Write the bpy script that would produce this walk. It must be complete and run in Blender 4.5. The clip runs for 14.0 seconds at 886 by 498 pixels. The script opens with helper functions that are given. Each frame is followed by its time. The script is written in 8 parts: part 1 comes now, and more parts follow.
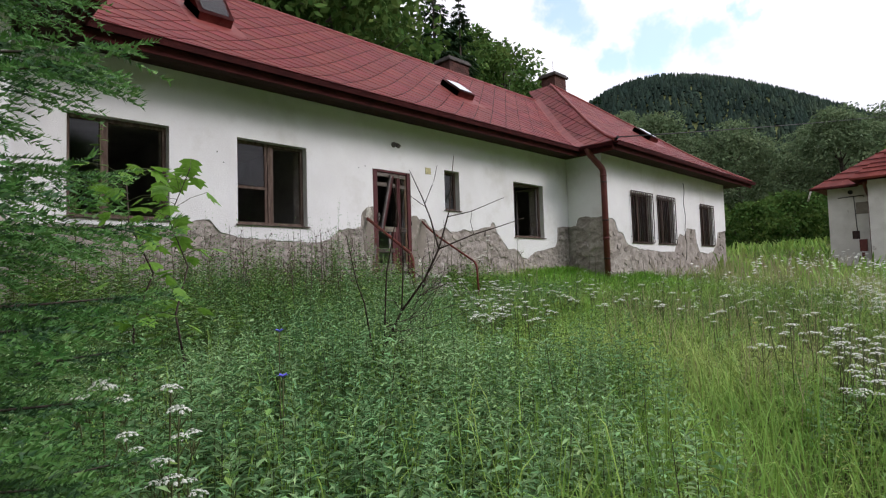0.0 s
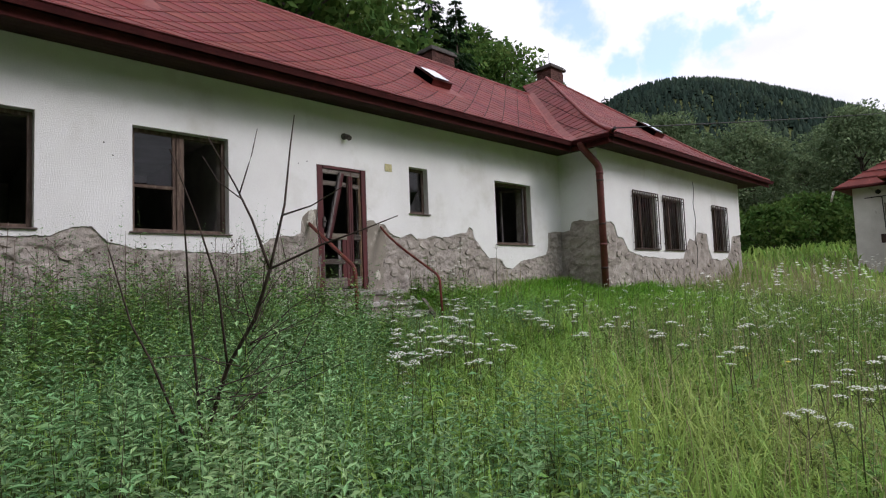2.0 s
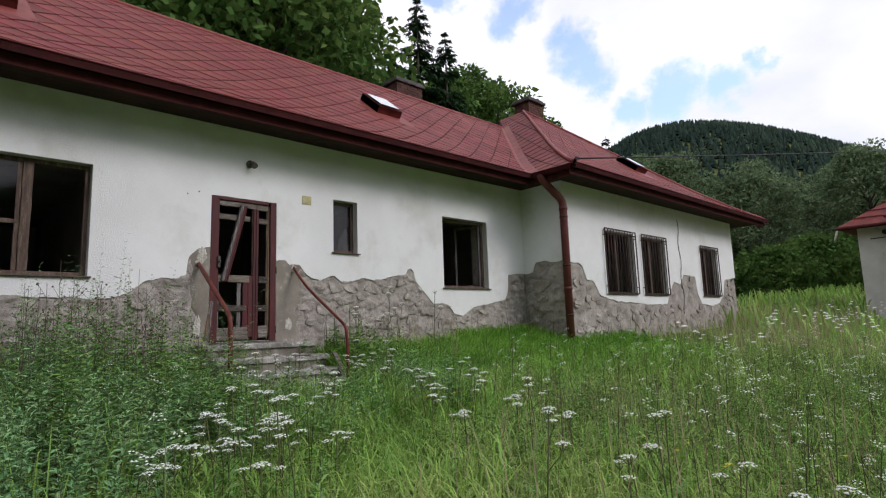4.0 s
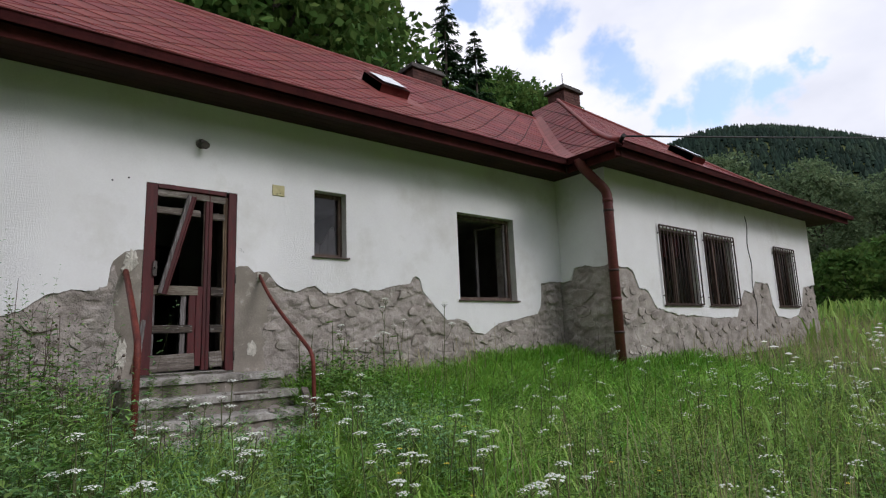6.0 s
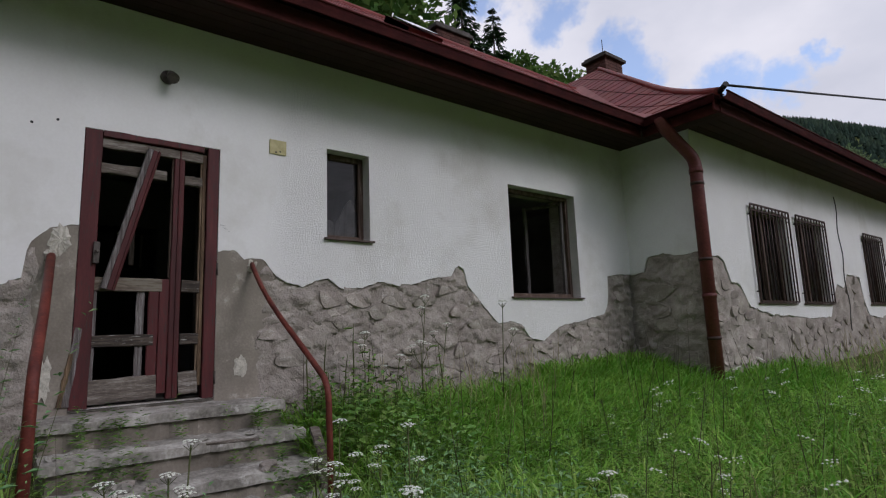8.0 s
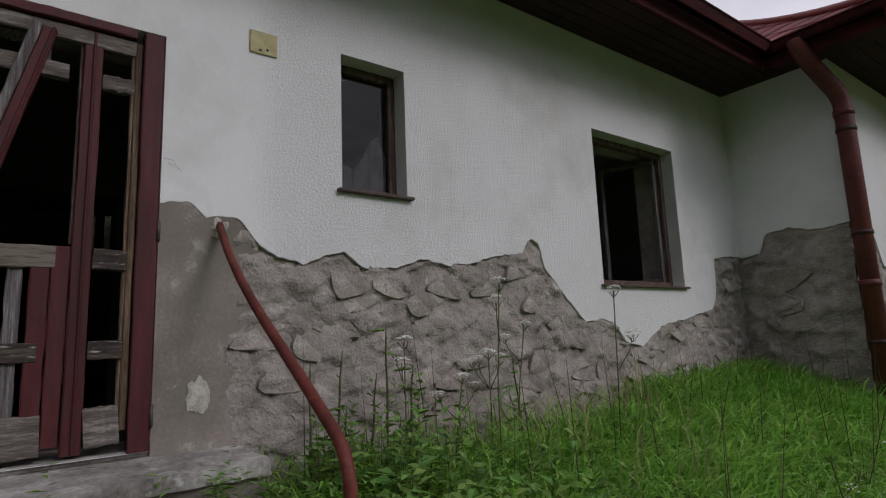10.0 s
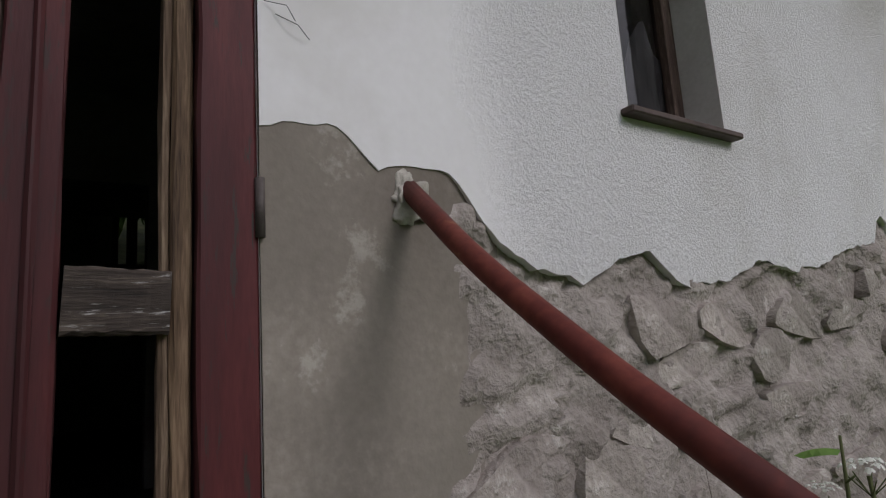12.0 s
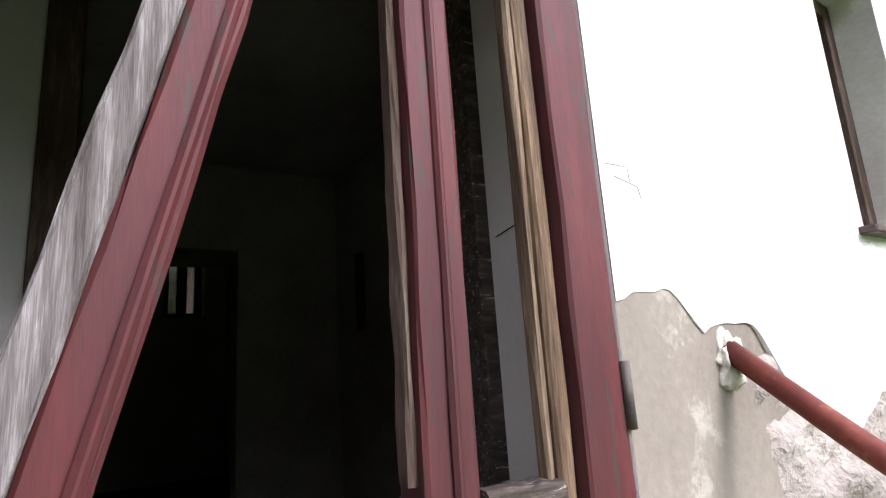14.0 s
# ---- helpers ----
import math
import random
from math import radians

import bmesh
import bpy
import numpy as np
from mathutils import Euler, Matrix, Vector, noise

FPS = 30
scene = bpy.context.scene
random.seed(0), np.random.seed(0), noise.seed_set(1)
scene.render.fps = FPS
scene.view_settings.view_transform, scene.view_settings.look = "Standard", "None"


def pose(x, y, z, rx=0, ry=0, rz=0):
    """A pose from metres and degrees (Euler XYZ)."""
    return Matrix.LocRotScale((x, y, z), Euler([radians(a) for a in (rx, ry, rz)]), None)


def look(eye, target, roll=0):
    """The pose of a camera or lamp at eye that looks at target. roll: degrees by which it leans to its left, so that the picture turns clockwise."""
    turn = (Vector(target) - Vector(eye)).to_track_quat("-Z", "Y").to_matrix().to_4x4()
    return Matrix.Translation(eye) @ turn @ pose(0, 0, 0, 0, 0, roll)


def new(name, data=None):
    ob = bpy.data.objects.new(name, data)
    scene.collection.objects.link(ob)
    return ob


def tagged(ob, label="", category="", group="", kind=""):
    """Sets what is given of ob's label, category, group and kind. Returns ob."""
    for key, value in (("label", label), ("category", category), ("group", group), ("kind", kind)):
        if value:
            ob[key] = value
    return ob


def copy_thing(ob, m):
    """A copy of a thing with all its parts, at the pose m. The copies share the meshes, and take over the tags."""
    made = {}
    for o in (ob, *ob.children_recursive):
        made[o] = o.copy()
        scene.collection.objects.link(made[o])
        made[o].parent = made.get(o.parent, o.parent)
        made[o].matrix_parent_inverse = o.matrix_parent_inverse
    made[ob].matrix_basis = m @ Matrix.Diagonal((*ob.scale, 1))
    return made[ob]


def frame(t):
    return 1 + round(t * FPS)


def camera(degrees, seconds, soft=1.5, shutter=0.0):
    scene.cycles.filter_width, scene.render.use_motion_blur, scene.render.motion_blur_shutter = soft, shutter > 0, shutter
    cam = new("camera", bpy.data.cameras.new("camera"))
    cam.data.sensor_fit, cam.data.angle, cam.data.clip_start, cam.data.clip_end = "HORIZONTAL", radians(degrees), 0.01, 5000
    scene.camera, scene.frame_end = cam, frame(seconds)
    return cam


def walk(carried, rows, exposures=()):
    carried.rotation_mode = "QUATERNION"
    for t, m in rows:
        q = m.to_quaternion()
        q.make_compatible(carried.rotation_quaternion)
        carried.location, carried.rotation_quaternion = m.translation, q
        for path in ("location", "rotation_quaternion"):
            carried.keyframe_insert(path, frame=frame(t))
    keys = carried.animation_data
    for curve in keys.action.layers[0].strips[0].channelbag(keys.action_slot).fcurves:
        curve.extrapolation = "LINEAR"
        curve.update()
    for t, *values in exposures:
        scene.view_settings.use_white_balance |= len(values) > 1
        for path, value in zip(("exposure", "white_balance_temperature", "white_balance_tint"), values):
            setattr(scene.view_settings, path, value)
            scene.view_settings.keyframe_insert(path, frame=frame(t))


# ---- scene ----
cam = camera(76.9, 14.0, soft=1.2)
PATH = [
    (0, (-0.691, 1.378, 1.847), (-2.106, 2.788, 1.951), -1.8),
    (0.5, (-0.923, 1.844, 1.917), (-2.362, 3.227, 2.034), -1.8),
    (1, (-1.111, 2.274, 1.91), (-2.551, 3.658, 2.026), -1.9),
    (1.5, (-1.248, 2.76, 1.914), (-2.69, 4.14, 2.038), -2.0),
    (2, (-1.342, 3.235, 1.97), (-2.783, 4.616, 2.099), -2.2),
    (2.5, (-1.209, 3.725, 1.991), (-2.65, 5.099, 2.176), -2.0),
    (3, (-1.183, 4.179, 2.016), (-2.621, 5.55, 2.244), -2.0),
    (5.5, (-2.273, 6.45, 2.148), (-3.779, 7.723, 2.477), -2.0),
    (6, (-2.641, 6.774, 2.18), (-4.177, 8.013, 2.507), -2.2),
    (6.5, (-3.059, 7.019, 2.229), (-4.604, 8.248, 2.55), -2.1),
    (7, (-3.526, 7.252, 2.272), (-5.073, 8.48, 2.59), -2.1),
    (7.5, (-3.968, 7.421, 2.302), (-5.519, 8.644, 2.616), -2.1),
    (8, (-4.422, 7.583, 2.369), (-5.978, 8.802, 2.677), -2.1),
    (10.5, (-6.708, 8.565, 2.46), (-8.298, 9.738, 2.77), -2.4),
    (11, (-7.263, 8.636, 2.556), (-8.86, 9.8, 2.87), -2.6),
    (11.5, (-7.727, 8.686, 2.575), (-9.335, 9.834, 2.888), -2.8),
    (12, (-8.237, 8.67, 2.754), (-9.881, 9.768, 3.059), -3.8),
    (12.5, (-8.508, 8.551, 2.832), (-10.17, 9.573, 3.271), -4.7),
    (13, (-8.586, 8.384, 2.947), (-10.263, 9.392, 3.358), -3.8),
    (13.5, (-8.612, 8.279, 3.005), (-10.263, 9.331, 3.416), -3.5),
    (14, (-8.555, 8.22, 3.04), (-10.192, 9.294, 3.45), -3.8),
]
walk(cam, [(t, look(eye, target, roll)) for t, eye, target, roll in PATH],
     exposures=[(0, 0.38, 6350, 18), (1.5, 0.32, 6350, 18), (3.0, 0.22, 6300, 17), (5.5, 0.11, 6250, 15), (6.5, -0.02, 6200, 16), (7.5, -0.26, 6150, 17), (8.0, -0.35, 6150, 18),
                (10.5, -0.50, 6250, 20), (11.0, -0.46, 6250, 21), (12.4, -0.06, 6250, 18), (13.0, 0.52, 6250, 19), (13.5, 1.33, 6200, 20), (14.0, 2.0, 6200, 21)])

# ---- plan ----
XW = -9.14            # front face of the long wall
WX = -8.06            # front face of both wings
YL, YR = 2.28, 14.74  # long wall, from wing to wing
YEND = 23.86          # far end of the right wing
YBEG = -6.8           # far end of the left wing
XBACK = -16.4
CEIL = 4.45
EX, EWX = -8.42, -7.36   # eave lines
EYR, EYE2 = 14.20, 24.90
EYL, EYB = 2.92, -7.4
EZ = 5.04
SLOPE = 0.80
RIDGE_X = -12.75
FLOOR = 1.94

# ---- world and light ----
SUN_DIR = Vector((0.78, 0.30, 0.60)).normalized()
world = bpy.data.worlds.new("sky")
scene.world = world
world.use_nodes = True
wn, wl = world.node_tree.nodes, world.node_tree.links
wn.clear()
w_out = wn.new("ShaderNodeOutputWorld")
w_bg = wn.new("ShaderNodeBackground")
w_sky = wn.new("ShaderNodeTexSky")
w_sky.sky_type = "NISHITA"
w_sky.sun_disc = False
w_sky.sun_elevation = math.asin(SUN_DIR.z)
w_sky.sun_rotation = math.atan2(SUN_DIR.x, SUN_DIR.y)
w_scale = wn.new("ShaderNodeVectorMath")
w_scale.operation = "SCALE"
w_scale.inputs["Scale"].default_value = 0.30
w_tc = wn.new("ShaderNodeTexCoord")
w_map = wn.new("ShaderNodeMapping")
w_map.inputs["Location"].default_value = (0.95, 2.6, 1.1)
w_map.inputs["Scale"].default_value = (1.0, 1.0, 1.7)
w_dir = wn.new("ShaderNodeVectorMath")
w_dir.operation = "NORMALIZE"
wl.new(w_tc.outputs["Generated"], w_dir.inputs[0])
w_warp = wn.new("ShaderNodeTexNoise")
w_warp.inputs["Scale"].default_value = 7.0
w_warp.inputs["Detail"].default_value = 5.0
w_warp.inputs["Roughness"].default_value = 0.62
wl.new(w_dir.outputs[0], w_warp.inputs["Vector"])
w_off = wn.new("ShaderNodeVectorMath")
w_off.operation = "MULTIPLY_ADD"
w_off.inputs[1].default_value = (0.17, 0.17, 0.20)
wl.new(w_warp.outputs["Color"], w_off.inputs[0])
wl.new(w_dir.outputs[0], w_off.inputs[2])


def blue_gap(centre, reach, before):
    """How much a direction belongs to a gap in the clouds; the larger of this and the gaps before."""
    dist = wn.new("ShaderNodeVectorMath")
    dist.operation = "DISTANCE"
    wl.new(w_off.outputs[0], dist.inputs[0])
    dist.inputs[1].default_value = tuple(c + o for c, o in zip(centre, (0.085, 0.085, 0.10)))
    rng_ = wn.new("ShaderNodeMapRange")
    rng_.interpolation_type = "SMOOTHSTEP"
    rng_.inputs["From Min"].default_value, rng_.inputs["From Max"].default_value = reach * 1.12, reach * 0.45
    wl.new(dist.outputs["Value"], rng_.inputs["Value"])
    if before is None:
        return rng_.outputs[0]
    top = wn.new("ShaderNodeMath")
    top.operation = "MAXIMUM"
    wl.new(rng_.outputs[0], top.inputs[0])
    wl.new(before, top.inputs[1])
    return top.outputs[0]


gaps = None
for centre, reach in (((-0.478, 0.766, 0.430), 0.052), ((-0.425, 0.830, 0.360), 0.046), ((-0.365, 0.858, 0.362), 0.056), ((-0.297, 0.886, 0.358), 0.046),
                      ((-0.245, 0.889, 0.388), 0.028), ((-0.555, 0.665, 0.500), 0.050), ((-0.62, 0.58, 0.53), 0.05), ((-0.12, 0.86, 0.50), 0.06), ((-0.30, 0.70, 0.65), 0.08), ((0.3, 0.6, 0.74), 0.16), ((0.7, -0.3, 0.65), 0.2), ((-0.5, -0.5, 0.7), 0.2)):
    gaps = blue_gap(centre, reach, gaps)
w_cover = wn.new("ShaderNodeMath")
w_cover.operation = "MULTIPLY_ADD"
wl.new(gaps, w_cover.inputs[0])
w_cover.inputs[1].default_value = -0.82
w_cover.inputs[2].default_value = 1.0
w_n2 = wn.new("ShaderNodeTexNoise")
w_n2.inputs["Scale"].default_value = 3.4
w_n2.inputs["Detail"].default_value = 5.0
w_r2 = wn.new("ShaderNodeValToRGB")
w_r2.color_ramp.elements[0].position = 0.3
w_r2.color_ramp.elements[1].position = 0.68
w_r2.color_ramp.elements[0].color = (0.74, 0.77, 0.83, 1)
w_r2.color_ramp.elements[1].color = (1.06, 1.06, 1.07, 1)
w_mix = wn.new("ShaderNodeMix")
w_mix.data_type = "RGBA"
wl.new(w_sky.outputs[0], w_scale.inputs[0])
wl.new(w_tc.outputs["Generated"], w_map.inputs["Vector"])
wl.new(w_map.outputs[0], w_n2.inputs["Vector"])
wl.new(w_n2.outputs["Fac"], w_r2.inputs[0])
wl.new(w_cover.outputs[0], w_mix.inputs["Factor"])
wl.new(w_scale.outputs[0], w_mix.inputs["A"])
wl.new(w_r2.outputs[0], w_mix.inputs["B"])
wl.new(w_mix.outputs["Result"], w_bg.inputs["Color"])
w_bg.inputs["Strength"].default_value = 1.0
wl.new(w_bg.outputs[0], w_out.inputs["Surface"])

sun_data = bpy.data.lights.new("sun", "SUN")
sun_data.energy = 1.3
sun_data.angle = radians(22)
sun_data.color = (1.0, 0.975, 0.94)
sun = new("sun", sun_data)
sun.matrix_world = look(SUN_DIR * 60, (0, 0, 0))


# ---- materials ----
def mat(name, c1, c2, c3=None, scale=3.0, fine=40.0, rough=0.85, bump=0.3, dist=0.01, metal=0.0, spec=0.3, stretch=(1, 1, 1),
        spot=None, spot_at=0.62, island=0.0, per_object=0.0, translucent=0.0, spot_scale=9.0, stain=None, stain_at=0.6, grit=0.0, calm=None):
    m = bpy.data.materials.new(name)
    m.use_nodes = True
    n, l = m.node_tree.nodes, m.node_tree.links
    b = n["Principled BSDF"]
    tc = n.new("ShaderNodeTexCoord")
    mp = n.new("ShaderNodeMapping")
    mp.inputs["Scale"].default_value = stretch
    l.new(tc.outputs["Object"], mp.inputs["Vector"])
    big = n.new("ShaderNodeTexNoise")
    big.inputs["Scale"].default_value = scale
    big.inputs["Detail"].default_value = 6
    big.inputs["Roughness"].default_value = 0.62
    l.new(mp.outputs[0], big.inputs["Vector"])
    small = n.new("ShaderNodeTexNoise")
    small.inputs["Scale"].default_value = fine
    small.inputs["Detail"].default_value = 4
    l.new(mp.outputs[0], small.inputs["Vector"])
    ramp = n.new("ShaderNodeValToRGB")
    ramp.color_ramp.elements[0].position, ramp.color_ramp.elements[1].position = 0.32, 0.70
    ramp.color_ramp.elements[0].color = (*c1, 1)
    ramp.color_ramp.elements[1].color = (*c2, 1)
    if c3:
        e = ramp.color_ramp.elements.new(0.52)
        e.color = (*c3, 1)
    addn = n.new("ShaderNodeMath")
    addn.operation = "MULTIPLY_ADD"
    l.new(small.outputs["Fac"], addn.inputs[0])
    addn.inputs[1].default_value = 0.35
    sub = n.new("ShaderNodeMath")
    sub.operation = "SUBTRACT"
    l.new(big.outputs["Fac"], sub.inputs[0])
    sub.inputs[1].default_value = 0.175
    l.new(sub.outputs[0], addn.inputs[2])
    l.new(addn.outputs[0], ramp.inputs[0])
    col = ramp.outputs[0]

    def blend(fac, colour, a):
        x = n.new("ShaderNodeMix")
        x.data_type = "RGBA"
        l.new(fac, x.inputs["Factor"])
        l.new(a, x.inputs["A"])
        x.inputs["B"].default_value = (*colour, 1)
        return x.outputs["Result"]

    if spot:
        sn = n.new("ShaderNodeTexNoise")
        sn.inputs["Scale"].default_value = spot_scale
        sn.inputs["Detail"].default_value = 8
        sn.inputs["Roughness"].default_value = 0.7
        l.new(mp.outputs[0], sn.inputs["Vector"])
        sr = n.new("ShaderNodeValToRGB")
        sr.color_ramp.elements[0].position, sr.color_ramp.elements[1].position = spot_at, spot_at + 0.06
        l.new(sn.outputs["Fac"], sr.inputs[0])
        col = blend(sr.outputs[0], spot, col)
    if stain:
        sn = n.new("ShaderNodeTexNoise")
        sn.inputs["Scale"].default_value = 0.9
        sn.inputs["Detail"].default_value = 7
        sn.inputs["Roughness"].default_value = 0.65
        l.new(mp.outputs[0], sn.inputs["Vector"])
        sr = n.new("ShaderNodeValToRGB")
        sr.color_ramp.elements[0].position, sr.color_ramp.elements[1].position = stain_at, stain_at + 0.2
        l.new(sn.outputs["Fac"], sr.inputs[0])
        col = blend(sr.outputs[0], stain, col)
    if island or per_object:
        if island:
            g = n.new("ShaderNodeNewGeometry").outputs["Random Per Island"]
            amount = island
        else:
            g = n.new("ShaderNodeObjectInfo").outputs["Random"]
            amount = per_object
        hs = n.new("ShaderNodeHueSaturation")
        mr = n.new("ShaderNodeMapRange")
        mr.inputs["To Min"].default_value, mr.inputs["To Max"].default_value = 1 - amount, 1 + amount
        l.new(g, mr.inputs["Value"])
        l.new(mr.outputs[0], hs.inputs["Value"])
        mh = n.new("ShaderNodeMapRange")
        mh.inputs["To Min"].default_value, mh.inputs["To Max"].default_value = 0.5 - amount * 0.06, 0.5 + amount * 0.05
        fr = n.new("ShaderNodeMath")
        fr.operation = "FRACT"
        ml = n.new("ShaderNodeMath")
        ml.operation = "MULTIPLY"
        ml.inputs[1].default_value = 7.31
        l.new(g, ml.inputs[0])
        l.new(ml.outputs[0], fr.inputs[0])
        l.new(fr.outputs[0], mh.inputs["Value"])
        l.new(mh.outputs[0], hs.inputs["Hue"])
        l.new(col, hs.inputs["Color"])
        col = hs.outputs[0]
    l.new(col, b.inputs["Base Color"])
    b.inputs["Roughness"].default_value = rough
    b.inputs["Metallic"].default_value = metal
    b.inputs["Specular IOR Level"].default_value = spec
    if bump:
        bp = n.new("ShaderNodeBump")
        bp.inputs["Strength"].default_value = bump
        bp.inputs["Distance"].default_value = dist
        l.new(addn.outputs[0], bp.inputs["Height"])
        if grit:
            gn = n.new("ShaderNodeTexNoise")
            gn.inputs["Scale"].default_value = grit
            gn.inputs["Detail"].default_value = 9.0
            gn.inputs["Roughness"].default_value = 0.72
            gn.inputs["Distortion"].default_value = 0.4
            l.new(mp.outputs[0], gn.inputs["Vector"])
            gr = n.new("ShaderNodeMapRange")
            gr.inputs["From Min"].default_value, gr.inputs["From Max"].default_value = 0.36, 0.78
            l.new(gn.outputs["Fac"], gr.inputs["Value"])
            h = gr.outputs[0]
            if calm:
                sep = n.new("ShaderNodeSeparateXYZ")
                l.new(tc.outputs["Object"], sep.inputs[0])
                wob = n.new("ShaderNodeMath")
                wob.operation = "MULTIPLY_ADD"
                l.new(big.outputs["Fac"], wob.inputs[0])
                wob.inputs[1].default_value = 0.5
                l.new(sep.outputs["Y"], wob.inputs[2])
                m1 = n.new("ShaderNodeMapRange")
                m1.inputs["From Min"].default_value, m1.inputs["From Max"].default_value = calm[1] + 0.15, calm[1] + 0.35
                l.new(wob.outputs[0], m1.inputs["Value"])
                m0 = n.new("ShaderNodeMapRange")
                m0.inputs["From Min"].default_value, m0.inputs["From Max"].default_value = calm[0] + 0.4, calm[0] + 0.1
                l.new(wob.outputs[0], m0.inputs["Value"])
                mx_ = n.new("ShaderNodeMath")
                mx_.operation = "MAXIMUM"
                l.new(m0.outputs[0], mx_.inputs[0])
                l.new(m1.outputs[0], mx_.inputs[1])
                mm = n.new("ShaderNodeMath")
                mm.operation = "MULTIPLY"
                l.new(h, mm.inputs[0])
                l.new(mx_.outputs[0], mm.inputs[1])
                h = mm.outputs[0]
            l.new(h, bp.inputs["Height"])
        l.new(bp.outputs[0], b.inputs["Normal"])
    if translucent:
        t = n.new("ShaderNodeBsdfTranslucent")
        l.new(col, t.inputs["Color"])
        mx = n.new("ShaderNodeMixShader")
        mx.inputs[0].default_value = translucent
        l.new(b.outputs[0], mx.inputs[1])
        l.new(t.outputs[0], mx.inputs[2])
        l.new(mx.outputs[0], n["Material Output"].inputs["Surface"])
    return m


M_PLASTER = mat("white_roughcast_plaster", (0.77, 0.76, 0.75), (0.84, 0.835, 0.83), scale=1.3, fine=48, rough=0.92, grit=58, calm=(7.0, 9.45), bump=0.75, dist=0.0072,
                spot=(0.52, 0.50, 0.47), spot_at=0.70, spot_scale=5, stain=(0.66, 0.645, 0.61), stain_at=0.55)
M_PLASTER_SMOOTH = mat("smooth_white_plaster", (0.75, 0.74, 0.735), (0.82, 0.815, 0.81), scale=1.5, fine=60, rough=0.9, bump=0.08, dist=0.004,
                       spot=(0.5, 0.48, 0.45), spot_at=0.72, spot_scale=6)
# white plaster made greyer: the recess shade is put into its colour
M_REVEAL = mat("shaded_reveal_plaster", (0.52, 0.50, 0.47), (0.68, 0.66, 0.63), scale=3, fine=70, rough=0.95, bump=0.5, dist=0.008)
M_STONE = mat("rubble_stone", (0.23, 0.20, 0.175), (0.44, 0.395, 0.35), (0.33, 0.292, 0.258), scale=4.5, fine=55, rough=0.95, bump=1.0, dist=0.030, spot=(0.52, 0.48, 0.44), spot_at=0.60, spot_scale=7, per_object=0.16)
M_STONE_ISL = mat("rubble_stone_joined", (0.23, 0.20, 0.175), (0.44, 0.395, 0.35), (0.33, 0.292, 0.258), scale=4.5, fine=55, rough=0.95, bump=1.0, dist=0.030, spot=(0.52, 0.48, 0.44), spot_at=0.60, spot_scale=7, island=0.16)
M_MORTAR = mat("lime_mortar", (0.23, 0.20, 0.175), (0.44, 0.395, 0.355), (0.345, 0.307, 0.275), scale=4.5, fine=55, rough=0.96, bump=1.0, dist=0.034, spot=(0.52, 0.48, 0.44), spot_at=0.62)
M_CEMENT = mat("smooth_cement_render", (0.19, 0.163, 0.135), (0.345, 0.305, 0.258), (0.25, 0.22, 0.185), scale=3.0, fine=55, rough=0.9, bump=0.5, dist=0.009, spot=(0.47, 0.435, 0.38), spot_at=0.60, spot_scale=6, stain=(0.235, 0.21, 0.175), stain_at=0.5)
M_ROOF = mat("red_fibre_cement_tile", (0.115, 0.018, 0.016), (0.225, 0.046, 0.039), (0.17, 0.030, 0.026), scale=2.0, fine=30, rough=0.60, bump=0.25, dist=0.004, spec=0.20,
             spot=(0.34, 0.12, 0.10), spot_at=0.63, spot_scale=6, per_object=0.13)
M_ROOF_ISL = mat("red_fibre_cement_tile_joined", (0.115, 0.018, 0.016), (0.225, 0.046, 0.039), (0.17, 0.030, 0.026), scale=2.0, fine=30, rough=0.60, bump=0.25, dist=0.004, spec=0.20,
                 spot=(0.34, 0.12, 0.10), spot_at=0.63, spot_scale=6, island=0.13)
M_ROOF_BASE = mat("dark_roof_underlay", (0.02, 0.005, 0.006), (0.04, 0.009, 0.009), rough=0.8)
M_FLASH = mat("faded_red_sheet_metal", (0.15, 0.026, 0.022), (0.26, 0.062, 0.052), scale=3, rough=0.55, bump=0.2, spot=(0.32, 0.14, 0.11), spot_at=0.62)
M_GUTTER = mat("dark_red_painted_gutter", (0.042, 0.0095, 0.009), (0.085, 0.018, 0.016), scale=4, fine=30, rough=0.75, bump=0.1, spec=0.12, spot=(0.08, 0.03, 0.022), spot_at=0.66)
M_SOFFIT = mat("dark_brown_soffit_board", (0.024, 0.010, 0.009), (0.045, 0.018, 0.016), scale=2, fine=30, stretch=(1, 1, 6), rough=0.85, bump=0.2)
M_PIPE = mat("brown_red_downpipe", (0.085, 0.022, 0.020), (0.15, 0.042, 0.036), scale=5, fine=40, rough=0.5, bump=0.12, spot=(0.13, 0.07, 0.05), spot_at=0.62)
M_RED = mat("weathered_dark_red_paint", (0.068, 0.014, 0.015), (0.112, 0.026, 0.026), (0.088, 0.019, 0.020), scale=3, fine=40, stretch=(5, 5, 0.7), rough=0.62, bump=0.3, dist=0.004,
            spot=(0.050, 0.034, 0.030), spot_at=0.565, spot_scale=11, stain=(0.050, 0.016, 0.017), stain_at=0.48)
M_CHAR = mat("dark_flaking_wood", (0.025, 0.020, 0.017), (0.13, 0.105, 0.085), (0.055, 0.043, 0.035), scale=4, fine=30, stretch=(12, 1.2, 12), rough=0.85, bump=0.7, dist=0.006, spot=(0.42, 0.41, 0.39), spot_at=0.585, spot_scale=9)
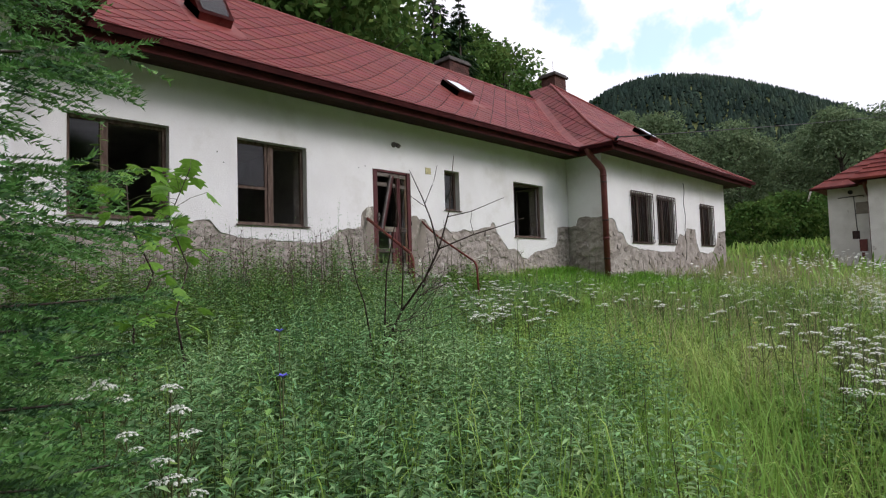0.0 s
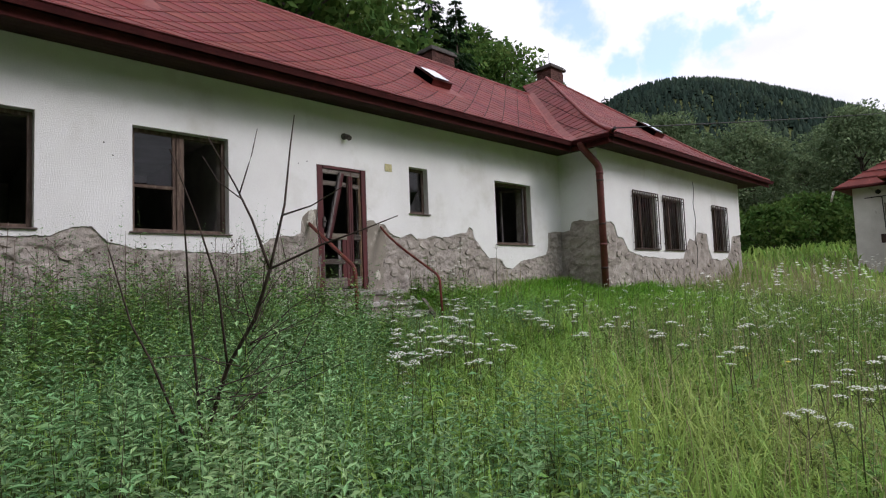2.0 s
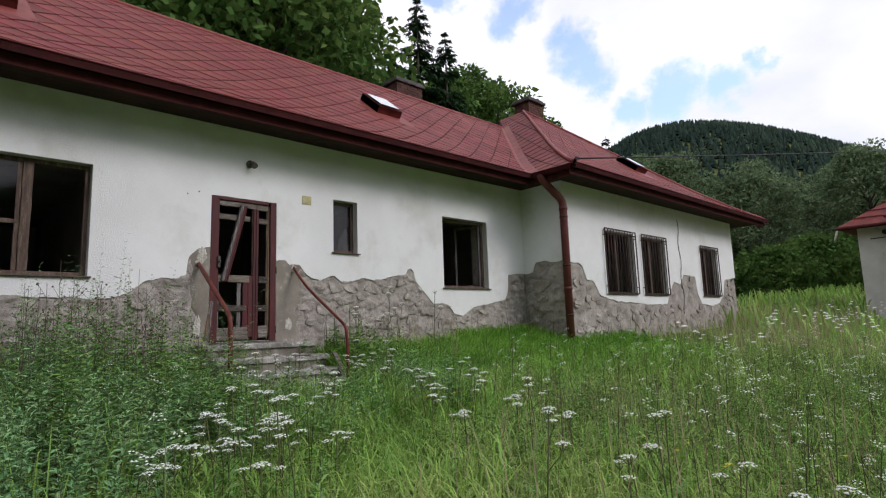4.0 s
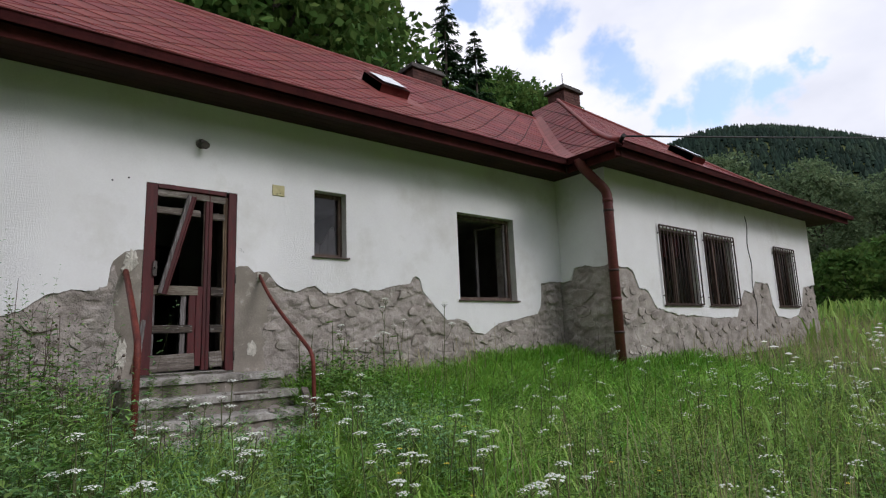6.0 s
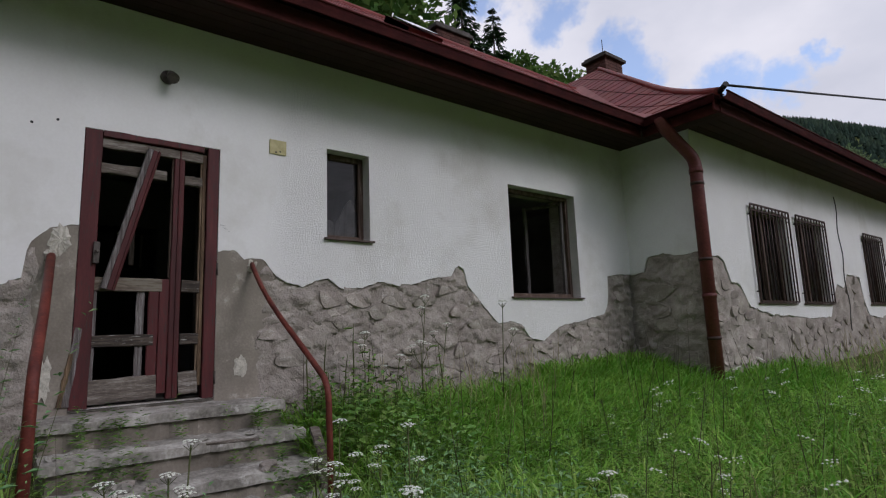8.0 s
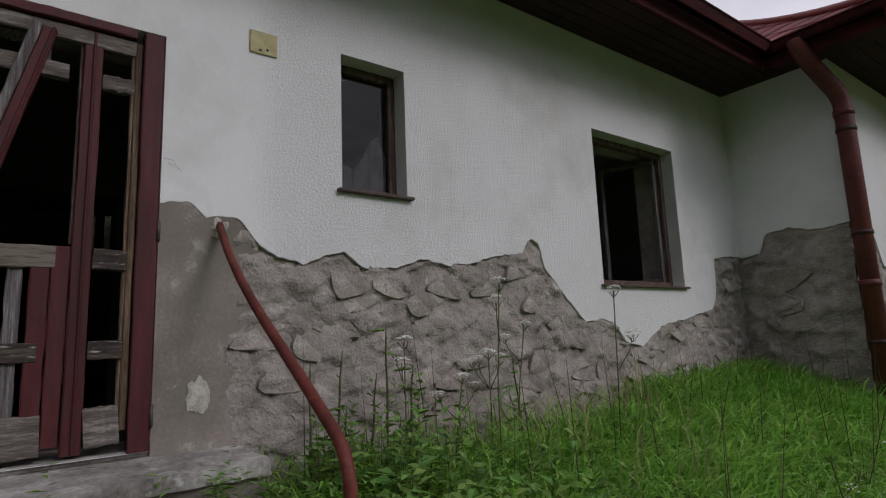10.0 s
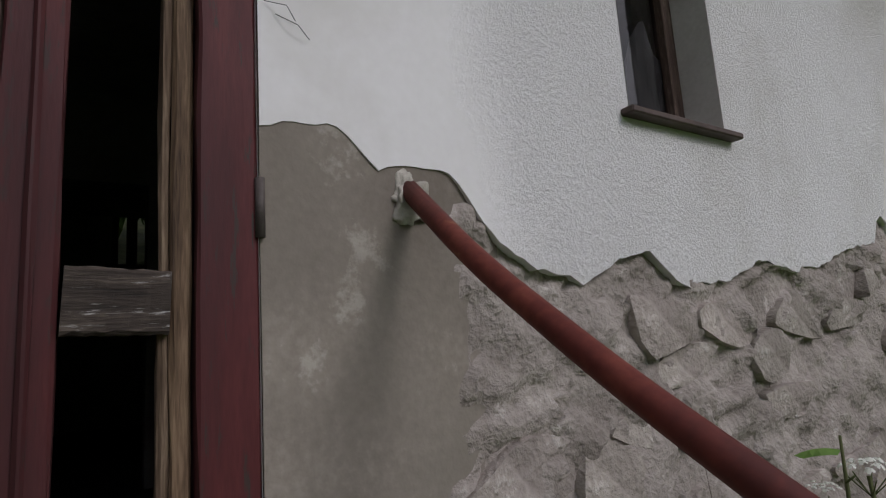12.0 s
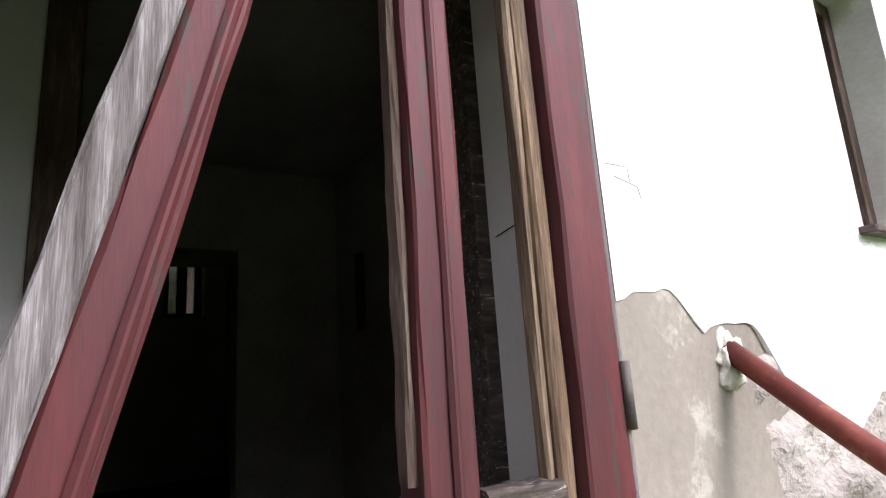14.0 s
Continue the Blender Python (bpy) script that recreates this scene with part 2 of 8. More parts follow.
M_BARE_H = mat("bare_yellowed_rail_wood", (0.08, 0.062, 0.046), (0.30, 0.26, 0.215), (0.16, 0.130, 0.100), scale=3, fine=24, stretch=(10, 0.9, 10), rough=0.8, bump=0.5, dist=0.005, spot=(0.20, 0.175, 0.14), spot_at=0.48, spot_scale=3)
M_GREYWOOD = mat("weathered_grey_wood", (0.07, 0.058, 0.050), (0.30, 0.275, 0.25), (0.15, 0.125, 0.105), scale=3, fine=24, stretch=(9, 1.1, 9), rough=0.9, bump=0.6, dist=0.006, spot=(0.42, 0.41, 0.39), spot_at=0.64, spot_scale=5)
M_GREYWOOD_V = mat("weathered_grey_upright_wood", (0.060, 0.050, 0.047), (0.29, 0.27, 0.268), (0.14, 0.124, 0.12), scale=3, fine=30, stretch=(24, 24, 1.2), rough=0.9, bump=0.6, dist=0.006, spot=(0.46, 0.45, 0.45), spot_at=0.62, spot_scale=3)
M_BARE = mat("bare_yellowed_wood", (0.050, 0.030, 0.018), (0.23, 0.155, 0.095), (0.125, 0.080, 0.047), scale=3, fine=24, stretch=(10, 10, 0.8), rough=0.75, bump=0.45, dist=0.005)
M_BARE_V = mat("pale_split_bead_wood", (0.060, 0.038, 0.024), (0.25, 0.185, 0.125), (0.135, 0.092, 0.060), scale=3, fine=24, stretch=(12, 12, 0.8), rough=0.8, bump=0.6, dist=0.004)
M_WINWOOD = mat("brown_weathered_window_wood", (0.055, 0.034, 0.026), (0.20, 0.15, 0.12), (0.105, 0.070, 0.055), scale=4, fine=30, stretch=(7, 7, 1), rough=0.85, bump=0.5, dist=0.005)
M_SILL = mat("dark_sheet_sill", (0.05, 0.034, 0.030), (0.12, 0.085, 0.072), scale=6, fine=40, rough=0.6, bump=0.3, spot=(0.2, 0.17, 0.12), spot_at=0.66)
M_RUST = mat("rust_red_painted_pipe", (0.075, 0.016, 0.012), (0.19, 0.046, 0.030), (0.125, 0.026, 0.018), scale=7, fine=60, rough=0.6, bump=0.25, dist=0.003, spot=(0.22, 0.09, 0.045), spot_at=0.62, spot_scale=14)
M_CONC = mat("weathered_step_concrete", (0.14, 0.13, 0.112), (0.54, 0.52, 0.48), (0.32, 0.30, 0.27), scale=3.2, fine=40, rough=0.95, bump=0.6, dist=0.012, spot=(0.52, 0.50, 0.47), spot_at=0.60, spot_scale=4)
M_IRON = mat("brown_iron_grille", (0.024, 0.013, 0.011), (0.058, 0.030, 0.024), scale=9, fine=60, rough=0.6, bump=0.2)
M_LAMP = mat("grimy_lamp_metal", (0.05, 0.042, 0.038), (0.13, 0.11, 0.10), scale=12, rough=0.6)
M_PLATE = mat("yellowed_junction_cover", (0.42, 0.37, 0.19), (0.55, 0.50, 0.28), scale=12, rough=0.7, spot=(0.28, 0.24, 0.13), spot_at=0.64, spot_scale=20)
M_INNER = mat("grubby_interior_plaster", (0.30, 0.29, 0.27), (0.44, 0.43, 0.41), scale=1.4, fine=30, rough=0.95, bump=0.2)
M_INFLOOR = mat("dusty_interior_floor", (0.07, 0.06, 0.05), (0.16, 0.14, 0.12), scale=2, rough=0.9)
M_BRICK = mat("dark_sooty_brick", (0.055, 0.026, 0.022), (0.13, 0.06, 0.048), scale=5, fine=30, rough=0.9, bump=0.5)
M_CAP = mat("chimney_cap_concrete", (0.05, 0.045, 0.042), (0.12, 0.11, 0.10), scale=5, rough=0.9)
M_GROUND = mat("meadow_soil_and_thatch", (0.050, 0.060, 0.022), (0.17, 0.175, 0.070), (0.095, 0.115, 0.038), scale=0.7, fine=9, rough=1.0, bump=0.8, dist=0.06, spec=0.1)
M_GRASS = mat("meadow_grass_blade", (0.16, 0.31, 0.055), (0.40, 0.51, 0.155), (0.27, 0.44, 0.095), scale=0.35, fine=3, rough=0.65, bump=0, island=0.30, translucent=0.35, spec=0.25)
M_LUSH = mat("lush_grass_blade", (0.135, 0.35, 0.035), (0.32, 0.56, 0.10), scale=0.6, fine=3, rough=0.6, bump=0, island=0.28, translucent=0.38, spec=0.25)
M_DRY = mat("dry_grass_stalk", (0.28, 0.25, 0.13), (0.46, 0.40, 0.24), scale=0.5, rough=0.8, bump=0, island=0.25, translucent=0.25)
M_WEED = mat("grey_green_weed_leaf", (0.12, 0.25, 0.10), (0.32, 0.48, 0.225), (0.215, 0.37, 0.162), scale=0.6, fine=5, rough=0.75, bump=0, island=0.40, translucent=0.22, spec=0.12)
M_HERB = mat("yellow_green_herb_leaf", (0.13, 0.19, 0.045), (0.34, 0.40, 0.13), (0.23, 0.30, 0.08), scale=0.5, fine=5, rough=0.65, bump=0, island=0.40, translucent=0.2, spec=0.25)
M_STEM = mat("green_plant_stem", (0.06, 0.075, 0.025), (0.12, 0.13, 0.05), scale=2, rough=0.8, bump=0, island=0.2)
M_DRYSTEM = mat("brown_dead_stem", (0.06, 0.042, 0.032), (0.13, 0.095, 0.075), scale=6, rough=0.9, bump=0.2)
M_FLOWER = mat("white_umbel_flower", (0.74, 0.76, 0.68), (0.86, 0.87, 0.81), scale=20, rough=0.8, bump=0, island=0.10, translucent=0.25)
M_YELLOW = mat("yellow_flower", (0.62, 0.45, 0.03), (0.75, 0.58, 0.06), scale=20, rough=0.8, bump=0)
M_BLUE = mat("blue_flower", (0.10, 0.10, 0.55), (0.18, 0.17, 0.70), scale=20, rough=0.8, bump=0)
M_MAPLE = mat("bright_maple_leaf", (0.10, 0.24, 0.025), (0.20, 0.38, 0.06), scale=4, rough=0.5, bump=0, island=0.2, translucent=0.45)
M_NETTLE = mat("broad_green_leaf", (0.085, 0.19, 0.035), (0.20, 0.34, 0.075), scale=4, rough=0.5, bump=0, island=0.35, translucent=0.25)
M_TWIG = mat("dark_bare_twig_bark", (0.030, 0.020, 0.018), (0.085, 0.058, 0.048), scale=14, fine=60, rough=0.9, bump=0.3)
M_BARK = mat("tree_bark", (0.035, 0.028, 0.022), (0.10, 0.082, 0.065), scale=3, fine=20, stretch=(3, 3, 0.6), rough=0.95, bump=0.6)
M_LEAF = mat("deciduous_tree_leaf", (0.045, 0.098, 0.022), (0.13, 0.205, 0.052), (0.080, 0.15, 0.035), scale=0.25, fine=1.5, rough=0.8, bump=0, island=0.35, translucent=0.3, spec=0.08)
M_LEAF_PALE = mat("pale_willow_leaf", (0.095, 0.145, 0.070), (0.20, 0.26, 0.135), (0.14, 0.20, 0.10), scale=0.25, fine=1.5, rough=0.65, bump=0, island=0.30, translucent=0.3, spec=0.08)
M_NEEDLE = mat("spruce_needle", (0.014, 0.040, 0.016), (0.040, 0.082, 0.030), scale=0.5, fine=3, rough=0.65, bump=0, island=0.35, translucent=0.15, spec=0.2)
M_NEEDLE_OLD = mat("older_spruce_needle", (0.030, 0.088, 0.034), (0.072, 0.155, 0.058), scale=2, fine=5, rough=0.55, bump=0, island=0.3, translucent=0.2)
M_NEEDLE_NEW = mat("young_spruce_needle", (0.07, 0.19, 0.045), (0.15, 0.31, 0.085), scale=2, fine=5, rough=0.55, bump=0, island=0.25, translucent=0.25)
# distance haze is put into these hill colours: bluer conifers, greyer leaves
M_FARWOOD = mat("far_conifer_wood", (0.013, 0.027, 0.021), (0.050, 0.074, 0.042), (0.023, 0.040, 0.028), scale=0.006, fine=0.05, rough=0.9, bump=0, island=0.35, spec=0.1)
M_HILLLEAF = mat("hazy_hillside_leaf", (0.040, 0.072, 0.034), (0.125, 0.165, 0.085), (0.075, 0.112, 0.055), scale=0.02, fine=0.3, rough=0.9, bump=0, island=0.25, spec=0.05)
M_RENDER2 = mat("shed_wall_plaster", (0.52, 0.50, 0.46), (0.68, 0.66, 0.62), scale=1.4, fine=30, rough=0.95, bump=0.3, spot=(0.40, 0.37, 0.33), spot_at=0.62, spot_scale=2)
M_WIRE = mat("black_cable", (0.012, 0.012, 0.012), (0.03, 0.03, 0.03), rough=0.6, bump=0)
# roof glass: the sky's reflection is put into a white base colour
M_SKYGLASS = mat("worn_white_window_blind", (0.62, 0.64, 0.66), (0.78, 0.80, 0.82), scale=4, rough=0.25, bump=0, spec=0.6)
M_FILM = mat("grimy_plastic_film", (0.07, 0.068, 0.07), (0.19, 0.185, 0.19), (0.12, 0.115, 0.12), scale=9, fine=40, rough=0.45, bump=0.6, dist=0.01, spec=0.4)
M_CHALK = mat("crumbled_pale_mortar", (0.36, 0.34, 0.29), (0.62, 0.59, 0.52), (0.50, 0.47, 0.41), scale=22, fine=60, rough=0.95, bump=0.9, dist=0.01)


def glass(name, tint=(0.85, 0.9, 0.88), rough=0.02, dirt=0.25):
    m = bpy.data.materials.new(name)
    m.use_nodes = True
    n, l = m.node_tree.nodes, m.node_tree.links
    b = n["Principled BSDF"]
    tc = n.new("ShaderNodeTexCoord")
    ns = n.new("ShaderNodeTexNoise")
    ns.inputs["Scale"].default_value = 5
    ns.inputs["Detail"].default_value = 6
    l.new(tc.outputs["Object"], ns.inputs["Vector"])
    mr = n.new("ShaderNodeMapRange")
    mr.inputs["To Min"].default_value, mr.inputs["To Max"].default_value = rough, rough + dirt
    l.new(ns.outputs["Fac"], mr.inputs["Value"])
    l.new(mr.outputs[0], b.inputs["Roughness"])
    b.inputs["Base Color"].default_value = (*tint, 1)
    b.inputs["Transmission Weight"].default_value = 1.0
    b.inputs["IOR"].default_value = 1.45
    return m


M_GLASS = glass("old_window_glass")
M_DARKGLASS = glass("grimy_window_glass", (0.30, 0.31, 0.32), 0.01, 0.06)


# ---- mesh helpers ----
def base_of(ob):
    v = Vector((0, 0, 0))
    while ob:
        v += ob.location
        ob = ob.parent
    return v


def part(name, bm, material, parent=None, label=""):
    """One mesh object; bm is in world places and is shifted into its parent's frame."""
    me = bpy.data.meshes.new(name)
    if parent:
        bmesh.ops.translate(bm, verts=bm.verts, vec=-base_of(parent))
    bm.to_mesh(me)
    bm.free()
    me.materials.append(material)
    ob = new(name, me)
    if parent:
        ob.parent = parent
    if label:
        ob["label"] = label
    return ob


def thing(name, place, label, category, group="", kind=""):
    e = new(name)
    e.location = place
    e.empty_display_size = 0.2
    return tagged(e, label, category, group, kind)


def array_mesh(name, v, f, material, smooth=False):
    """Mesh object from numpy arrays; all faces have the same number of corners."""
    me = bpy.data.meshes.new(name)
    v = np.asarray(v, np.float32).reshape(-1, 3)
    f = np.asarray(f, np.int32)
    k = f.shape[1]
    me.vertices.add(len(v))
    me.vertices.foreach_set("co", v.ravel())
    me.loops.add(f.size)
    me.loops.foreach_set("vertex_index", f.ravel())
    me.polygons.add(len(f))
    me.polygons.foreach_set("loop_start", np.arange(0, f.size, k, dtype=np.int32))
    me.polygons.foreach_set("use_smooth", np.full(len(f), smooth))
    me.materials.append(material)
    me.update(calc_edges=True)
    me.validate()
    return me


def box(bm, x0, x1, y0, y1, z0, z1, bevel=0.0, m=None):
    vs = [bm.verts.new((x, y, z)) for x in (x0, x1) for y in (y0, y1) for z in (z0, z1)]
    fs = [bm.faces.new([vs[i] for i in q]) for q in ((0, 1, 3, 2), (4, 6, 7, 5), (0, 4, 5, 1), (2, 3, 7, 6), (0, 2, 6, 4), (1, 5, 7, 3))]
    if m is not None:
        bmesh.ops.transform(bm, matrix=m, verts=vs)
    if bevel:
        es = list({e for f in fs for e in f.edges})
        bmesh.ops.bevel(bm, geom=es, offset=bevel, segments=1, affect="EDGES")
    return vs


def one_box(x0, x1, y0, y1, z0, z1, bevel=0.0):
    bm = bmesh.new()
    box(bm, x0, x1, y0, y1, z0, z1, bevel)
    return bm


def beam(a, b, wide, deep, bevel=0.004, up=(1, 0, 0)):
    """A board from a to b; 'deep' runs along up."""
    bm = bmesh.new()
    a, b = Vector(a), Vector(b)
    d = (b - a)
    z = d.normalized()
    x = Vector(up)
    x = (x - z * x.dot(z)).normalized()
    y = z.cross(x)
    m = Matrix((x, y, z)).transposed().to_4x4()
    m.translation = a
    box(bm, -deep / 2, deep / 2, -wide / 2, wide / 2, 0, d.length, bevel, m)
    return bm


def worn_board(a, b, wide, deep, seed, rough=0.004, n=10, up=(1, 0, 0)):
    """A board with uneven, chipped edges."""
    rnd = random.Random(seed)
    bm = bmesh.new()
    a, b = Vector(a), Vector(b)
    d = b - a
    z = d.normalized()
    x = Vector(up)
    x = (x - z * x.dot(z)).normalized()
    y = z.cross(x)
    c = 0.005
    prof = [(-1, -1, 1, 0), (-1, -1, 0, 1), (-1, 1, 0, -1), (-1, 1, 1, 0), (1, 1, -1, 0), (1, 1, 0, -1), (1, -1, 0, 1), (1, -1, -1, 0)]
    rings = []
    for i in range(n + 1):
        p = a + d * (i / n)
        r = []
        for sx, sy, cx, cy in prof:
            q = p + x * (sx * deep / 2 + cx * c) + y * (sy * wide / 2 + cy * c)
            q += x * rnd.uniform(-rough, rough) * 0.4 + y * rnd.uniform(-rough, rough)
            r.append(bm.verts.new(q))
        rings.append(r)
    for r, s in zip(rings, rings[1:]):
        for i in range(8):
            bm.faces.new((r[i], r[(i + 1) % 8], s[(i + 1) % 8], s[i]))
    bm.faces.new(rings[0][::-1])
    bm.faces.new(rings[-1])
    bmesh.ops.recalc_face_normals(bm, faces=bm.faces)
    return bm


def tube(points, radius, sides=10, bm=None, radii=None, cap=True):
    bm = bm or bmesh.new()
    pts = [Vector(p) for p in points]
    rings = []
    ref = Vector((0.31, 0.2, 0.93))
    for i, p in enumerate(pts):
        t = (pts[min(i + 1, len(pts) - 1)] - pts[max(i - 1, 0)]).normalized()
        u = t.cross(ref)
        if u.length < 0.1:
            u = t.cross(Vector((1, 0, 0)))
        u.normalize()
        w = t.cross(u)
        r = radii[i] if radii else radius
        rings.append([bm.verts.new(p + (u * math.cos(k * math.tau / sides) + w * math.sin(k * math.tau / sides)) * r) for k in range(sides)])
    for r, s in zip(rings, rings[1:]):
        for k in range(sides):
            f = bm.faces.new((r[k], r[(k + 1) % sides], s[(k + 1) % sides], s[k]))
            f.smooth = True
    if cap:
        bm.faces.new(rings[0][::-1])
        bm.faces.new(rings[-1])
    return bm


def rounded(points, radius=0.1, steps=5):
    """A polyline whose corners are rounded."""
    pts = [Vector(p) for p in points]
    out = [pts[0]]
    for a, b, c in zip(pts, pts[1:], pts[2:]):
        p, q = b + (a - b).normalized() * radius, b + (c - b).normalized() * radius
        for i in range(steps + 1):
            t = i / steps
            out.append(p * (1 - t) ** 2 + b * 2 * t * (1 - t) + q * t * t)
    out.append(pts[-1])
    return out


# ---- ground ----
def smooth(t):
    t = np.clip(t, 0, 1)
    return t * t * (3 - 2 * t)


def ground_z(x, y):
    x, y = np.asarray(x, float), np.asarray(y, float)
    z = np.interp(x, [-10, -9, -7.2, -4.4, -1, 2, 40], [1.68, 1.60, 1.14, 0.90, 0.52, 0.30, -0.3])
    z = z + 0.028 * (np.clip(y, -12, 24) - 7.5) + 0.055 * np.clip(y - 24, 0, 60) * smooth((x + 14) / 10 + 0.4)
    z = z + 0.42 * np.clip(-19.5 - x, 0, 60)
    r = np.hypot(x, y) + 1e-6
    yaw = np.degrees(np.arctan2(-x, y))
    el = 3.0 + 14.75 * np.exp(-np.abs((yaw - 24.0) / np.where(yaw < 24, 23.3, 17.0)) ** 2)
    hill = np.tan(np.radians(el)) * np.minimum(r, 1000) * smooth((r - 110) / 820) - 0.10 * np.clip(r - 1000, 0, 900)
    z = z * (1 - smooth((r - 90) / 300)) + hill
    z = z + 0.05 * np.sin(x * 1.3 + 0.4 * y) * np.sin(y * 1.1 - 0.6 * x) * smooth((9 - np.abs(x)) / 6)
    return z


def gz(x, y):
    return float(ground_z(x, y))


gs = np.sinh(np.linspace(-7.0, 7.0, 230)) * 2.9
gx, gy = np.meshgrid(gs - 4.0, gs + 6.0, indexing="ij")
gv = np.stack([gx, gy, ground_z(gx, gy)], -1).reshape(-1, 3)
gi = np.arange(230 * 230).reshape(230, 230)
gf = np.stack([gi[:-1, :-1], gi[1:, :-1], gi[1:, 1:], gi[:-1, 1:]], -1).reshape(-1, 4)
tagged(new("ground", array_mesh("ground", gv, gf, M_GROUND, True)), "overgrown sloping meadow rising to wooded hills", "ground", kind="structure")


# ---- walls ----
def cells(u0, u1, z0, z1, openings):
    """Rectangles of a wall that lie in no opening (ua, ub, za, zb)."""
    us = sorted({u0, u1, *[o[0] for o in openings], *[o[1] for o in openings]})
    out = []
    for a, b in zip(us, us[1:]):
        mid = (a + b) / 2
        z = z0
        for o in sorted([o for o in openings if o[0] < mid < o[1]], key=lambda o: o[2]):
            if o[2] > z:
                out.append((a, b, z, o[2]))
            z = o[3]
        if z < z1:
            out.append((a, b, z, z1))
    return out


def masonry(axis, face, inner, u0, u1, z0, z1, openings, name, material, label):
    bm = bmesh.new()
    for a, b, c, d in cells(u0, u1, z0, z1, openings):
        if axis == "x":
            box(bm, inner, face, a, b, c, d)
        else:
            box(bm, a, b, inner, face, c, d)
    return tagged(part(name, bm, material), label, "wall", kind="structure")


def profile(pairs, seed, amp=0.035):
    us, zs = [p[0] for p in pairs], [p[1] for p in pairs]

    def low(u):
        k = np.interp(u, us, zs)
        return float(k) + amp * noise.noise((u * 5.0, seed, 0)) + amp * 0.6 * noise.noise((u * 17.0, seed, 3)) + amp * 0.25 * noise.noise((u * 45.0, seed, 5))
    return low


def plaster(name, place, u0, u1, top, openings, low, material, depth=0.028, reveals=None, step=0.03, parent=None, lining=None):
    """A coat of plaster: place(u, z, d) gives its points; its lower edge follows low(u)."""
    bm = bmesh.new()
    us = list(np.arange(u0, u1, step)) + [u1]
    for o in openings:
        us += [o[0], o[1]]
    us = sorted(set(round(u, 4) for u in us if u0 <= u <= u1))

    def quad(*ps):
        bm.faces.new([bm.verts.new(place(*p)) for p in ps])

    for a, b in zip(us, us[1:]):
        mid = (a + b) / 2
        la, lb = low(a), low(b)
        z_a, z_b, start = la, lb, True
        for o in sorted([o for o in openings if o[0] < mid < o[1]], key=lambda o: o[2]):
            if o[2] > max(z_a, z_b):
                quad((a, z_a, 0), (b, z_b, 0), (b, o[2], 0), (a, o[2], 0))
                if start:
                    quad((a, la, -depth), (b, lb, -depth), (b, lb, 0), (a, la, 0))
            z_a = z_b = max(o[3], z_a) if o[3] > min(z_a, z_b) else z_a
            start = False
        quad((a, z_a, 0), (b, z_b, 0), (b, top, 0), (a, top, 0))
        if start:
            quad((a, la, -depth), (b, lb, -depth), (b, lb, 0), (a, la, 0))
    bmesh.ops.remove_doubles(bm, verts=bm.verts, dist=0.0005)
    bmesh.ops.recalc_face_normals(bm, faces=bm.faces)
    ob = part(name, bm, material, parent)
    # reveals, in plaster greyed for their shade unless a lining is given
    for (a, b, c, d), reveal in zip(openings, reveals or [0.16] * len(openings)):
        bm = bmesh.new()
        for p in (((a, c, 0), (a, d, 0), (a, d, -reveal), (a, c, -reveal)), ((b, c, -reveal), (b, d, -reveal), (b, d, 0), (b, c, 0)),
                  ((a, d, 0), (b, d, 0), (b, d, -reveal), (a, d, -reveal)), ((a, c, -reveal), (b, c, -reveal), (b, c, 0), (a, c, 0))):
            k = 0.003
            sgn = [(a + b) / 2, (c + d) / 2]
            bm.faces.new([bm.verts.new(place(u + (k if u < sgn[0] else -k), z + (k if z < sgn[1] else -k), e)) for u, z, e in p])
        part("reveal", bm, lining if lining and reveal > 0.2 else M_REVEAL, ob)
    return ob


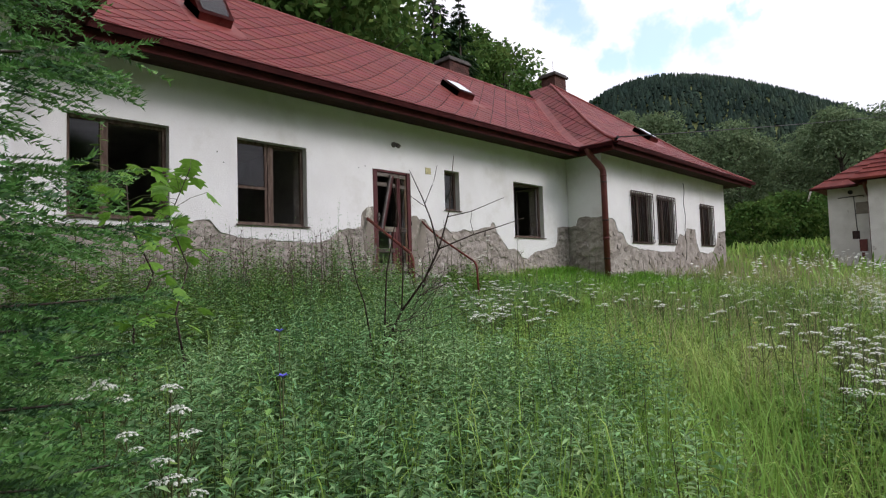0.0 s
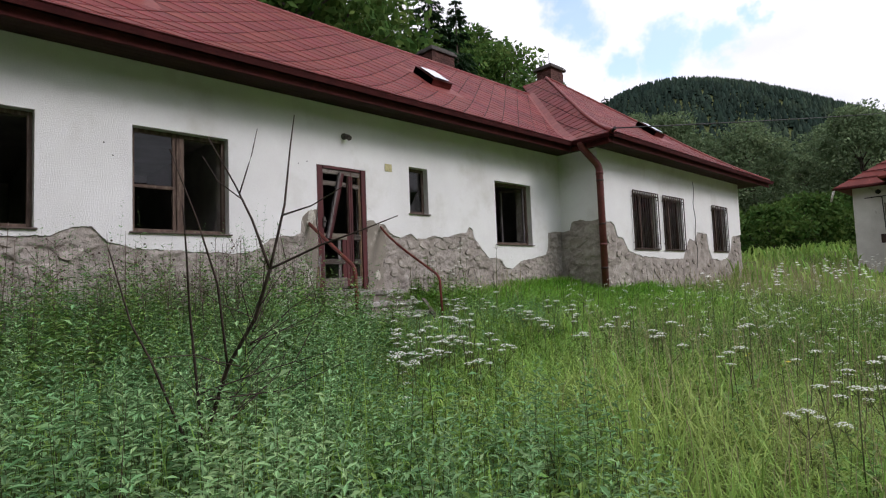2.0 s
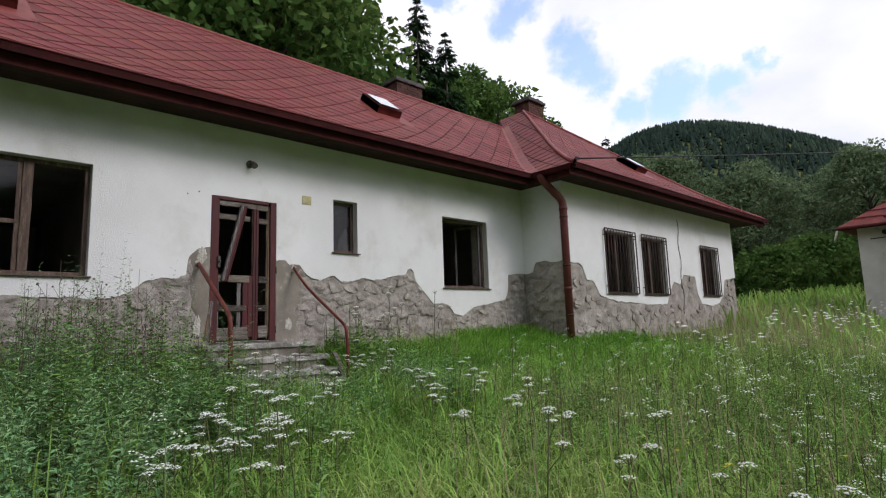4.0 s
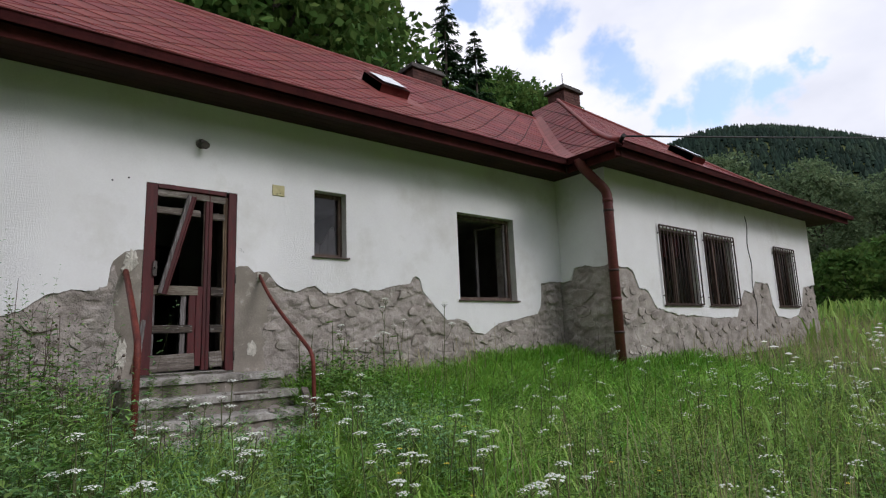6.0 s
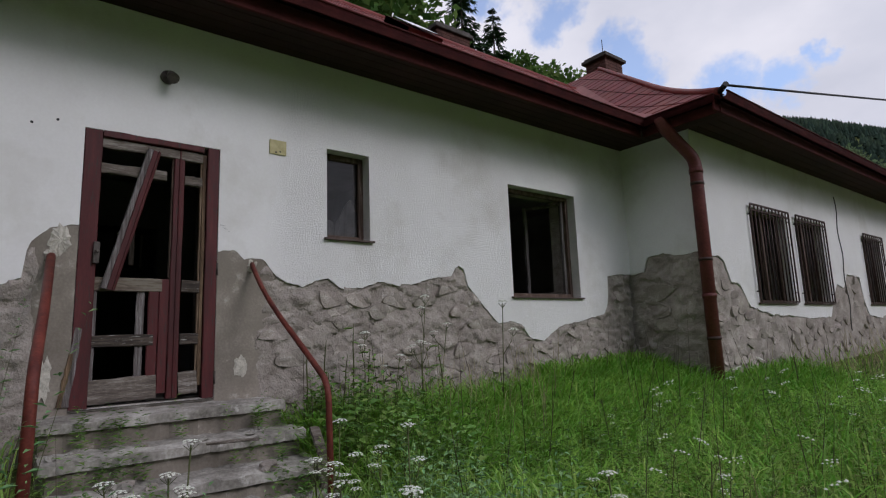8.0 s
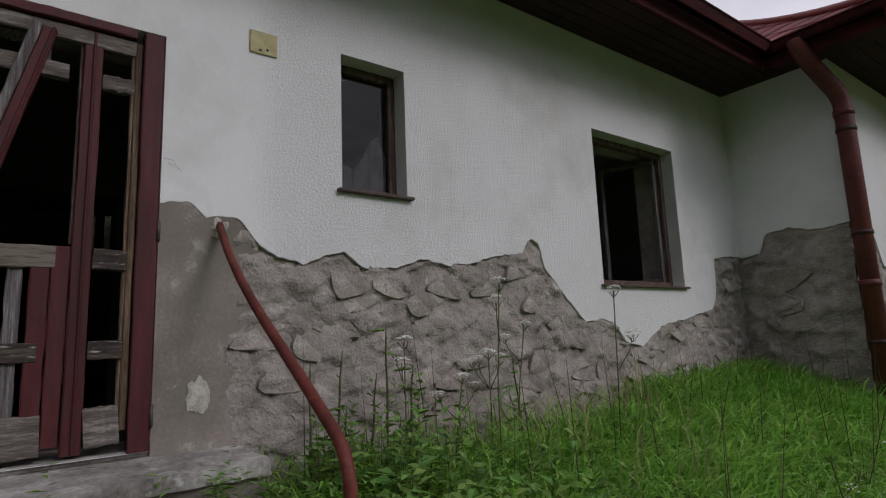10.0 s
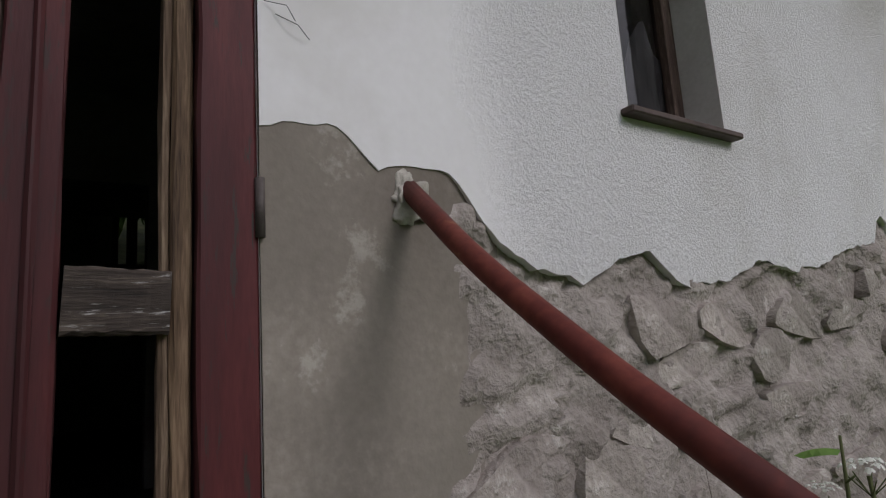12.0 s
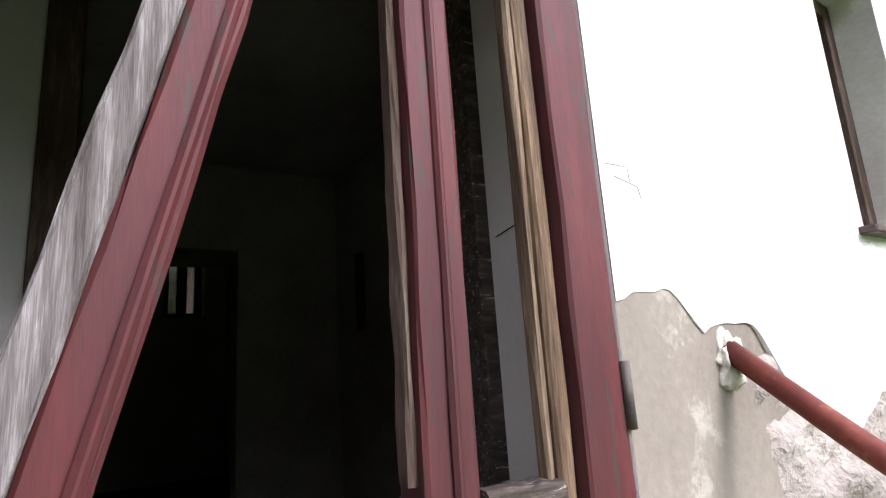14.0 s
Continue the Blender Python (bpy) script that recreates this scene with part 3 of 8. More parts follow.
def rubble(place, u0, u1, zbase, low, material_base, mats, parent, seed, single=True, openings=(), step=0.03, smooth_zones=(), limit=300, cell=(0.25, 0.13), relief=0.026, skip=0.58):
    """Mortared rubble: an uneven bed of mortar, and angular stones packed into it."""
    rnd = random.Random(seed)
    nu = int((u1 - u0) / step) + 1
    ztop = max(low(u) for u in np.linspace(u0, u1, 200))
    nz = int((ztop - zbase) / step) + 1
    verts, faces = [], []
    for i in range(nu + 1):
        u = u0 + (u1 - u0) * i / nu
        lim = low(u) + 0.02
        for j in range(nz + 1):
            z = min(zbase + (ztop - zbase) * j / nz, lim)
            wu, wz = u + 0.06 * noise.noise((u * 6, z * 6, seed + 9)), z + 0.06 * noise.noise((u * 6, z * 6, seed + 7))
            dd, cs = noise.voronoi((wu * 4.0, wz * 6.6, seed))
            cell_p = cs[0]
            h1, h2, h3 = noise.noise(cell_p * 5.3 + Vector((0, 0, 3.7))), noise.noise(cell_p * 4.1 + Vector((8.2, 0, 1.1))), noise.noise(cell_p * 6.7 + Vector((0, 5.5, 2.3)))
            bare = min(1.0, max(0.15, 0.7 + 1.4 * noise.noise(cell_p * 3.1 + Vector((2.2, 4.4, 0.7)))))
            face = 0.046 * h1 + 0.060 * h2 * (wu * 4.0 - cell_p.x) + 0.070 * (h3 - 0.2) * (wz * 6.6 - cell_p.y)
            joint = 1 - min(1.0, (dd[1] - dd[0]) / 0.16)
            k = -0.010 + bare * (face - 0.026 * joint) + relief * (0.5 * noise.noise((u * 4.2, z * 6.5, seed)) + 0.8 * noise.noise((u * 13, z * 17, seed + 2)) + 0.6 * noise.noise((u * 33, z * 38, seed)))
            for a, b in smooth_zones:
                if a <= u <= b + 0.09 * noise.noise((z * 3.1, 7.7, 0)) + 0.05 * noise.noise((z * 11, 2.7, 0)):
                    k = -0.022
            edge = min(1.0, max(0.0, (lim - z) / 0.05))
            verts.append(place(u, z, min(k, 0.030) - 0.02 * (1 - edge)))
    for i in range(nu):
        u = u0 + (u1 - u0) * (i + 0.5) / nu
        for j in range(nz):
            z = zbase + (ztop - zbase) * (j + 0.5) / nz
            if any(a - step < u < b + step and c - step < z < d + step for a, b, c, d in openings):
                continue
            p = i * (nz + 1) + j
            faces.append((p, p + nz + 1, p + nz + 2, p + 1))
    bed = new("mortar_bed", array_mesh("mortar_bed", [tuple(v) for v in verts], faces, material_base, True))
    bed.parent = parent
    # stones: cells between scattered seeds
    cw, ch = cell
    cols, rows = int((u1 - u0) / cw) + 2, int((ztop - zbase) / ch) + 2
    seeds = {}
    for i in range(-1, cols + 1):
        for j in range(-1, rows + 1):
            seeds[i, j] = (u0 + (i + 0.5 + 0.5 * (j % 2) + rnd.uniform(-0.46, 0.46)) * cw, zbase + (j + 0.5 + rnd.uniform(-0.44, 0.44)) * ch)
    made = []
    for (i, j), (cu, cz) in seeds.items():
        poly = [(cu - cw, cz - ch), (cu + cw, cz - ch), (cu + cw, cz + ch), (cu - cw, cz + ch)]
        for di in (-2, -1, 0, 1, 2):
            for dj in (-2, -1, 0, 1, 2):
                q = seeds.get((i + di, j + dj))
                if not q or (di == 0 and dj == 0) or not poly:
                    continue
                mu, mz = (cu + q[0]) / 2, (cz + q[1]) / 2
                nu_, nz_ = (q[0] - cu) / cw ** 2, (q[1] - cz) / ch ** 2
                out = []
                for p, r in zip(poly, poly[1:] + poly[:1]):
                    sp = (p[0] - mu) * nu_ + (p[1] - mz) * nz_
                    sr = (r[0] - mu) * nu_ + (r[1] - mz) * nz_
                    if sp <= 0:
                        out.append(p)
                    if (sp < 0) != (sr < 0) and sp != sr:
                        t = sp / (sp - sr)
                        out.append((p[0] + (r[0] - p[0]) * t, p[1] + (r[1] - p[1]) * t))
                poly = out
        if len(poly) < 4 or rnd.random() < skip:
            continue
        if max(p[0] for p in poly) > u1 or min(p[0] for p in poly) < u0:
            continue
        if any(p[1] > low(p[0]) + 0.015 for p in poly):
            continue
        if any(a - 0.10 < cu < b + 0.13 + 0.08 * noise.noise((sum(p[1] for p in poly) / len(poly) * 3.1, 7.7, 0)) for a, b in smooth_zones):
            continue
        if any(a - 0.1 < p[0] < b + 0.1 and c - 0.02 < p[1] < d for a, b, c, d in openings for p in poly):
            continue
        shrink = rnd.uniform(0.90, 1.02)
        ring = []
        for p, r in zip(poly, poly[1:] + poly[:1]):       # corners cut off and edges broken
            for t in (0.2, 0.75):
                e = (p[0] + (r[0] - p[0]) * t, p[1] + (r[1] - p[1]) * t)
                k = shrink * rnd.uniform(0.92, 1.05)
                ring.append((cu + (e[0] - cu) * k, cz + (e[1] - cz) * k))
        n = len(ring)
        proud = rnd.uniform(-0.012, 0.010)
        tu, tz = rnd.uniform(-0.10, 0.10), rnd.uniform(-0.16, 0.10)
        v, f = [], []
        for x, y in ring:
            v.append((x, y, -0.035))
        edge = [(cu + (x - cu) * 0.96, cz + (y - cz) * 0.95, proud * 0.65 + tu * (x - cu) + tz * (y - cz) + rnd.uniform(-0.006, 0.004)) for x, y in ring]
        v += edge + edge
        for x, y in ring:
            v.append((cu + (x - cu) * 0.66, cz + (y - cz) * 0.62, proud + tu * (x - cu) * 0.7 + tz * (y - cz) * 0.7 + rnd.uniform(-0.005, 0.007)))
        v.append((cu + rnd.uniform(-0.2, 0.2) * cw, cz + rnd.uniform(-0.2, 0.2) * ch, proud + rnd.uniform(-0.003, 0.008)))
        for q in (0, 2 * n):
            for k in range(n):
                m = (k + 1) % n
                f.append((q + k, q + m, q + n + m))
                f.append((q + k, q + n + m, q + n + k))
        for k in range(n):
            f.append((3 * n + k, 3 * n + (k + 1) % n, 4 * n))
        v = [(x, y, d if d < -0.03 else d + 0.007 * noise.noise((x * 14, y * 14, seed)) + 0.005 * noise.noise((x * 37, y * 37, seed))) for x, y, d in v]
        made.append(([place(*p) for p in v], f))
    rnd.shuffle(made)
    if limit:
        made.sort(key=lambda m: abs(m[0][0].y - 10.0))
    singles = made[:limit] if single else []
    for v, f in singles:
        c = sum((Vector(p) for p in v), Vector()) / len(v)
        me = bpy.data.meshes.new("stone")
        me.from_pydata([Vector(p) - c for p in v], [], f)
        me.polygons.foreach_set("use_smooth", [True] * len(f))
        me.materials.append(mats[0])
        ob = new("stone", me)
        ob.location = c
        ob.parent = parent
    rest = made[len(singles):]
    if rest:
        vv, ff, o = [], [], 0
        for v, f in rest:
            vv += [tuple(p) for p in v]
            ff += [tuple(i + o for i in t) for t in f]
            o += len(v)
        ob = new("stones", array_mesh("stones", vv, ff, mats[1], True))
        ob.parent = parent
        tagged(ob, kind="stuff")


WB0, WB1, WBZ0, WBZ1 = 9.03, 9.49, 3.82, 4.64   # back window seen through the hall
W_OPEN = {
    "a": (2.99, 4.25, 2.80, 4.18), "b": (5.27, 6.515, 2.80, 4.18), "door": (7.95, 8.92, 1.95, 4.00),
    "c": (9.905, 10.37, 3.316, 4.19), "d": (12.32, 13.57, 2.80, 4.18)}
G_OPEN = {"e": (16.30, 17.58, 2.68, 4.12), "f": (17.98, 19.18, 2.68, 4.12), "g": (21.38, 22.52, 2.69, 4.09)}


def on_main(u, z, d):
    return Vector((XW + d, u, z))


def on_wing(u, z, d):
    return Vector((WX + d, u, z))


def on_return(u, z, d):      # u runs along x
    return Vector((u, YR - d, z))


MAIN_LOW = profile([(2.2, 2.70), (3.4, 2.69), (4.4, 2.72), (4.62, 2.82), (4.82, 2.84), (5.0, 2.66), (5.3, 2.58), (6.0, 2.55), (6.7, 2.54), (6.95, 2.60), (7.15, 2.78), (7.52, 2.82),
                    (7.64, 2.87), (7.645, 3.02), (7.68, 3.13), (7.78, 3.22), (7.9, 3.26), (7.95, 3.26), (8.91, 3.135), (9.05, 3.14), (9.10, 3.10), (9.136, 3.065), (9.17, 3.085), (9.24, 3.09), (9.295, 3.09), (9.33, 3.06), (9.38, 2.98), (9.43, 2.94), (9.52, 2.88), (9.66, 2.86), (9.8, 2.92), (9.92, 2.93), (10.05, 2.85),
                    (10.25, 2.86), (10.45, 2.92), (10.7, 2.88), (10.95, 2.93), (11.2, 2.99), (11.38, 3.0), (11.44, 3.10), (11.5, 3.13), (11.57, 3.09), (11.61, 2.92), (11.75, 2.78), (11.9, 2.62), (12.05, 2.49), (12.25, 2.51), (12.42, 2.47),
                    (12.55, 2.33), (12.8, 2.25), (12.95, 2.36), (13.2, 2.46), (13.45, 2.49), (13.8, 2.54), (14.05, 2.59), (14.13, 2.70), (14.17, 2.90), (14.1, 3.05), (14.2, 3.12), (14.35, 3.14), (14.7, 3.16)], 1.7, 0.022)
WING_LOW = profile([(14.7, 3.3), (15.2, 3.32), (15.35, 3.25), (15.5, 2.98), (15.75, 2.94), (15.95, 2.66), (16.3, 2.56), (17.0, 2.50), (17.8, 2.46), (18.6, 2.44), (19.1, 2.46), (19.35, 2.8), (19.6, 3.05), (19.95, 3.0),
                    (20.2, 3.25), (20.9, 3.22), (21.0, 2.75), (21.2, 2.48), (22.0, 2.42), (22.45, 2.5), (22.8, 2.75), (23.0, 3.2), (23.5, 3.26), (23.9, 3.3)], 5.2, 0.03)
RET_LOW = profile([(-9.2, 3.15), (-8.92, 3.16), (-8.86, 3.36), (-8.6, 3.40), (-8.45, 3.34), (-8.0, 3.36)], 8.8, 0.02)
LEFT_LOW = profile([(-8, 2.7), (2.3, 2.7)], 3.3)

wall_m = masonry("x", XW - 0.03, XW - 0.45, YL, YR, 0.3, 5.04, list(W_OPEN.values()), "wall_main", M_MORTAR, "white plastered wall with bare rubble stone showing below")
wall_w = masonry("x", WX - 0.03, WX - 0.45, YR + 0.45, YEND, 0.3, 5.04, list(G_OPEN.values()), "wall_wing", M_MORTAR, "white plastered wing wall with bare stone at its foot")
wall_r = masonry("y", YR + 0.03, YR + 0.45, XW - 0.45, WX - 0.03, 0.3, 5.04, [], "wall_return", M_MORTAR, "shaded return wall with bare grey stone courses")
wall_l = masonry("x", WX - 0.03, WX - 0.45, YBEG, YL - 0.45, 0.3, 5.04, [(-3.2, -2.0, 2.8, 4.18), (-0.3, 0.9, 2.8, 4.18)], "wall_left_wing", M_MORTAR, "white plastered wall of the other wing")
wall_lr = masonry("y", YL - 0.03, YL - 0.45, XW - 0.45, WX - 0.03, 0.3, 5.04, [], "wall_left_return", M_MORTAR, "white plastered return wall")
wall_b = masonry("x", XBACK, XBACK + 0.4, YBEG, YEND, 0.3, 5.04, [(WB0, WB1, WBZ0, WBZ1), (3.0, 4.2, 2.9, 4.2), (12.6, 13.7, 2.9, 4.2)], "wall_back", M_RENDER2, "plain plastered back wall")
wall_n = masonry("y", YEND - 0.4, YEND, XBACK + 0.4, WX - 0.03, 0.3, 5.04, [], "wall_end", M_RENDER2, "plain plastered end wall of the wing")
wall_s = masonry("y", YBEG, YBEG + 0.4, XBACK + 0.4, WX - 0.03, 0.3, 5.04, [], "wall_end_left", M_RENDER2, "plain plastered end wall")

SMOOTH0, SMOOTH1 = 7.62, 9.36
op = list(W_OPEN.values())
plaster("plaster", on_main, YL, YR, 5.04, op, MAIN_LOW, M_PLASTER, step=0.02, reveals=(0.16, 0.16, 0.30, 0.16, 0.16), parent=wall_m, lining=M_PLASTER_SMOOTH)
plaster("plaster", on_wing, YR, YEND, 5.04, list(G_OPEN.values()), WING_LOW, M_PLASTER, parent=wall_w)
plaster("plaster", on_return, XW, WX, 5.04, [], RET_LOW, M_PLASTER, parent=wall_r)
plaster("plaster", on_wing, YBEG, YL, 5.04, [(-3.2, -2.0, 2.8, 4.18), (-0.3, 0.9, 2.8, 4.18)], LEFT_LOW, M_PLASTER, step=0.1, parent=wall_l)
plaster("plaster", lambda u, z, d: Vector((u, YL + d, z)), XW, WX, 5.04, [], LEFT_LOW, M_PLASTER, step=0.1, parent=wall_lr)


def cement_patch(u0, u1, low, zbase, right):
    """Smooth cement coat beside the door, with a wavy outer edge."""
    bm = bmesh.new()
    nz = 40
    rows = []
    for j in range(nz + 1):
        t = j / nz
        row = []
        for i in range(9):
            s = i / 8
            u = u0 + (u1 - u0) * s
            z = zbase + (low(u) + 0.03 - zbase) * t
            wav = 0.13 * noise.noise((z * 2.6, 3.1 if right else 9.4, 0)) + 0.06 * noise.noise((z * 8, 1.1, 0)) + 0.02 * noise.noise((z * 27, 1.1, 0))
            u += wav * (s if right else 1 - s) * (1 - t ** 6)
            out = s if right else 1 - s
            row.append(bm.verts.new(on_main(u, z, -0.004 + 0.004 * noise.noise((u * 5, z * 4, 2)) - 0.045 * (max(0, out - 0.55) / 0.45) ** 1.5 * (1 - 0.75 * t ** 6))))
        rows.append(row)
    for r, s in zip(rows, rows[1:]):
        for i in range(8):
            f = bm.faces.new((r[i], r[i + 1], s[i + 1], s[i]))
            f.smooth = True
    bmesh.ops.remove_doubles(bm, verts=bm.verts, dist=0.0004)
    part("cement_patch", bm, M_CEMENT, wall_m, "smooth grey-brown cement render")


cement_patch(8.92, 9.42, MAIN_LOW, 1.6, True)
cement_patch(7.66, 7.95, MAIN_LOW, 1.6, False)
for z0, u0, w, h, sd in ((2.08, 9.06, 0.13, 0.20, 4), (2.02, 7.74, 0.12, 0.32, 8)):
    bm = bmesh.new()
    rnd = random.Random(sd)
    c = bm.verts.new(on_main(u0 + w / 2, z0 + h / 2, 0.004))
    ring = [bm.verts.new(on_main(u0 + w / 2 + math.cos(t * math.tau / 31) * w * rnd.uniform(0.34, 0.50) * (1 + 0.4 * noise.noise((t * 0.45, sd, 0))), z0 + h / 2 + math.sin(t * math.tau / 31) * h * rnd.uniform(0.36, 0.50) * (1 + 0.4 * noise.noise((t * 0.45, sd, 0))), 0.002)) for t in range(31)]
    for i in range(31):
        bm.faces.new((c, ring[i], ring[(i + 1) % 31]))
    part("bare_patch", bm, M_CHALK, wall_m, "pale flaked plaster patch")

bm = bmesh.new()
rnd = random.Random(31)
hub = bm.verts.new(on_main(7.845, 3.14, 0.014))
ring = [bm.verts.new(on_main(7.845 + 0.075 * math.cos(t * math.tau / 25) * rnd.uniform(0.7, 1.1), 3.14 + 0.115 * math.sin(t * math.tau / 25) * rnd.uniform(0.75, 1.1), 0.001)) for t in range(25)]
mid = [bm.verts.new(on_main(7.845 + (v.co.y - 7.845) * 0.6, 3.14 + (v.co.z - 3.14) * 0.6, 0.010 + rnd.uniform(-0.006, 0.008))) for v in ring]
for i in range(25):
    j = (i + 1) % 25
    bm.faces.new((hub, mid[i], mid[j]))
    bm.faces.new((mid[i], ring[i], ring[j], mid[j]))
part("flaked_mortar", bm, M_CHALK, wall_m, "crumbled pale mortar beside the door jamb")

# ---- rooms inside ----
LOBBY_Y = 8.09
bm = bmesh.new()
box(bm, XBACK + 0.4, XW - 0.45, YL - 0.45, YR + 0.45, FLOOR - 0.15, FLOOR)
box(bm, XBACK + 0.4, WX - 0.45, YR + 0.45, YEND - 0.4, FLOOR - 0.15, FLOOR)
box(bm, XBACK + 0.4, WX - 0.45, YBEG + 0.4, YL - 0.45, FLOOR - 0.15, FLOOR)
tagged(part("floor", bm, M_INFLOOR), "dusty bare floor inside the house", "floor", kind="structure")
bm = bmesh.new()
box(bm, XBACK + 0.4, XW - 0.45, YL - 0.45, YR + 0.45, CEIL, CEIL + 0.12)
box(bm, XBACK + 0.4, WX - 0.45, YR + 0.45, YEND - 0.4, CEIL, CEIL + 0.12)
box(bm, XBACK + 0.4, WX - 0.45, YBEG + 0.4, YL - 0.45, CEIL, CEIL + 0.12)
tagged(part("ceiling", bm, M_INNER), "plain grubby plaster ceiling", "ceiling", kind="structure")
for a, b in ((6.75, 6.87), (9.88, 10.0), (11.3, 11.42), (4.7, 4.82)):
    bm = one_box(XBACK + 0.4, XW - 0.45, a - 0.13 if a > 9.8 and a < 9.9 else a, b - 0.13 if a > 9.8 and a < 9.9 else b, FLOOR, CEIL)
    tagged(part("partition_wall", bm, M_INNER), "grubby plastered partition wall", "wall", kind="structure")
bm = bmesh.new()
for a, b, c, d in cells(6.87, 9.75, FLOOR, CEIL, [(8.15, 9.06, FLOOR, 3.87)]):
    box(bm, -12.45, -12.3, a, b, c, d)
tagged(part("hall_wall", bm, M_INNER), "plastered hall wall with an open doorway", "wall", kind="structure")
for y0, y1 in ((YL - 0.45, YL - 0.33), (YR + 0.33, YR + 0.45)):
    tagged(part("partition_wall", one_box(XBACK + 0.4, XW - 0.45, y0, y1, FLOOR, CEIL), M_INNER), "grubby plastered partition wall", "wall", kind="structure")
lobby = tagged(part("lobby_wall", one_box(-10.42, -10.3, 6.87, LOBBY_Y, FLOOR, CEIL), M_PLASTER_SMOOTH), "pale plastered lobby wall inside the door", "wall", kind="structure")
part("door_jamb", one_box(-10.43, -10.28, LOBBY_Y, LOBBY_Y + 0.09, FLOOR, CEIL, 0.004), M_WINWOOD, lobby, "dark wooden jamb")
board = thing("notice_board", (-12.28, 7.6, 3.9), "pale bare board hung on the hall wall", "board")
part("panel", one_box(-12.298, -12.27, 7.2, 8.05, 3.3, 4.15, 0.004), M_INNER, board)
pipe = thing("conduit", (-11.6, 9.74, 3.4), "thin dark conduit on the hall wall", "pipe")
part("tube", one_box(-11.90, -11.83, 9.71, 9.748, 3.3, 3.8, 0.003), M_WINWOOD, pipe)

# ---- roof ----
def flare(d):
    return 0.235 * max(0.0, 1 - d / 2.0) ** 2


def roof_height(d):
    return EZ - 0.12 + SLOPE * d + flare(d)


class Slope:
    """A roof slope: u along the eave, v the horizontal distance from it."""

    def __init__(self, place, corners, lift=1):
        self.place, self.corners, self.k = place, corners, math.sqrt(1 + SLOPE ** 2)

    def point(self, u, v, h=0.0):
        x, y = self.place(u, v)
        return Vector((x, y, roof_height(v) + h))


def clip(poly, corners):
    """poly cut by the convex polygon corners (anticlockwise)."""
    for a, b in zip(corners, corners[1:] + corners[:1]):
        out = []
        for p, q in zip(poly, poly[1:] + poly[:1]):
            sp = (b[0] - a[0]) * (p[1] - a[1]) - (b[1] - a[1]) * (p[0] - a[0])
            sq = (b[0] - a[0]) * (q[1] - a[1]) - (b[1] - a[1]) * (q[0] - a[0])
            if sp >= 0:
                out.append(p)
            if (sp > 0) != (sq > 0) and sp != sq:
                t = sp / (sp - sq)
                out.append((p[0] + (q[0] - p[0]) * t, p[1] + (q[1] - p[1]) * t))
        poly = out
        if len(poly) < 3:
            return []
    return poly


DEPTH_M = EX - RIDGE_X                      # run of the long slope
HALF = (EYE2 - EYR) / 2                     # run of the wing's slopes
RUN_R = EX - EWX
slope_main = Slope(lambda u, v: (EX - v, u), [(EYL, 0), (EYR, 0), (EYR + DEPTH_M, DEPTH_M), (EYL - DEPTH_M, DEPTH_M)])
slope_ret = Slope(lambda u, v: (u, EYR + v), [(EX, 0), (EWX, 0), (EWX - HALF, HALF), (EX - HALF, HALF)])
slope_wing = Slope(lambda u, v: (EWX - v, u), [(EYR, 0), (EYE2, 0), (EYR + HALF, HALF)])
HALF_L = (EYL - EYB) / 2
slope_lret = Slope(lambda u, v: (-u, EYL - v), [(-EWX, 0), (-EX, 0), (-EX + HALF_L, HALF_L), (-EWX + HALF_L, HALF_L)])
slope_lwing = Slope(lambda u, v: (EWX - v, u), [(EYB, 0), (EYL, 0), (EYL - HALF_L, HALF_L)])

roof = tagged(new("roof"), "red diamond-tiled hipped roof with dark gutters", "roof", kind="structure")
roof.empty_display_size = 0.2


def underlay(sl, name):
    bm = bmesh.new()
    n = 14
    c = sl.corners
    vmax = max(p[1] for p in c)
    rows = []
    for j in range(n + 1):
        v = vmax * (j / n) ** 1.4
        lo = [p for p in clip([(-99, v), (99, v), (99, v + 1e-3), (-99, v + 1e-3)], c)] if 0 < j < n else [p for p in c if abs(p[1] - v) < 1e-6]
        us = [p[0] for p in lo] or [c[-1][0]]
        rows.append((v, min(us), max(us)))
    for (v, a, b), (w, e, g) in zip(rows, rows[1:]):
        bm.faces.new([bm.verts.new(sl.point(*p, -0.012)) for p in ((a, v), (b, v), (g, w), (e, w))])
    bmesh.ops.remove_doubles(bm, verts=bm.verts, dist=0.004)
    return part(name, bm, M_ROOF_BASE, roof)


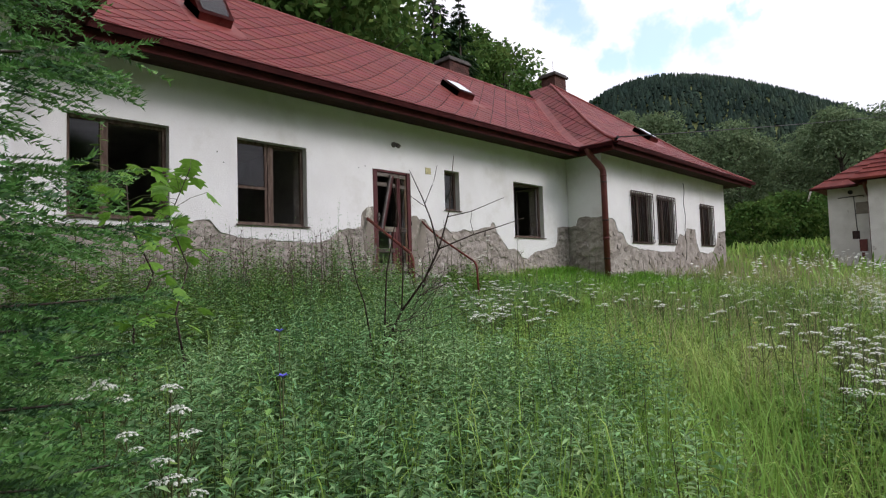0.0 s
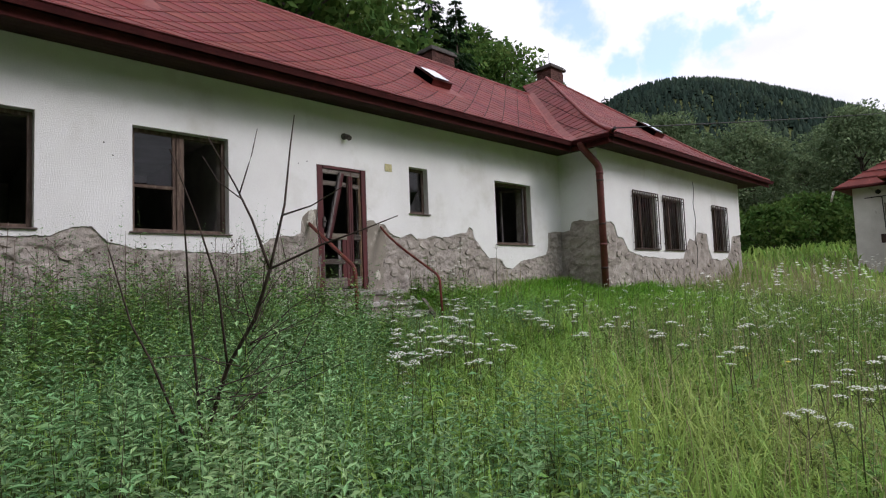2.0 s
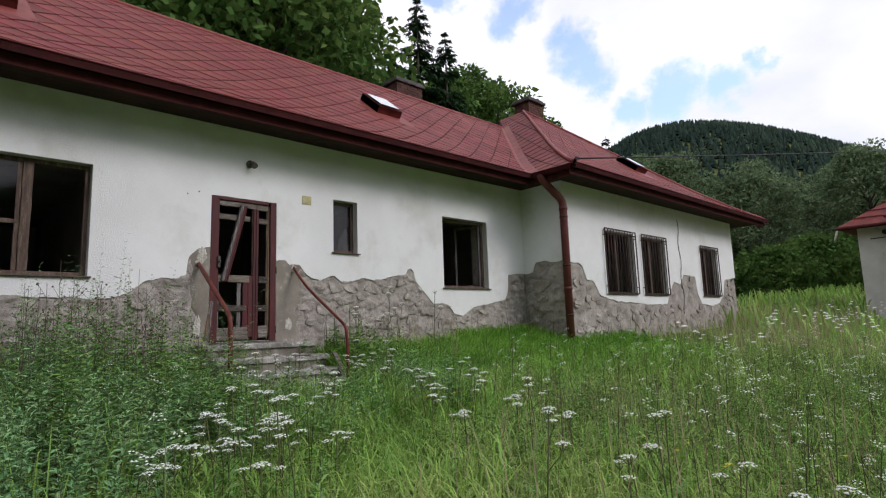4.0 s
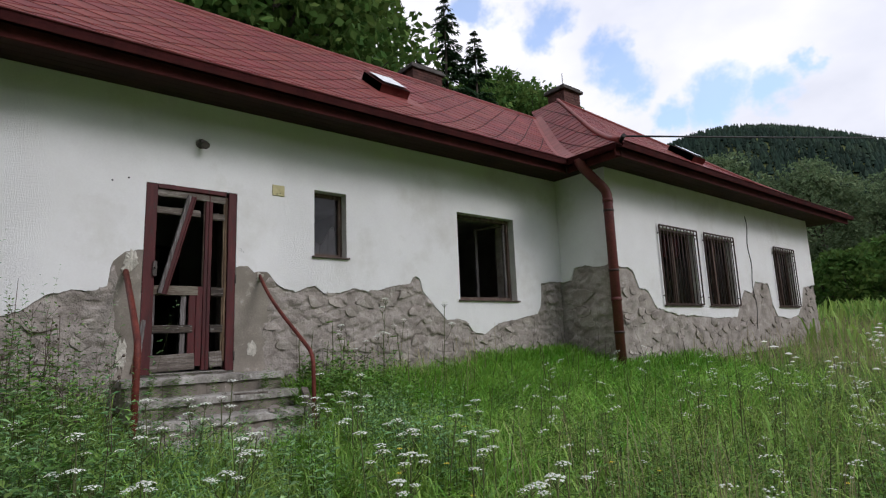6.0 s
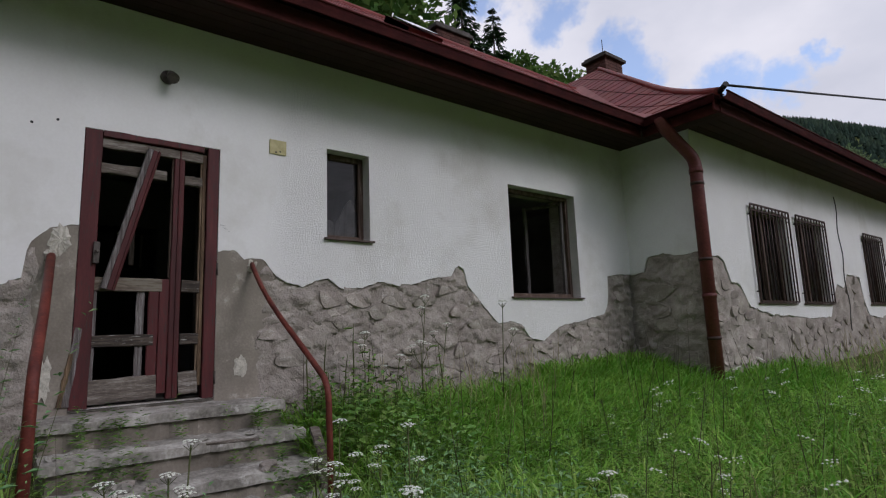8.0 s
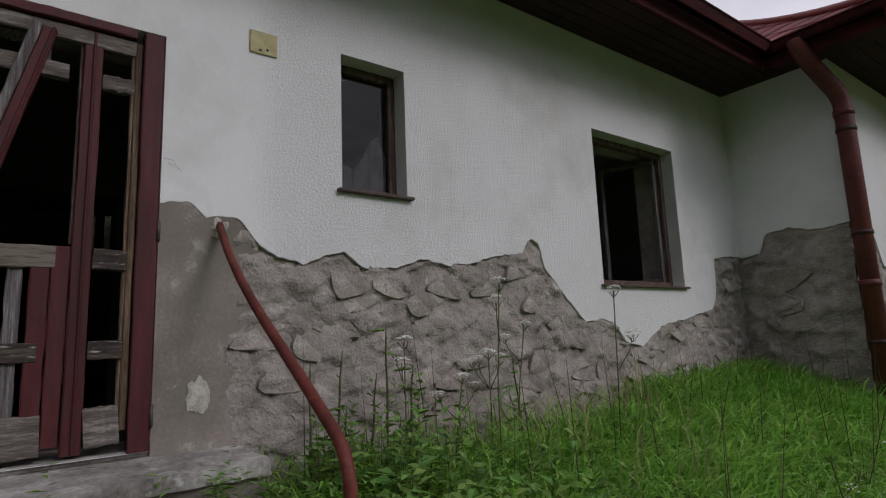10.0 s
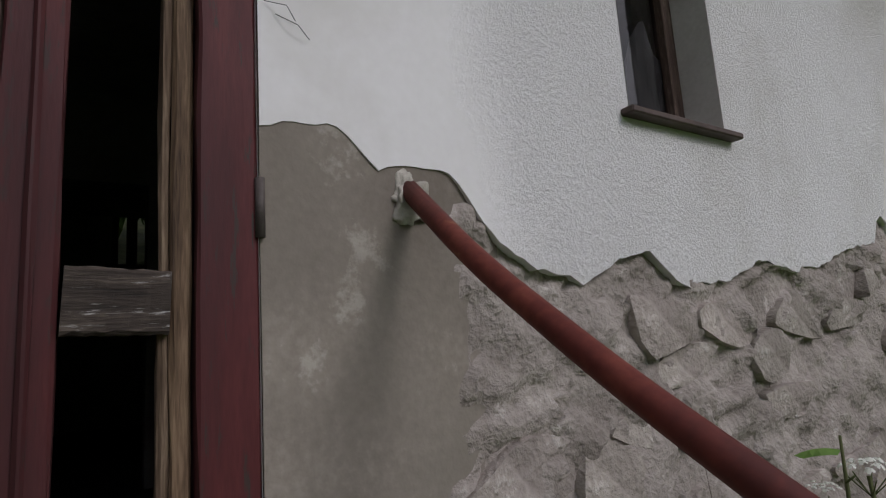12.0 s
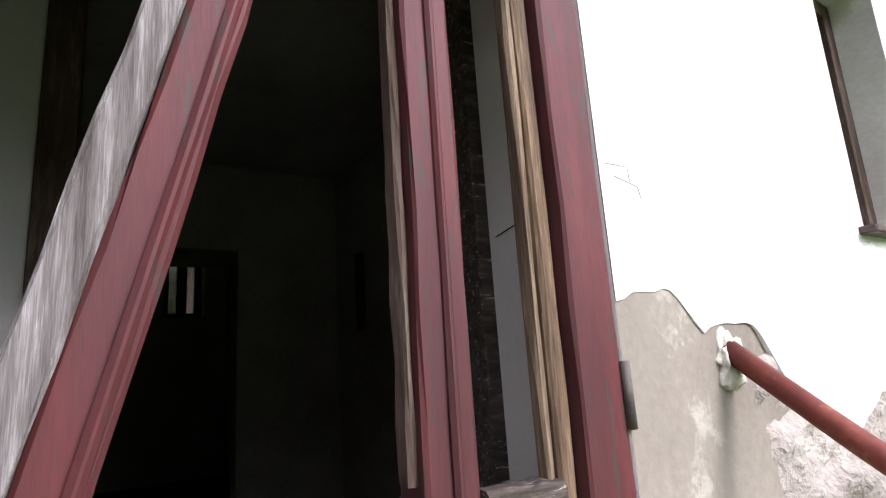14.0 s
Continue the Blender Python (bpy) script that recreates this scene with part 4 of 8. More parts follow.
def tiles(sl, single, size=0.40, limit=300, near=None, skip=()):
    """Square sheets laid on their corner, each lapping over the one below."""
    half = size / math.sqrt(2)
    vstep = half * 1.0 / sl.k
    us = [p[0] for p in sl.corners]
    vmax = max(p[1] for p in sl.corners)
    made = []
    j = 0
    v = -half / sl.k * 0.6
    while v < vmax + 0.3:
        off = half if j % 2 else 0
        u = min(us) - half + off
        while u < max(us) + half:
            hv = half / sl.k
            poly = clip([(u, v - hv * 0.955), (u + half * 0.955, v), (u, v + hv * 0.955), (u - half * 0.955, v)], sl.corners)
            for a, b, c, d in skip:
                if a < u < b and c < v < d:
                    poly = []
            if len(poly) >= 3:
                made.append((u, v, poly))
            u += 2 * half
        v += vstep
        j += 1
    if near:
        made.sort(key=lambda t: near(t[0], t[1]))
    rnd = random.Random(len(made))
    vv, ff, o = [], [], 0
    for i, (u, v, poly) in enumerate(made):
        h0 = rnd.uniform(-0.002, 0.003)
        top, bot = [], []
        for pu, pv in poly:
            rise = 0.016 * (0.5 - (pv - v) * sl.k / (2 * half)) + h0
            top.append(sl.point(pu, pv, rise + 0.006))
            bot.append(sl.point(pu, pv, rise - 0.003))
        n = len(top)
        faces = [tuple(range(n)), tuple(range(2 * n - 1, n - 1, -1))] + [(k, n + k, n + (k + 1) % n, (k + 1) % n) for k in range(n)]
        if single and i < limit:
            c = sum(top, Vector()) / n
            me = bpy.data.meshes.new("tile")
            me.from_pydata([p - c for p in top + bot], [], faces)
            me.materials.append(M_ROOF)
            ob = new("tile", me)
            ob.location = c
            ob.parent = roof
        else:
            vv += [tuple(p) for p in top + bot]
            ff += [tuple(k + o for k in f) for f in faces]
            o += 2 * n
    if vv:
        me = bpy.data.meshes.new("tiles")
        me.from_pydata(vv, [], ff)
        me.materials.append(M_ROOF_ISL)
        ob = new("tiles", me)
        ob.parent = roof
        tagged(ob, kind="stuff")


for sl in (slope_main, slope_ret, slope_wing, slope_lret, slope_lwing):
    underlay(sl, "underlay")
# back of the roof, plain
bm = bmesh.new()
apex_r = (EWX - HALF, EYR + HALF, roof_height(HALF))
apex_l = (EWX - HALF_L, EYL - HALF_L, roof_height(HALF_L))
rz = roof_height(DEPTH_M)
xb = 2 * RIDGE_X - EX
for ps in (((RIDGE_X, EYL - DEPTH_M, rz), (RIDGE_X, EYR + DEPTH_M, rz), (xb, EYR, EZ), (xb, EYL, EZ)),
           ((EWX, EYE2, EZ), apex_r, (EWX - 2 * HALF, EYE2, EZ)), ((EWX - 2 * HALF, EYE2, EZ), apex_r, (EWX - 2 * HALF, EYR, EZ)), (apex_r, (xb, EYR, EZ), (EWX - 2 * HALF, EYR, EZ)),
           ((EWX, EYB, EZ), (EWX - 2 * HALF_L, EYB, EZ), apex_l), ((EWX - 2 * HALF_L, EYB, EZ), (EWX - 2 * HALF_L, EYL, EZ), apex_l), (apex_l, (EWX - 2 * HALF_L, EYL, EZ), (xb, EYL, EZ))):
    bm.faces.new([bm.verts.new(p) for p in ps])
bmesh.ops.solidify(bm, geom=bm.faces[:], thickness=0.03)
part("back_slopes", bm, M_ROOF, roof)


def cap_line(a, b, sl_r=0.055, name="ridge_cap"):
    part(name, tube([a, b], sl_r, 8), M_FLASH, roof)


def slope_line(sl, p, q, r, name, mat_, n=14, lift=0.02):
    pts = [sl.point(p[0] + (q[0] - p[0]) * i / n, p[1] + (q[1] - p[1]) * i / n, lift) for i in range(n + 1)]
    part(name, tube(pts, r, 8), mat_, roof)


cap_line((RIDGE_X, EYL - DEPTH_M, rz + 0.0), (RIDGE_X, EYR + DEPTH_M, rz + 0.0))
slope_line(slope_wing, (EYR, 0), (EYR + HALF, HALF), 0.05, "hip_cap", M_FLASH)
slope_line(slope_wing, (EYE2, 0), (EYR + HALF, HALF), 0.05, "hip_cap", M_FLASH)
slope_line(slope_lwing, (EYL, 0), (EYL - HALF_L, HALF_L), 0.05, "hip_cap", M_FLASH)


def valley(sl, p, q, wide, name="valley_sheet"):
    bm = bmesh.new()
    n = 16
    rows = []
    for i in range(n + 1):
        t = i / n
        u, v = p[0] + (q[0] - p[0]) * t, p[1] + (q[1] - p[1]) * t
        rows.append([bm.verts.new(sl.point(u + s * wide, v, 0.022)) for s in (0, 1)])
    for r, s in zip(rows, rows[1:]):
        bm.faces.new((r[0], r[1], s[1], s[0]))
    part(name, bm, M_FLASH, roof)


valley(slope_main, (EYR, 0), (EYR + DEPTH_M, DEPTH_M), -0.14)
valley(slope_ret, (EX, 0), (EX - DEPTH_M, DEPTH_M), 0.22)


def eave(points, inward, name):
    """Gutter, fascia and soffit along a run of the eaves."""
    a, b = Vector(points[0]), Vector(points[1])
    d = (b - a).normalized()
    out = -Vector(inward)
    bm = bmesh.new()
    n = 9
    rings = []
    for p in (a, b):
        rings.append([bm.verts.new(p + out * (0.03 + 0.07 * math.sin(math.pi * (k / (n - 1) - 0.5)) + 0.04) + Vector((0, 0, -0.02 - 0.085 * math.cos(math.pi * (k / (n - 1) - 0.5))))) for k in range(n)])
    for k in range(n - 1):
        f = bm.faces.new((rings[0][k], rings[0][k + 1], rings[1][k + 1], rings[1][k]))
        f.smooth = True
    bmesh.ops.solidify(bm, geom=bm.faces[:], thickness=0.006)
    g = part("gutter", bm, M_GUTTER, roof, "dark red half-round gutter")
    bead = part("gutter_bead", tube([rings_p + out * 0.14 + Vector((0, 0, -0.016)) for rings_p in (a, b)], 0.011, 6), M_GUTTER, g)
    part("fascia", beam(a + out * -0.03 + Vector((0, 0, -0.10)), b + out * -0.03 + Vector((0, 0, -0.10)), 0.20, 0.03, 0.002, up=tuple(out)), M_GUTTER, roof)


def soffit(x0, x1, y0, y1, along):
    w = 0.125
    if along == "y":
        n = max(1, round((x1 - x0) / w))
        for i in range(n):
            part("soffit_board", one_box(x0 + (x1 - x0) * i / n + 0.003, x0 + (x1 - x0) * (i + 1) / n - 0.003, y0, y1, 5.03, 5.05, 0.002), M_SOFFIT, roof)
    else:
        n = max(1, round((y1 - y0) / w))
        for i in range(n):
            part("soffit_board", one_box(x0, x1, y0 + (y1 - y0) * i / n + 0.003, y0 + (y1 - y0) * (i + 1) / n - 0.003, 5.03, 5.05, 0.002), M_SOFFIT, roof)


ZG = roof_height(0) - 0.03
eave([(EX, EYL, ZG), (EX, EYR, ZG)], (-1, 0, 0), "main")
eave([(EX, EYR, ZG), (EWX, EYR, ZG)], (0, 1, 0), "return")
eave([(EWX, EYR - 0.1, ZG), (EWX, EYE2, ZG)], (-1, 0, 0), "wing")
eave([(EWX, EYB, ZG), (EWX, EYL + 0.1, ZG)], (-1, 0, 0), "left")
eave([(EX, EYL, ZG), (EWX, EYL, ZG)], (0, -1, 0), "left return")
soffit(XW, EX - 0.03, YL, YR, "y")
soffit(EX - 0.02, EWX - 0.03, EYR + 0.03, YR, "x")
soffit(WX, EWX - 0.03, YR, EYE2, "y")
soffit(EX - 0.02, EWX - 0.03, YL, EYL - 0.03, "x")
soffit(WX, EWX - 0.03, EYB, YL, "y")
soffit(XBACK, WX, YEND, EYE2, "x")


def roof_window(sl, u0, u1, v0, v1, label, open_up=0.0, pane=M_SKYGLASS):
    """Upstand with red sheet sides and a pale, tilted pane."""
    c = sl.point((u0 + u1) / 2, v0)
    w = thing("roof_window", c, label, "roof window", "roof windows")
    n = Vector(sl.point(u0, v1) - sl.point(u0, v0)).cross(Vector(sl.point(u1, v0) - sl.point(u0, v0)))
    n = n.normalized()
    if n.z < 0:
        n = -n
    h = 0.16

    def pt(s, t, k):
        return sl.point(u0 + (u1 - u0) * s, v0 + (v1 - v0) * t) + n * k
    bm = bmesh.new()
    for (sa, ta, sb, tb) in ((0, 0, 1, 0), (1, 0, 1, 1), (1, 1, 0, 1), (0, 1, 0, 0)):
        bm.faces.new([bm.verts.new(p) for p in (pt(sa, ta, -0.02), pt(sb, tb, -0.02), pt(sb, tb, h), pt(sa, ta, h))])
    bmesh.ops.solidify(bm, geom=bm.faces[:], thickness=0.03)
    part("upstand", bm, M_FLASH, w, "red sheet-metal upstand")
    bm = bmesh.new()
    bm.faces.new([bm.verts.new(p) for p in (pt(-0.03, -0.03, h + 0.005), pt(1.03, -0.03, h + 0.005), pt(1.03, 1.03, h + 0.005 + open_up), pt(-0.03, 1.03, h + 0.005 + open_up))])
    bmesh.ops.solidify(bm, geom=bm.faces[:], thickness=0.03)
    fr = part("frame", bm, M_GUTTER, w)
    bm = bmesh.new()
    bm.faces.new([bm.verts.new(p) for p in (pt(0.10, 0.08, h + 0.04), pt(0.90, 0.08, h + 0.04), pt(0.90, 0.90, h + 0.04 + open_up * 0.9), pt(0.10, 0.90, h + 0.04 + open_up * 0.9))])
    part("pane", bm, pane, w, "pane coloured white for the sky it mirrors" if pane is M_SKYGLASS else "dark glass pane")
    bm = bmesh.new()
    bm.faces.new([bm.verts.new(p) for p in (pt(-0.35, -0.5, 0.014), pt(1.35, -0.5, 0.014), pt(1.2, 1.3, 0.014), pt(-0.2, 1.3, 0.014))])
    part("apron", bm, M_FLASH, w)


roof_window(slope_main, 5.15, 5.75, 1.95, 2.6, "red framed roof window with a raised pane", 0.26, M_DARKGLASS)
roof_window(slope_main, 11.75, 12.35, 2.0, 2.6, "red framed roof window with a pale pane")
roof_window(slope_wing, 20.3, 20.9, 1.9, 2.5, "small red framed roof window on the wing")


def chimney(x, y, wx, wy, z0, z1, cap, label, aerial=False):
    c = thing("chimney", (x, y, z0), label, "chimney")
    part("body", one_box(x - wx / 2, x + wx / 2, y - wy / 2, y + wy / 2, z0, z1), M_BRICK, c)
    rows = int((z1 - z0) / 0.085)
    for i in range(rows):
        bm = bmesh.new()
        e = 0.012
        z = z0 + i * 0.085
        off = 0.13 if i % 2 else 0.0
        for s in (-1, 1):
            k = -wx / 2 + off - 0.13
            while k < wx / 2:
                a, b = max(k, -wx / 2 - e), min(k + 0.25, wx / 2 + e)
                if b - a > 0.04:
                    ya = y + s * wy / 2
                    box(bm, x + a, x + b, min(ya, ya + s * e), max(ya, ya + s * e), z + 0.005, z + 0.08)
                k += 0.26
            k = -wy / 2 + off - 0.13
            while k < wy / 2:
                a, b = max(k, -wy / 2), min(k + 0.25, wy / 2)
                if b - a > 0.04:
                    xa = x + s * wx / 2
                    box(bm, min(xa, xa + s * e), max(xa, xa + s * e), y + a, y + b, z + 0.005, z + 0.08)
                k += 0.26
        part("brick_course", bm, M_BRICK, c)
    part("cap", one_box(x - wx / 2 - cap, x + wx / 2 + cap, y - wy / 2 - cap, y + wy / 2 + cap, z1, z1 + 0.09, 0.012), M_CAP, c)
    part("cap_rim", one_box(x - wx / 2 - cap * 0.4, x + wx / 2 + cap * 0.4, y - wy / 2 - cap * 0.4, y + wy / 2 + cap * 0.4, z1 + 0.09, z1 + 0.16, 0.01), M_CAP, c)
    if aerial:
        part("aerial", tube([(x, y, z1 + 0.1), (x, y, z1 + 0.75)], 0.012, 6), M_CAP, c, "thin metal aerial rod")


chimney(-13.1, 20.35, 0.62, 0.75, 8.3, 9.72, 0.10, "sooty brick chimney with a concrete cap", True)
chimney(-13.9, 15.3, 0.62, 0.95, 7.2, 9.25, 0.08, "dark brick chimney behind the ridge")

# ---- windows ----
def casement_window(name, y0, y1, z0, z1, x, label, mullion=0.5, crossbar=None, panes=(), open_right=False, wood=M_WINWOOD, grille=False):
    w = tagged(new(name), label, "window", kind="structure")
    w.location = (x, (y0 + y1) / 2, z0)
    f = 0.055
    d = 0.07
    frame_x = (x - 0.19, x - 0.12)
    fb = part("window_frame", one_box(frame_x[0], frame_x[1], y0 + 0.004, y0 + f, z0 + 0.004, z1 - 0.004, 0.004), wood, w)
    part("window_frame", one_box(frame_x[0], frame_x[1], y1 - f, y1 - 0.004, z0 + 0.004, z1 - 0.004, 0.004), wood, w)
    part("window_frame", one_box(frame_x[0] + 0.002, frame_x[1] + 0.002, y0 + f, y1 - f, z1 - f, z1 - 0.004, 0.004), wood, w)
    part("window_frame", one_box(frame_x[0] + 0.002, frame_x[1] + 0.002, y0 + f, y1 - f, z0 + 0.004, z0 + f, 0.004), wood, w)
    ym = y0 + (y1 - y0) * mullion if mullion else None
    if ym:
        part("mullion", worn_board((x - 0.150, ym, z0 + f), (x - 0.150, ym, z1 - f), 0.10, 0.075, hash_of(name)), wood, w)
    if crossbar:
        part("transom", worn_board((x - 0.15, y0 + f, z0 + crossbar), (x - 0.15, ym - 0.05, z0 + crossbar), 0.045, 0.05, 5 + hash_of(name)), wood, w)
        part("sash_stile", worn_board((x - 0.15, ym - 0.075, z0 + f), (x - 0.15, ym - 0.075, z1 - f), 0.045, 0.045, 9), wood, w)
    if open_right:
        for yy, k, ang in ((y0 + f + 0.01, 1, 62), (y1 - f - 0.01, -1, 70)):
            sw = (y1 - y0) / 2 - f
            c, s = math.cos(radians(ang)), math.sin(radians(ang))
            tip = (x - 0.17 - sw * s, yy + k * sw * c)
            for t in (0.03, 0.97):
                px, py = x - 0.17 + (tip[0] - x + 0.17) * t, yy + (tip[1] - yy) * t
                part("sash_stile", worn_board((px, py, z0 + 0.05), (px, py, z1 - 0.05), 0.05, 0.045, 3 + k), M_GREYWOOD_V, w)
            for zz in (z0 + 0.08, z1 - 0.08):
                part("sash_rail", worn_board((x - 0.17, yy, zz), (tip[0], tip[1], zz), 0.05, 0.04, 7, up=(0, 0, 1)), M_GREYWOOD, w)
    part("window_sill", one_box(x - 0.16, x + 0.040, y0 - 0.035, y1 + 0.035, z0 - 0.018, z0 + 0.002, 0.004), M_SILL, w)
    for a, b, c, e, m in panes:
        bm = bmesh.new()
        n = 8
        rnd = random.Random(int(a * 100))
        top = [(a + (b - a) * i / n, e) for i in range(n + 1)]
        bm.faces.new([bm.verts.new((x - 0.15, u, z)) for u, z in [(a, c), (b, c)] + top[::-1]])
        p = part("pane", bm, m, w)
        p.visible_shadow = False
    return w


def hash_of(s):
    return sum(ord(c) for c in s)


def lattice(y0, y1, z0, z1, x, parent, bars):
    """Welded grille set in front of a window."""
    for a, b in (((x, y0, z0), (x, y1, z0)), ((x, y0, z1), (x, y1, z1)), ((x, y0, z0), (x, y0, z1)), ((x, y1, z0), (x, y1, z1)), ((x, y0, z1 - 0.09), (x, y1, z1 - 0.09))):
        part("grille_frame", beam(a, b, 0.03, 0.02, 0.003), M_IRON, parent)
    for i in range(1, bars):
        y = y0 + (y1 - y0) * i / bars
        part("grille_bar", tube([(x + 0.004, y, z0), (x + 0.004, y, z1)], 0.011, 6), M_IRON, parent)
    for yy in (y0, y1):
        for zz in (z0 + 0.15, z1 - 0.15):
            part("grille_anchor", tube([(x, yy, zz), (x - 0.16, yy, zz)], 0.010, 6), M_IRON, parent)


o = W_OPEN
casement_window("window_1", *o["a"], XW, "empty weathered brown wooden window with a missing sash", 0.36, None, [(3.06, 3.40, 2.86, 4.12, M_DARKGLASS)])
casement_window("window_2", *o["b"], XW, "weathered brown wooden window with a crossbar sash, one half empty", 0.50, 0.62, [(5.33, 5.80, 3.46, 4.12, M_DARKGLASS)])
window_c = casement_window("window_3", *o["c"], XW, "narrow window with a broken, grimy pane", None, None, [(9.96, 10.32, 3.37, 4.13, M_DARKGLASS)])
casement_window("window_4", *o["d"], XW, "wooden window with grey weathered casements standing open inwards", None, None, [], True)
for i, (k, bars) in enumerate((("e", 11), ("f", 10), ("g", 9))):
    g = casement_window("window_%d" % (5 + i), *G_OPEN[k], WX, "brown wooden window behind a rusty iron bar grille", 0.5, None,
                        [(G_OPEN[k][0] + 0.06, G_OPEN[k][1] - 0.06, 2.75, 4.04, M_DARKGLASS)])
    lattice(G_OPEN[k][0] - 0.05, G_OPEN[k][1] + 0.05, G_OPEN[k][2] + 0.02, G_OPEN[k][3] + 0.04, WX + 0.05, g, bars)
for i, y in enumerate((-3.2, -0.3)):
    casement_window("window_%d" % (8 + i), y, y + 1.2, 2.8, 4.18, WX, "weathered brown wooden window", 0.5)
for i, (y0, y1, z0, z1) in enumerate(((WB0, WB1, WBZ0, WBZ1), (3.0, 4.2, 2.9, 4.2), (12.6, 13.7, 2.9, 4.2))):
    w = tagged(new("window_%d" % (10 + i)), "small wooden window in the back wall", "window", kind="structure")
    w.location = (XBACK, y0, z0)
    for a, b, c, d in ((y0, y0 + 0.08, z0, z1), (y1 - 0.08, y1, z0, z1), (y0 + 0.08, y1 - 0.08, z0, z0 + 0.08), (y0 + 0.08, y1 - 0.08, z1 - 0.08, z1), ((y0 + y1) / 2 - 0.06, (y0 + y1) / 2 + 0.06, z0 + 0.08, z1 - 0.08)):
        part("window_frame", one_box(XBACK + 0.1, XBACK + 0.17, a, b, c, d, 0.003), M_WINWOOD, w)

# torn film behind the narrow window's pane
rnd = random.Random(12)
bm = bmesh.new()
edge = [(9.965 + 0.35 * k / 12, 3.52 + 0.24 * smooth((k - 3) / 7) - 0.12 * (k > 10) + rnd.uniform(-0.015, 0.015)) for k in range(13)]
low_ = [bm.verts.new((XW - 0.162 + 0.004 * math.sin(k), y, 3.372)) for k, (y, z) in enumerate(edge)]
top_ = [bm.verts.new((XW - 0.164 + 0.008 * math.sin(k * 1.7), y, float(z))) for k, (y, z) in enumerate(edge)]
for k in range(12):
    bm.faces.new((low_[k], low_[k + 1], top_[k + 1], top_[k]))
bmesh.ops.solidify(bm, geom=bm.faces[:], thickness=0.001)
part("torn_film", bm, M_FILM, window_c, "torn grey plastic film")

# ---- front door ----
door = tagged(new("door_1"), "wrecked dark red wooden front door with its panels missing", "door", kind="structure")
door.location = (XW, 8.43, 1.95)
D0, D1, DZ0, DZ1 = 7.95, 8.92, 1.955, 3.995
XF = XW - 0.035


def up_red(y, wide, z0, z1, x=XF, deep=0.075, name="jamb", seed=1, material=M_RED, y_top=None, label=""):
    return part(name, worn_board((x, y, z0), (x, y if y_top is None else y_top, z1), wide, deep, seed, 0.0025, 14), material, door, label)


up_red(D1 - 0.049, 0.092, DZ0, DZ1, XF - 0.012, 0.09, seed=2)
up_red(D0 + 0.06, 0.115, DZ0, DZ1, XF - 0.012, 0.09, seed=3)
part("head", worn_board((XF + 0.004, D0 + 0.12, DZ1 - 0.022), (XF + 0.004, D1 - 0.13, DZ1 - 0.022), 0.05, 0.08, 4), M_RED, door)
up_red(8.806, 0.030, 2.06, DZ1 - 0.06, XF - 0.003, 0.026, "glazing_bead", 6, M_BARE, label="bare yellowed wooden bead")
up_red(8.783, 0.016, 2.06, DZ1 - 0.06, XF - 0.010, 0.026, "glazing_bead", 7, M_BARE_V)
post = up_red(8.612, 0.078, DZ0 + 0.02, DZ1 - 0.05, XF - 0.022, 0.075, "centre_post", 8)
part("post_moulding", worn_board((XF + 0.017, 8.616, DZ0 + 0.03), (XF + 0.017, 8.616, DZ1 - 0.06), 0.014, 0.016, 12, 0.001), M_RED, post)
up_red(8.568, 0.014, 2.90, DZ1 - 0.06, XF - 0.020, 0.035, "glazing_bead", 9, M_WINWOOD)
part("top_rail", worn_board((XF - 0.005, D0 + 0.12, DZ1 - 0.085), (XF - 0.005, D1 - 0.13, DZ1 - 0.095), 0.075, 0.05, 10), M_GREYWOOD, door, "weathered grey top rail")
part("upper_rail", worn_board((XF - 0.012, D0 + 0.12, 3.715), (XF - 0.012, 8.52, 3.715), 0.075, 0.045, 11), M_GREYWOOD, door, "weathered grey rail")
part("upper_rail", worn_board((XF - 0.012, 8.655, 3.70), (XF - 0.012, D1 - 0.13, 3.70), 0.075, 0.045, 12), M_GREYWOOD, door, "weathered grey rail")
up_red(8.43, 0.03, 3.75, 3.88, XF - 0.02, 0.035, "glazing_bar", 13, M_GREYWOOD_V)
part("lock_rail", worn_board((XF - 0.004, 8.06, 2.835), (XF - 0.004, 8.515, 2.835), 0.10, 0.05, 14, 0.002), M_BARE_H, door, "bare yellowed lock rail")
part("lock_rail", worn_board((XF - 0.004, 8.655, 2.835), (XF - 0.004, 8.79, 2.83), 0.095, 0.05, 15, 0.002), M_CHAR, door, "flaking grey lock rail")
part("low_rail", worn_board((XF - 0.004, 8.06, 2.42), (XF - 0.004, 8.47, 2.42), 0.085, 0.05, 16, 0.002), M_CHAR, door, "weathered grey low rail")
part("low_rail", worn_board((XF - 0.004, 8.655, 2.42), (XF - 0.004, 8.79, 2.42), 0.085, 0.05, 17, 0.002), M_CHAR, door, "weathered grey low rail")
part("kick_board", worn_board((XF, 8.06, 2.06), (XF, 8.50, 2.075), 0.17, 0.045, 18), M_GREYWOOD, door, "weathered grey kick board")
part("kick_board", worn_board((XF, 8.655, 2.08), (XF, 8.79, 2.09), 0.17, 0.045, 19), M_GREYWOOD, door, "weathered grey kick board")
for i, (y, w) in enumerate(((8.462, 0.070), (8.534, 0.066))):
    up_red(y, w, 2.02, 2.885, XF + 0.002, 0.03, "panel_board", 20 + i)
up_red(8.375, 0.055, 2.14, 2.80, XF - 0.012, 0.025, "panel_board", 24, M_GREYWOOD_V)
up_red(8.075, 0.03, 2.06, 2.80, XF - 0.01, 0.035, "glazing_bar", 25, M_GREYWOOD_V)
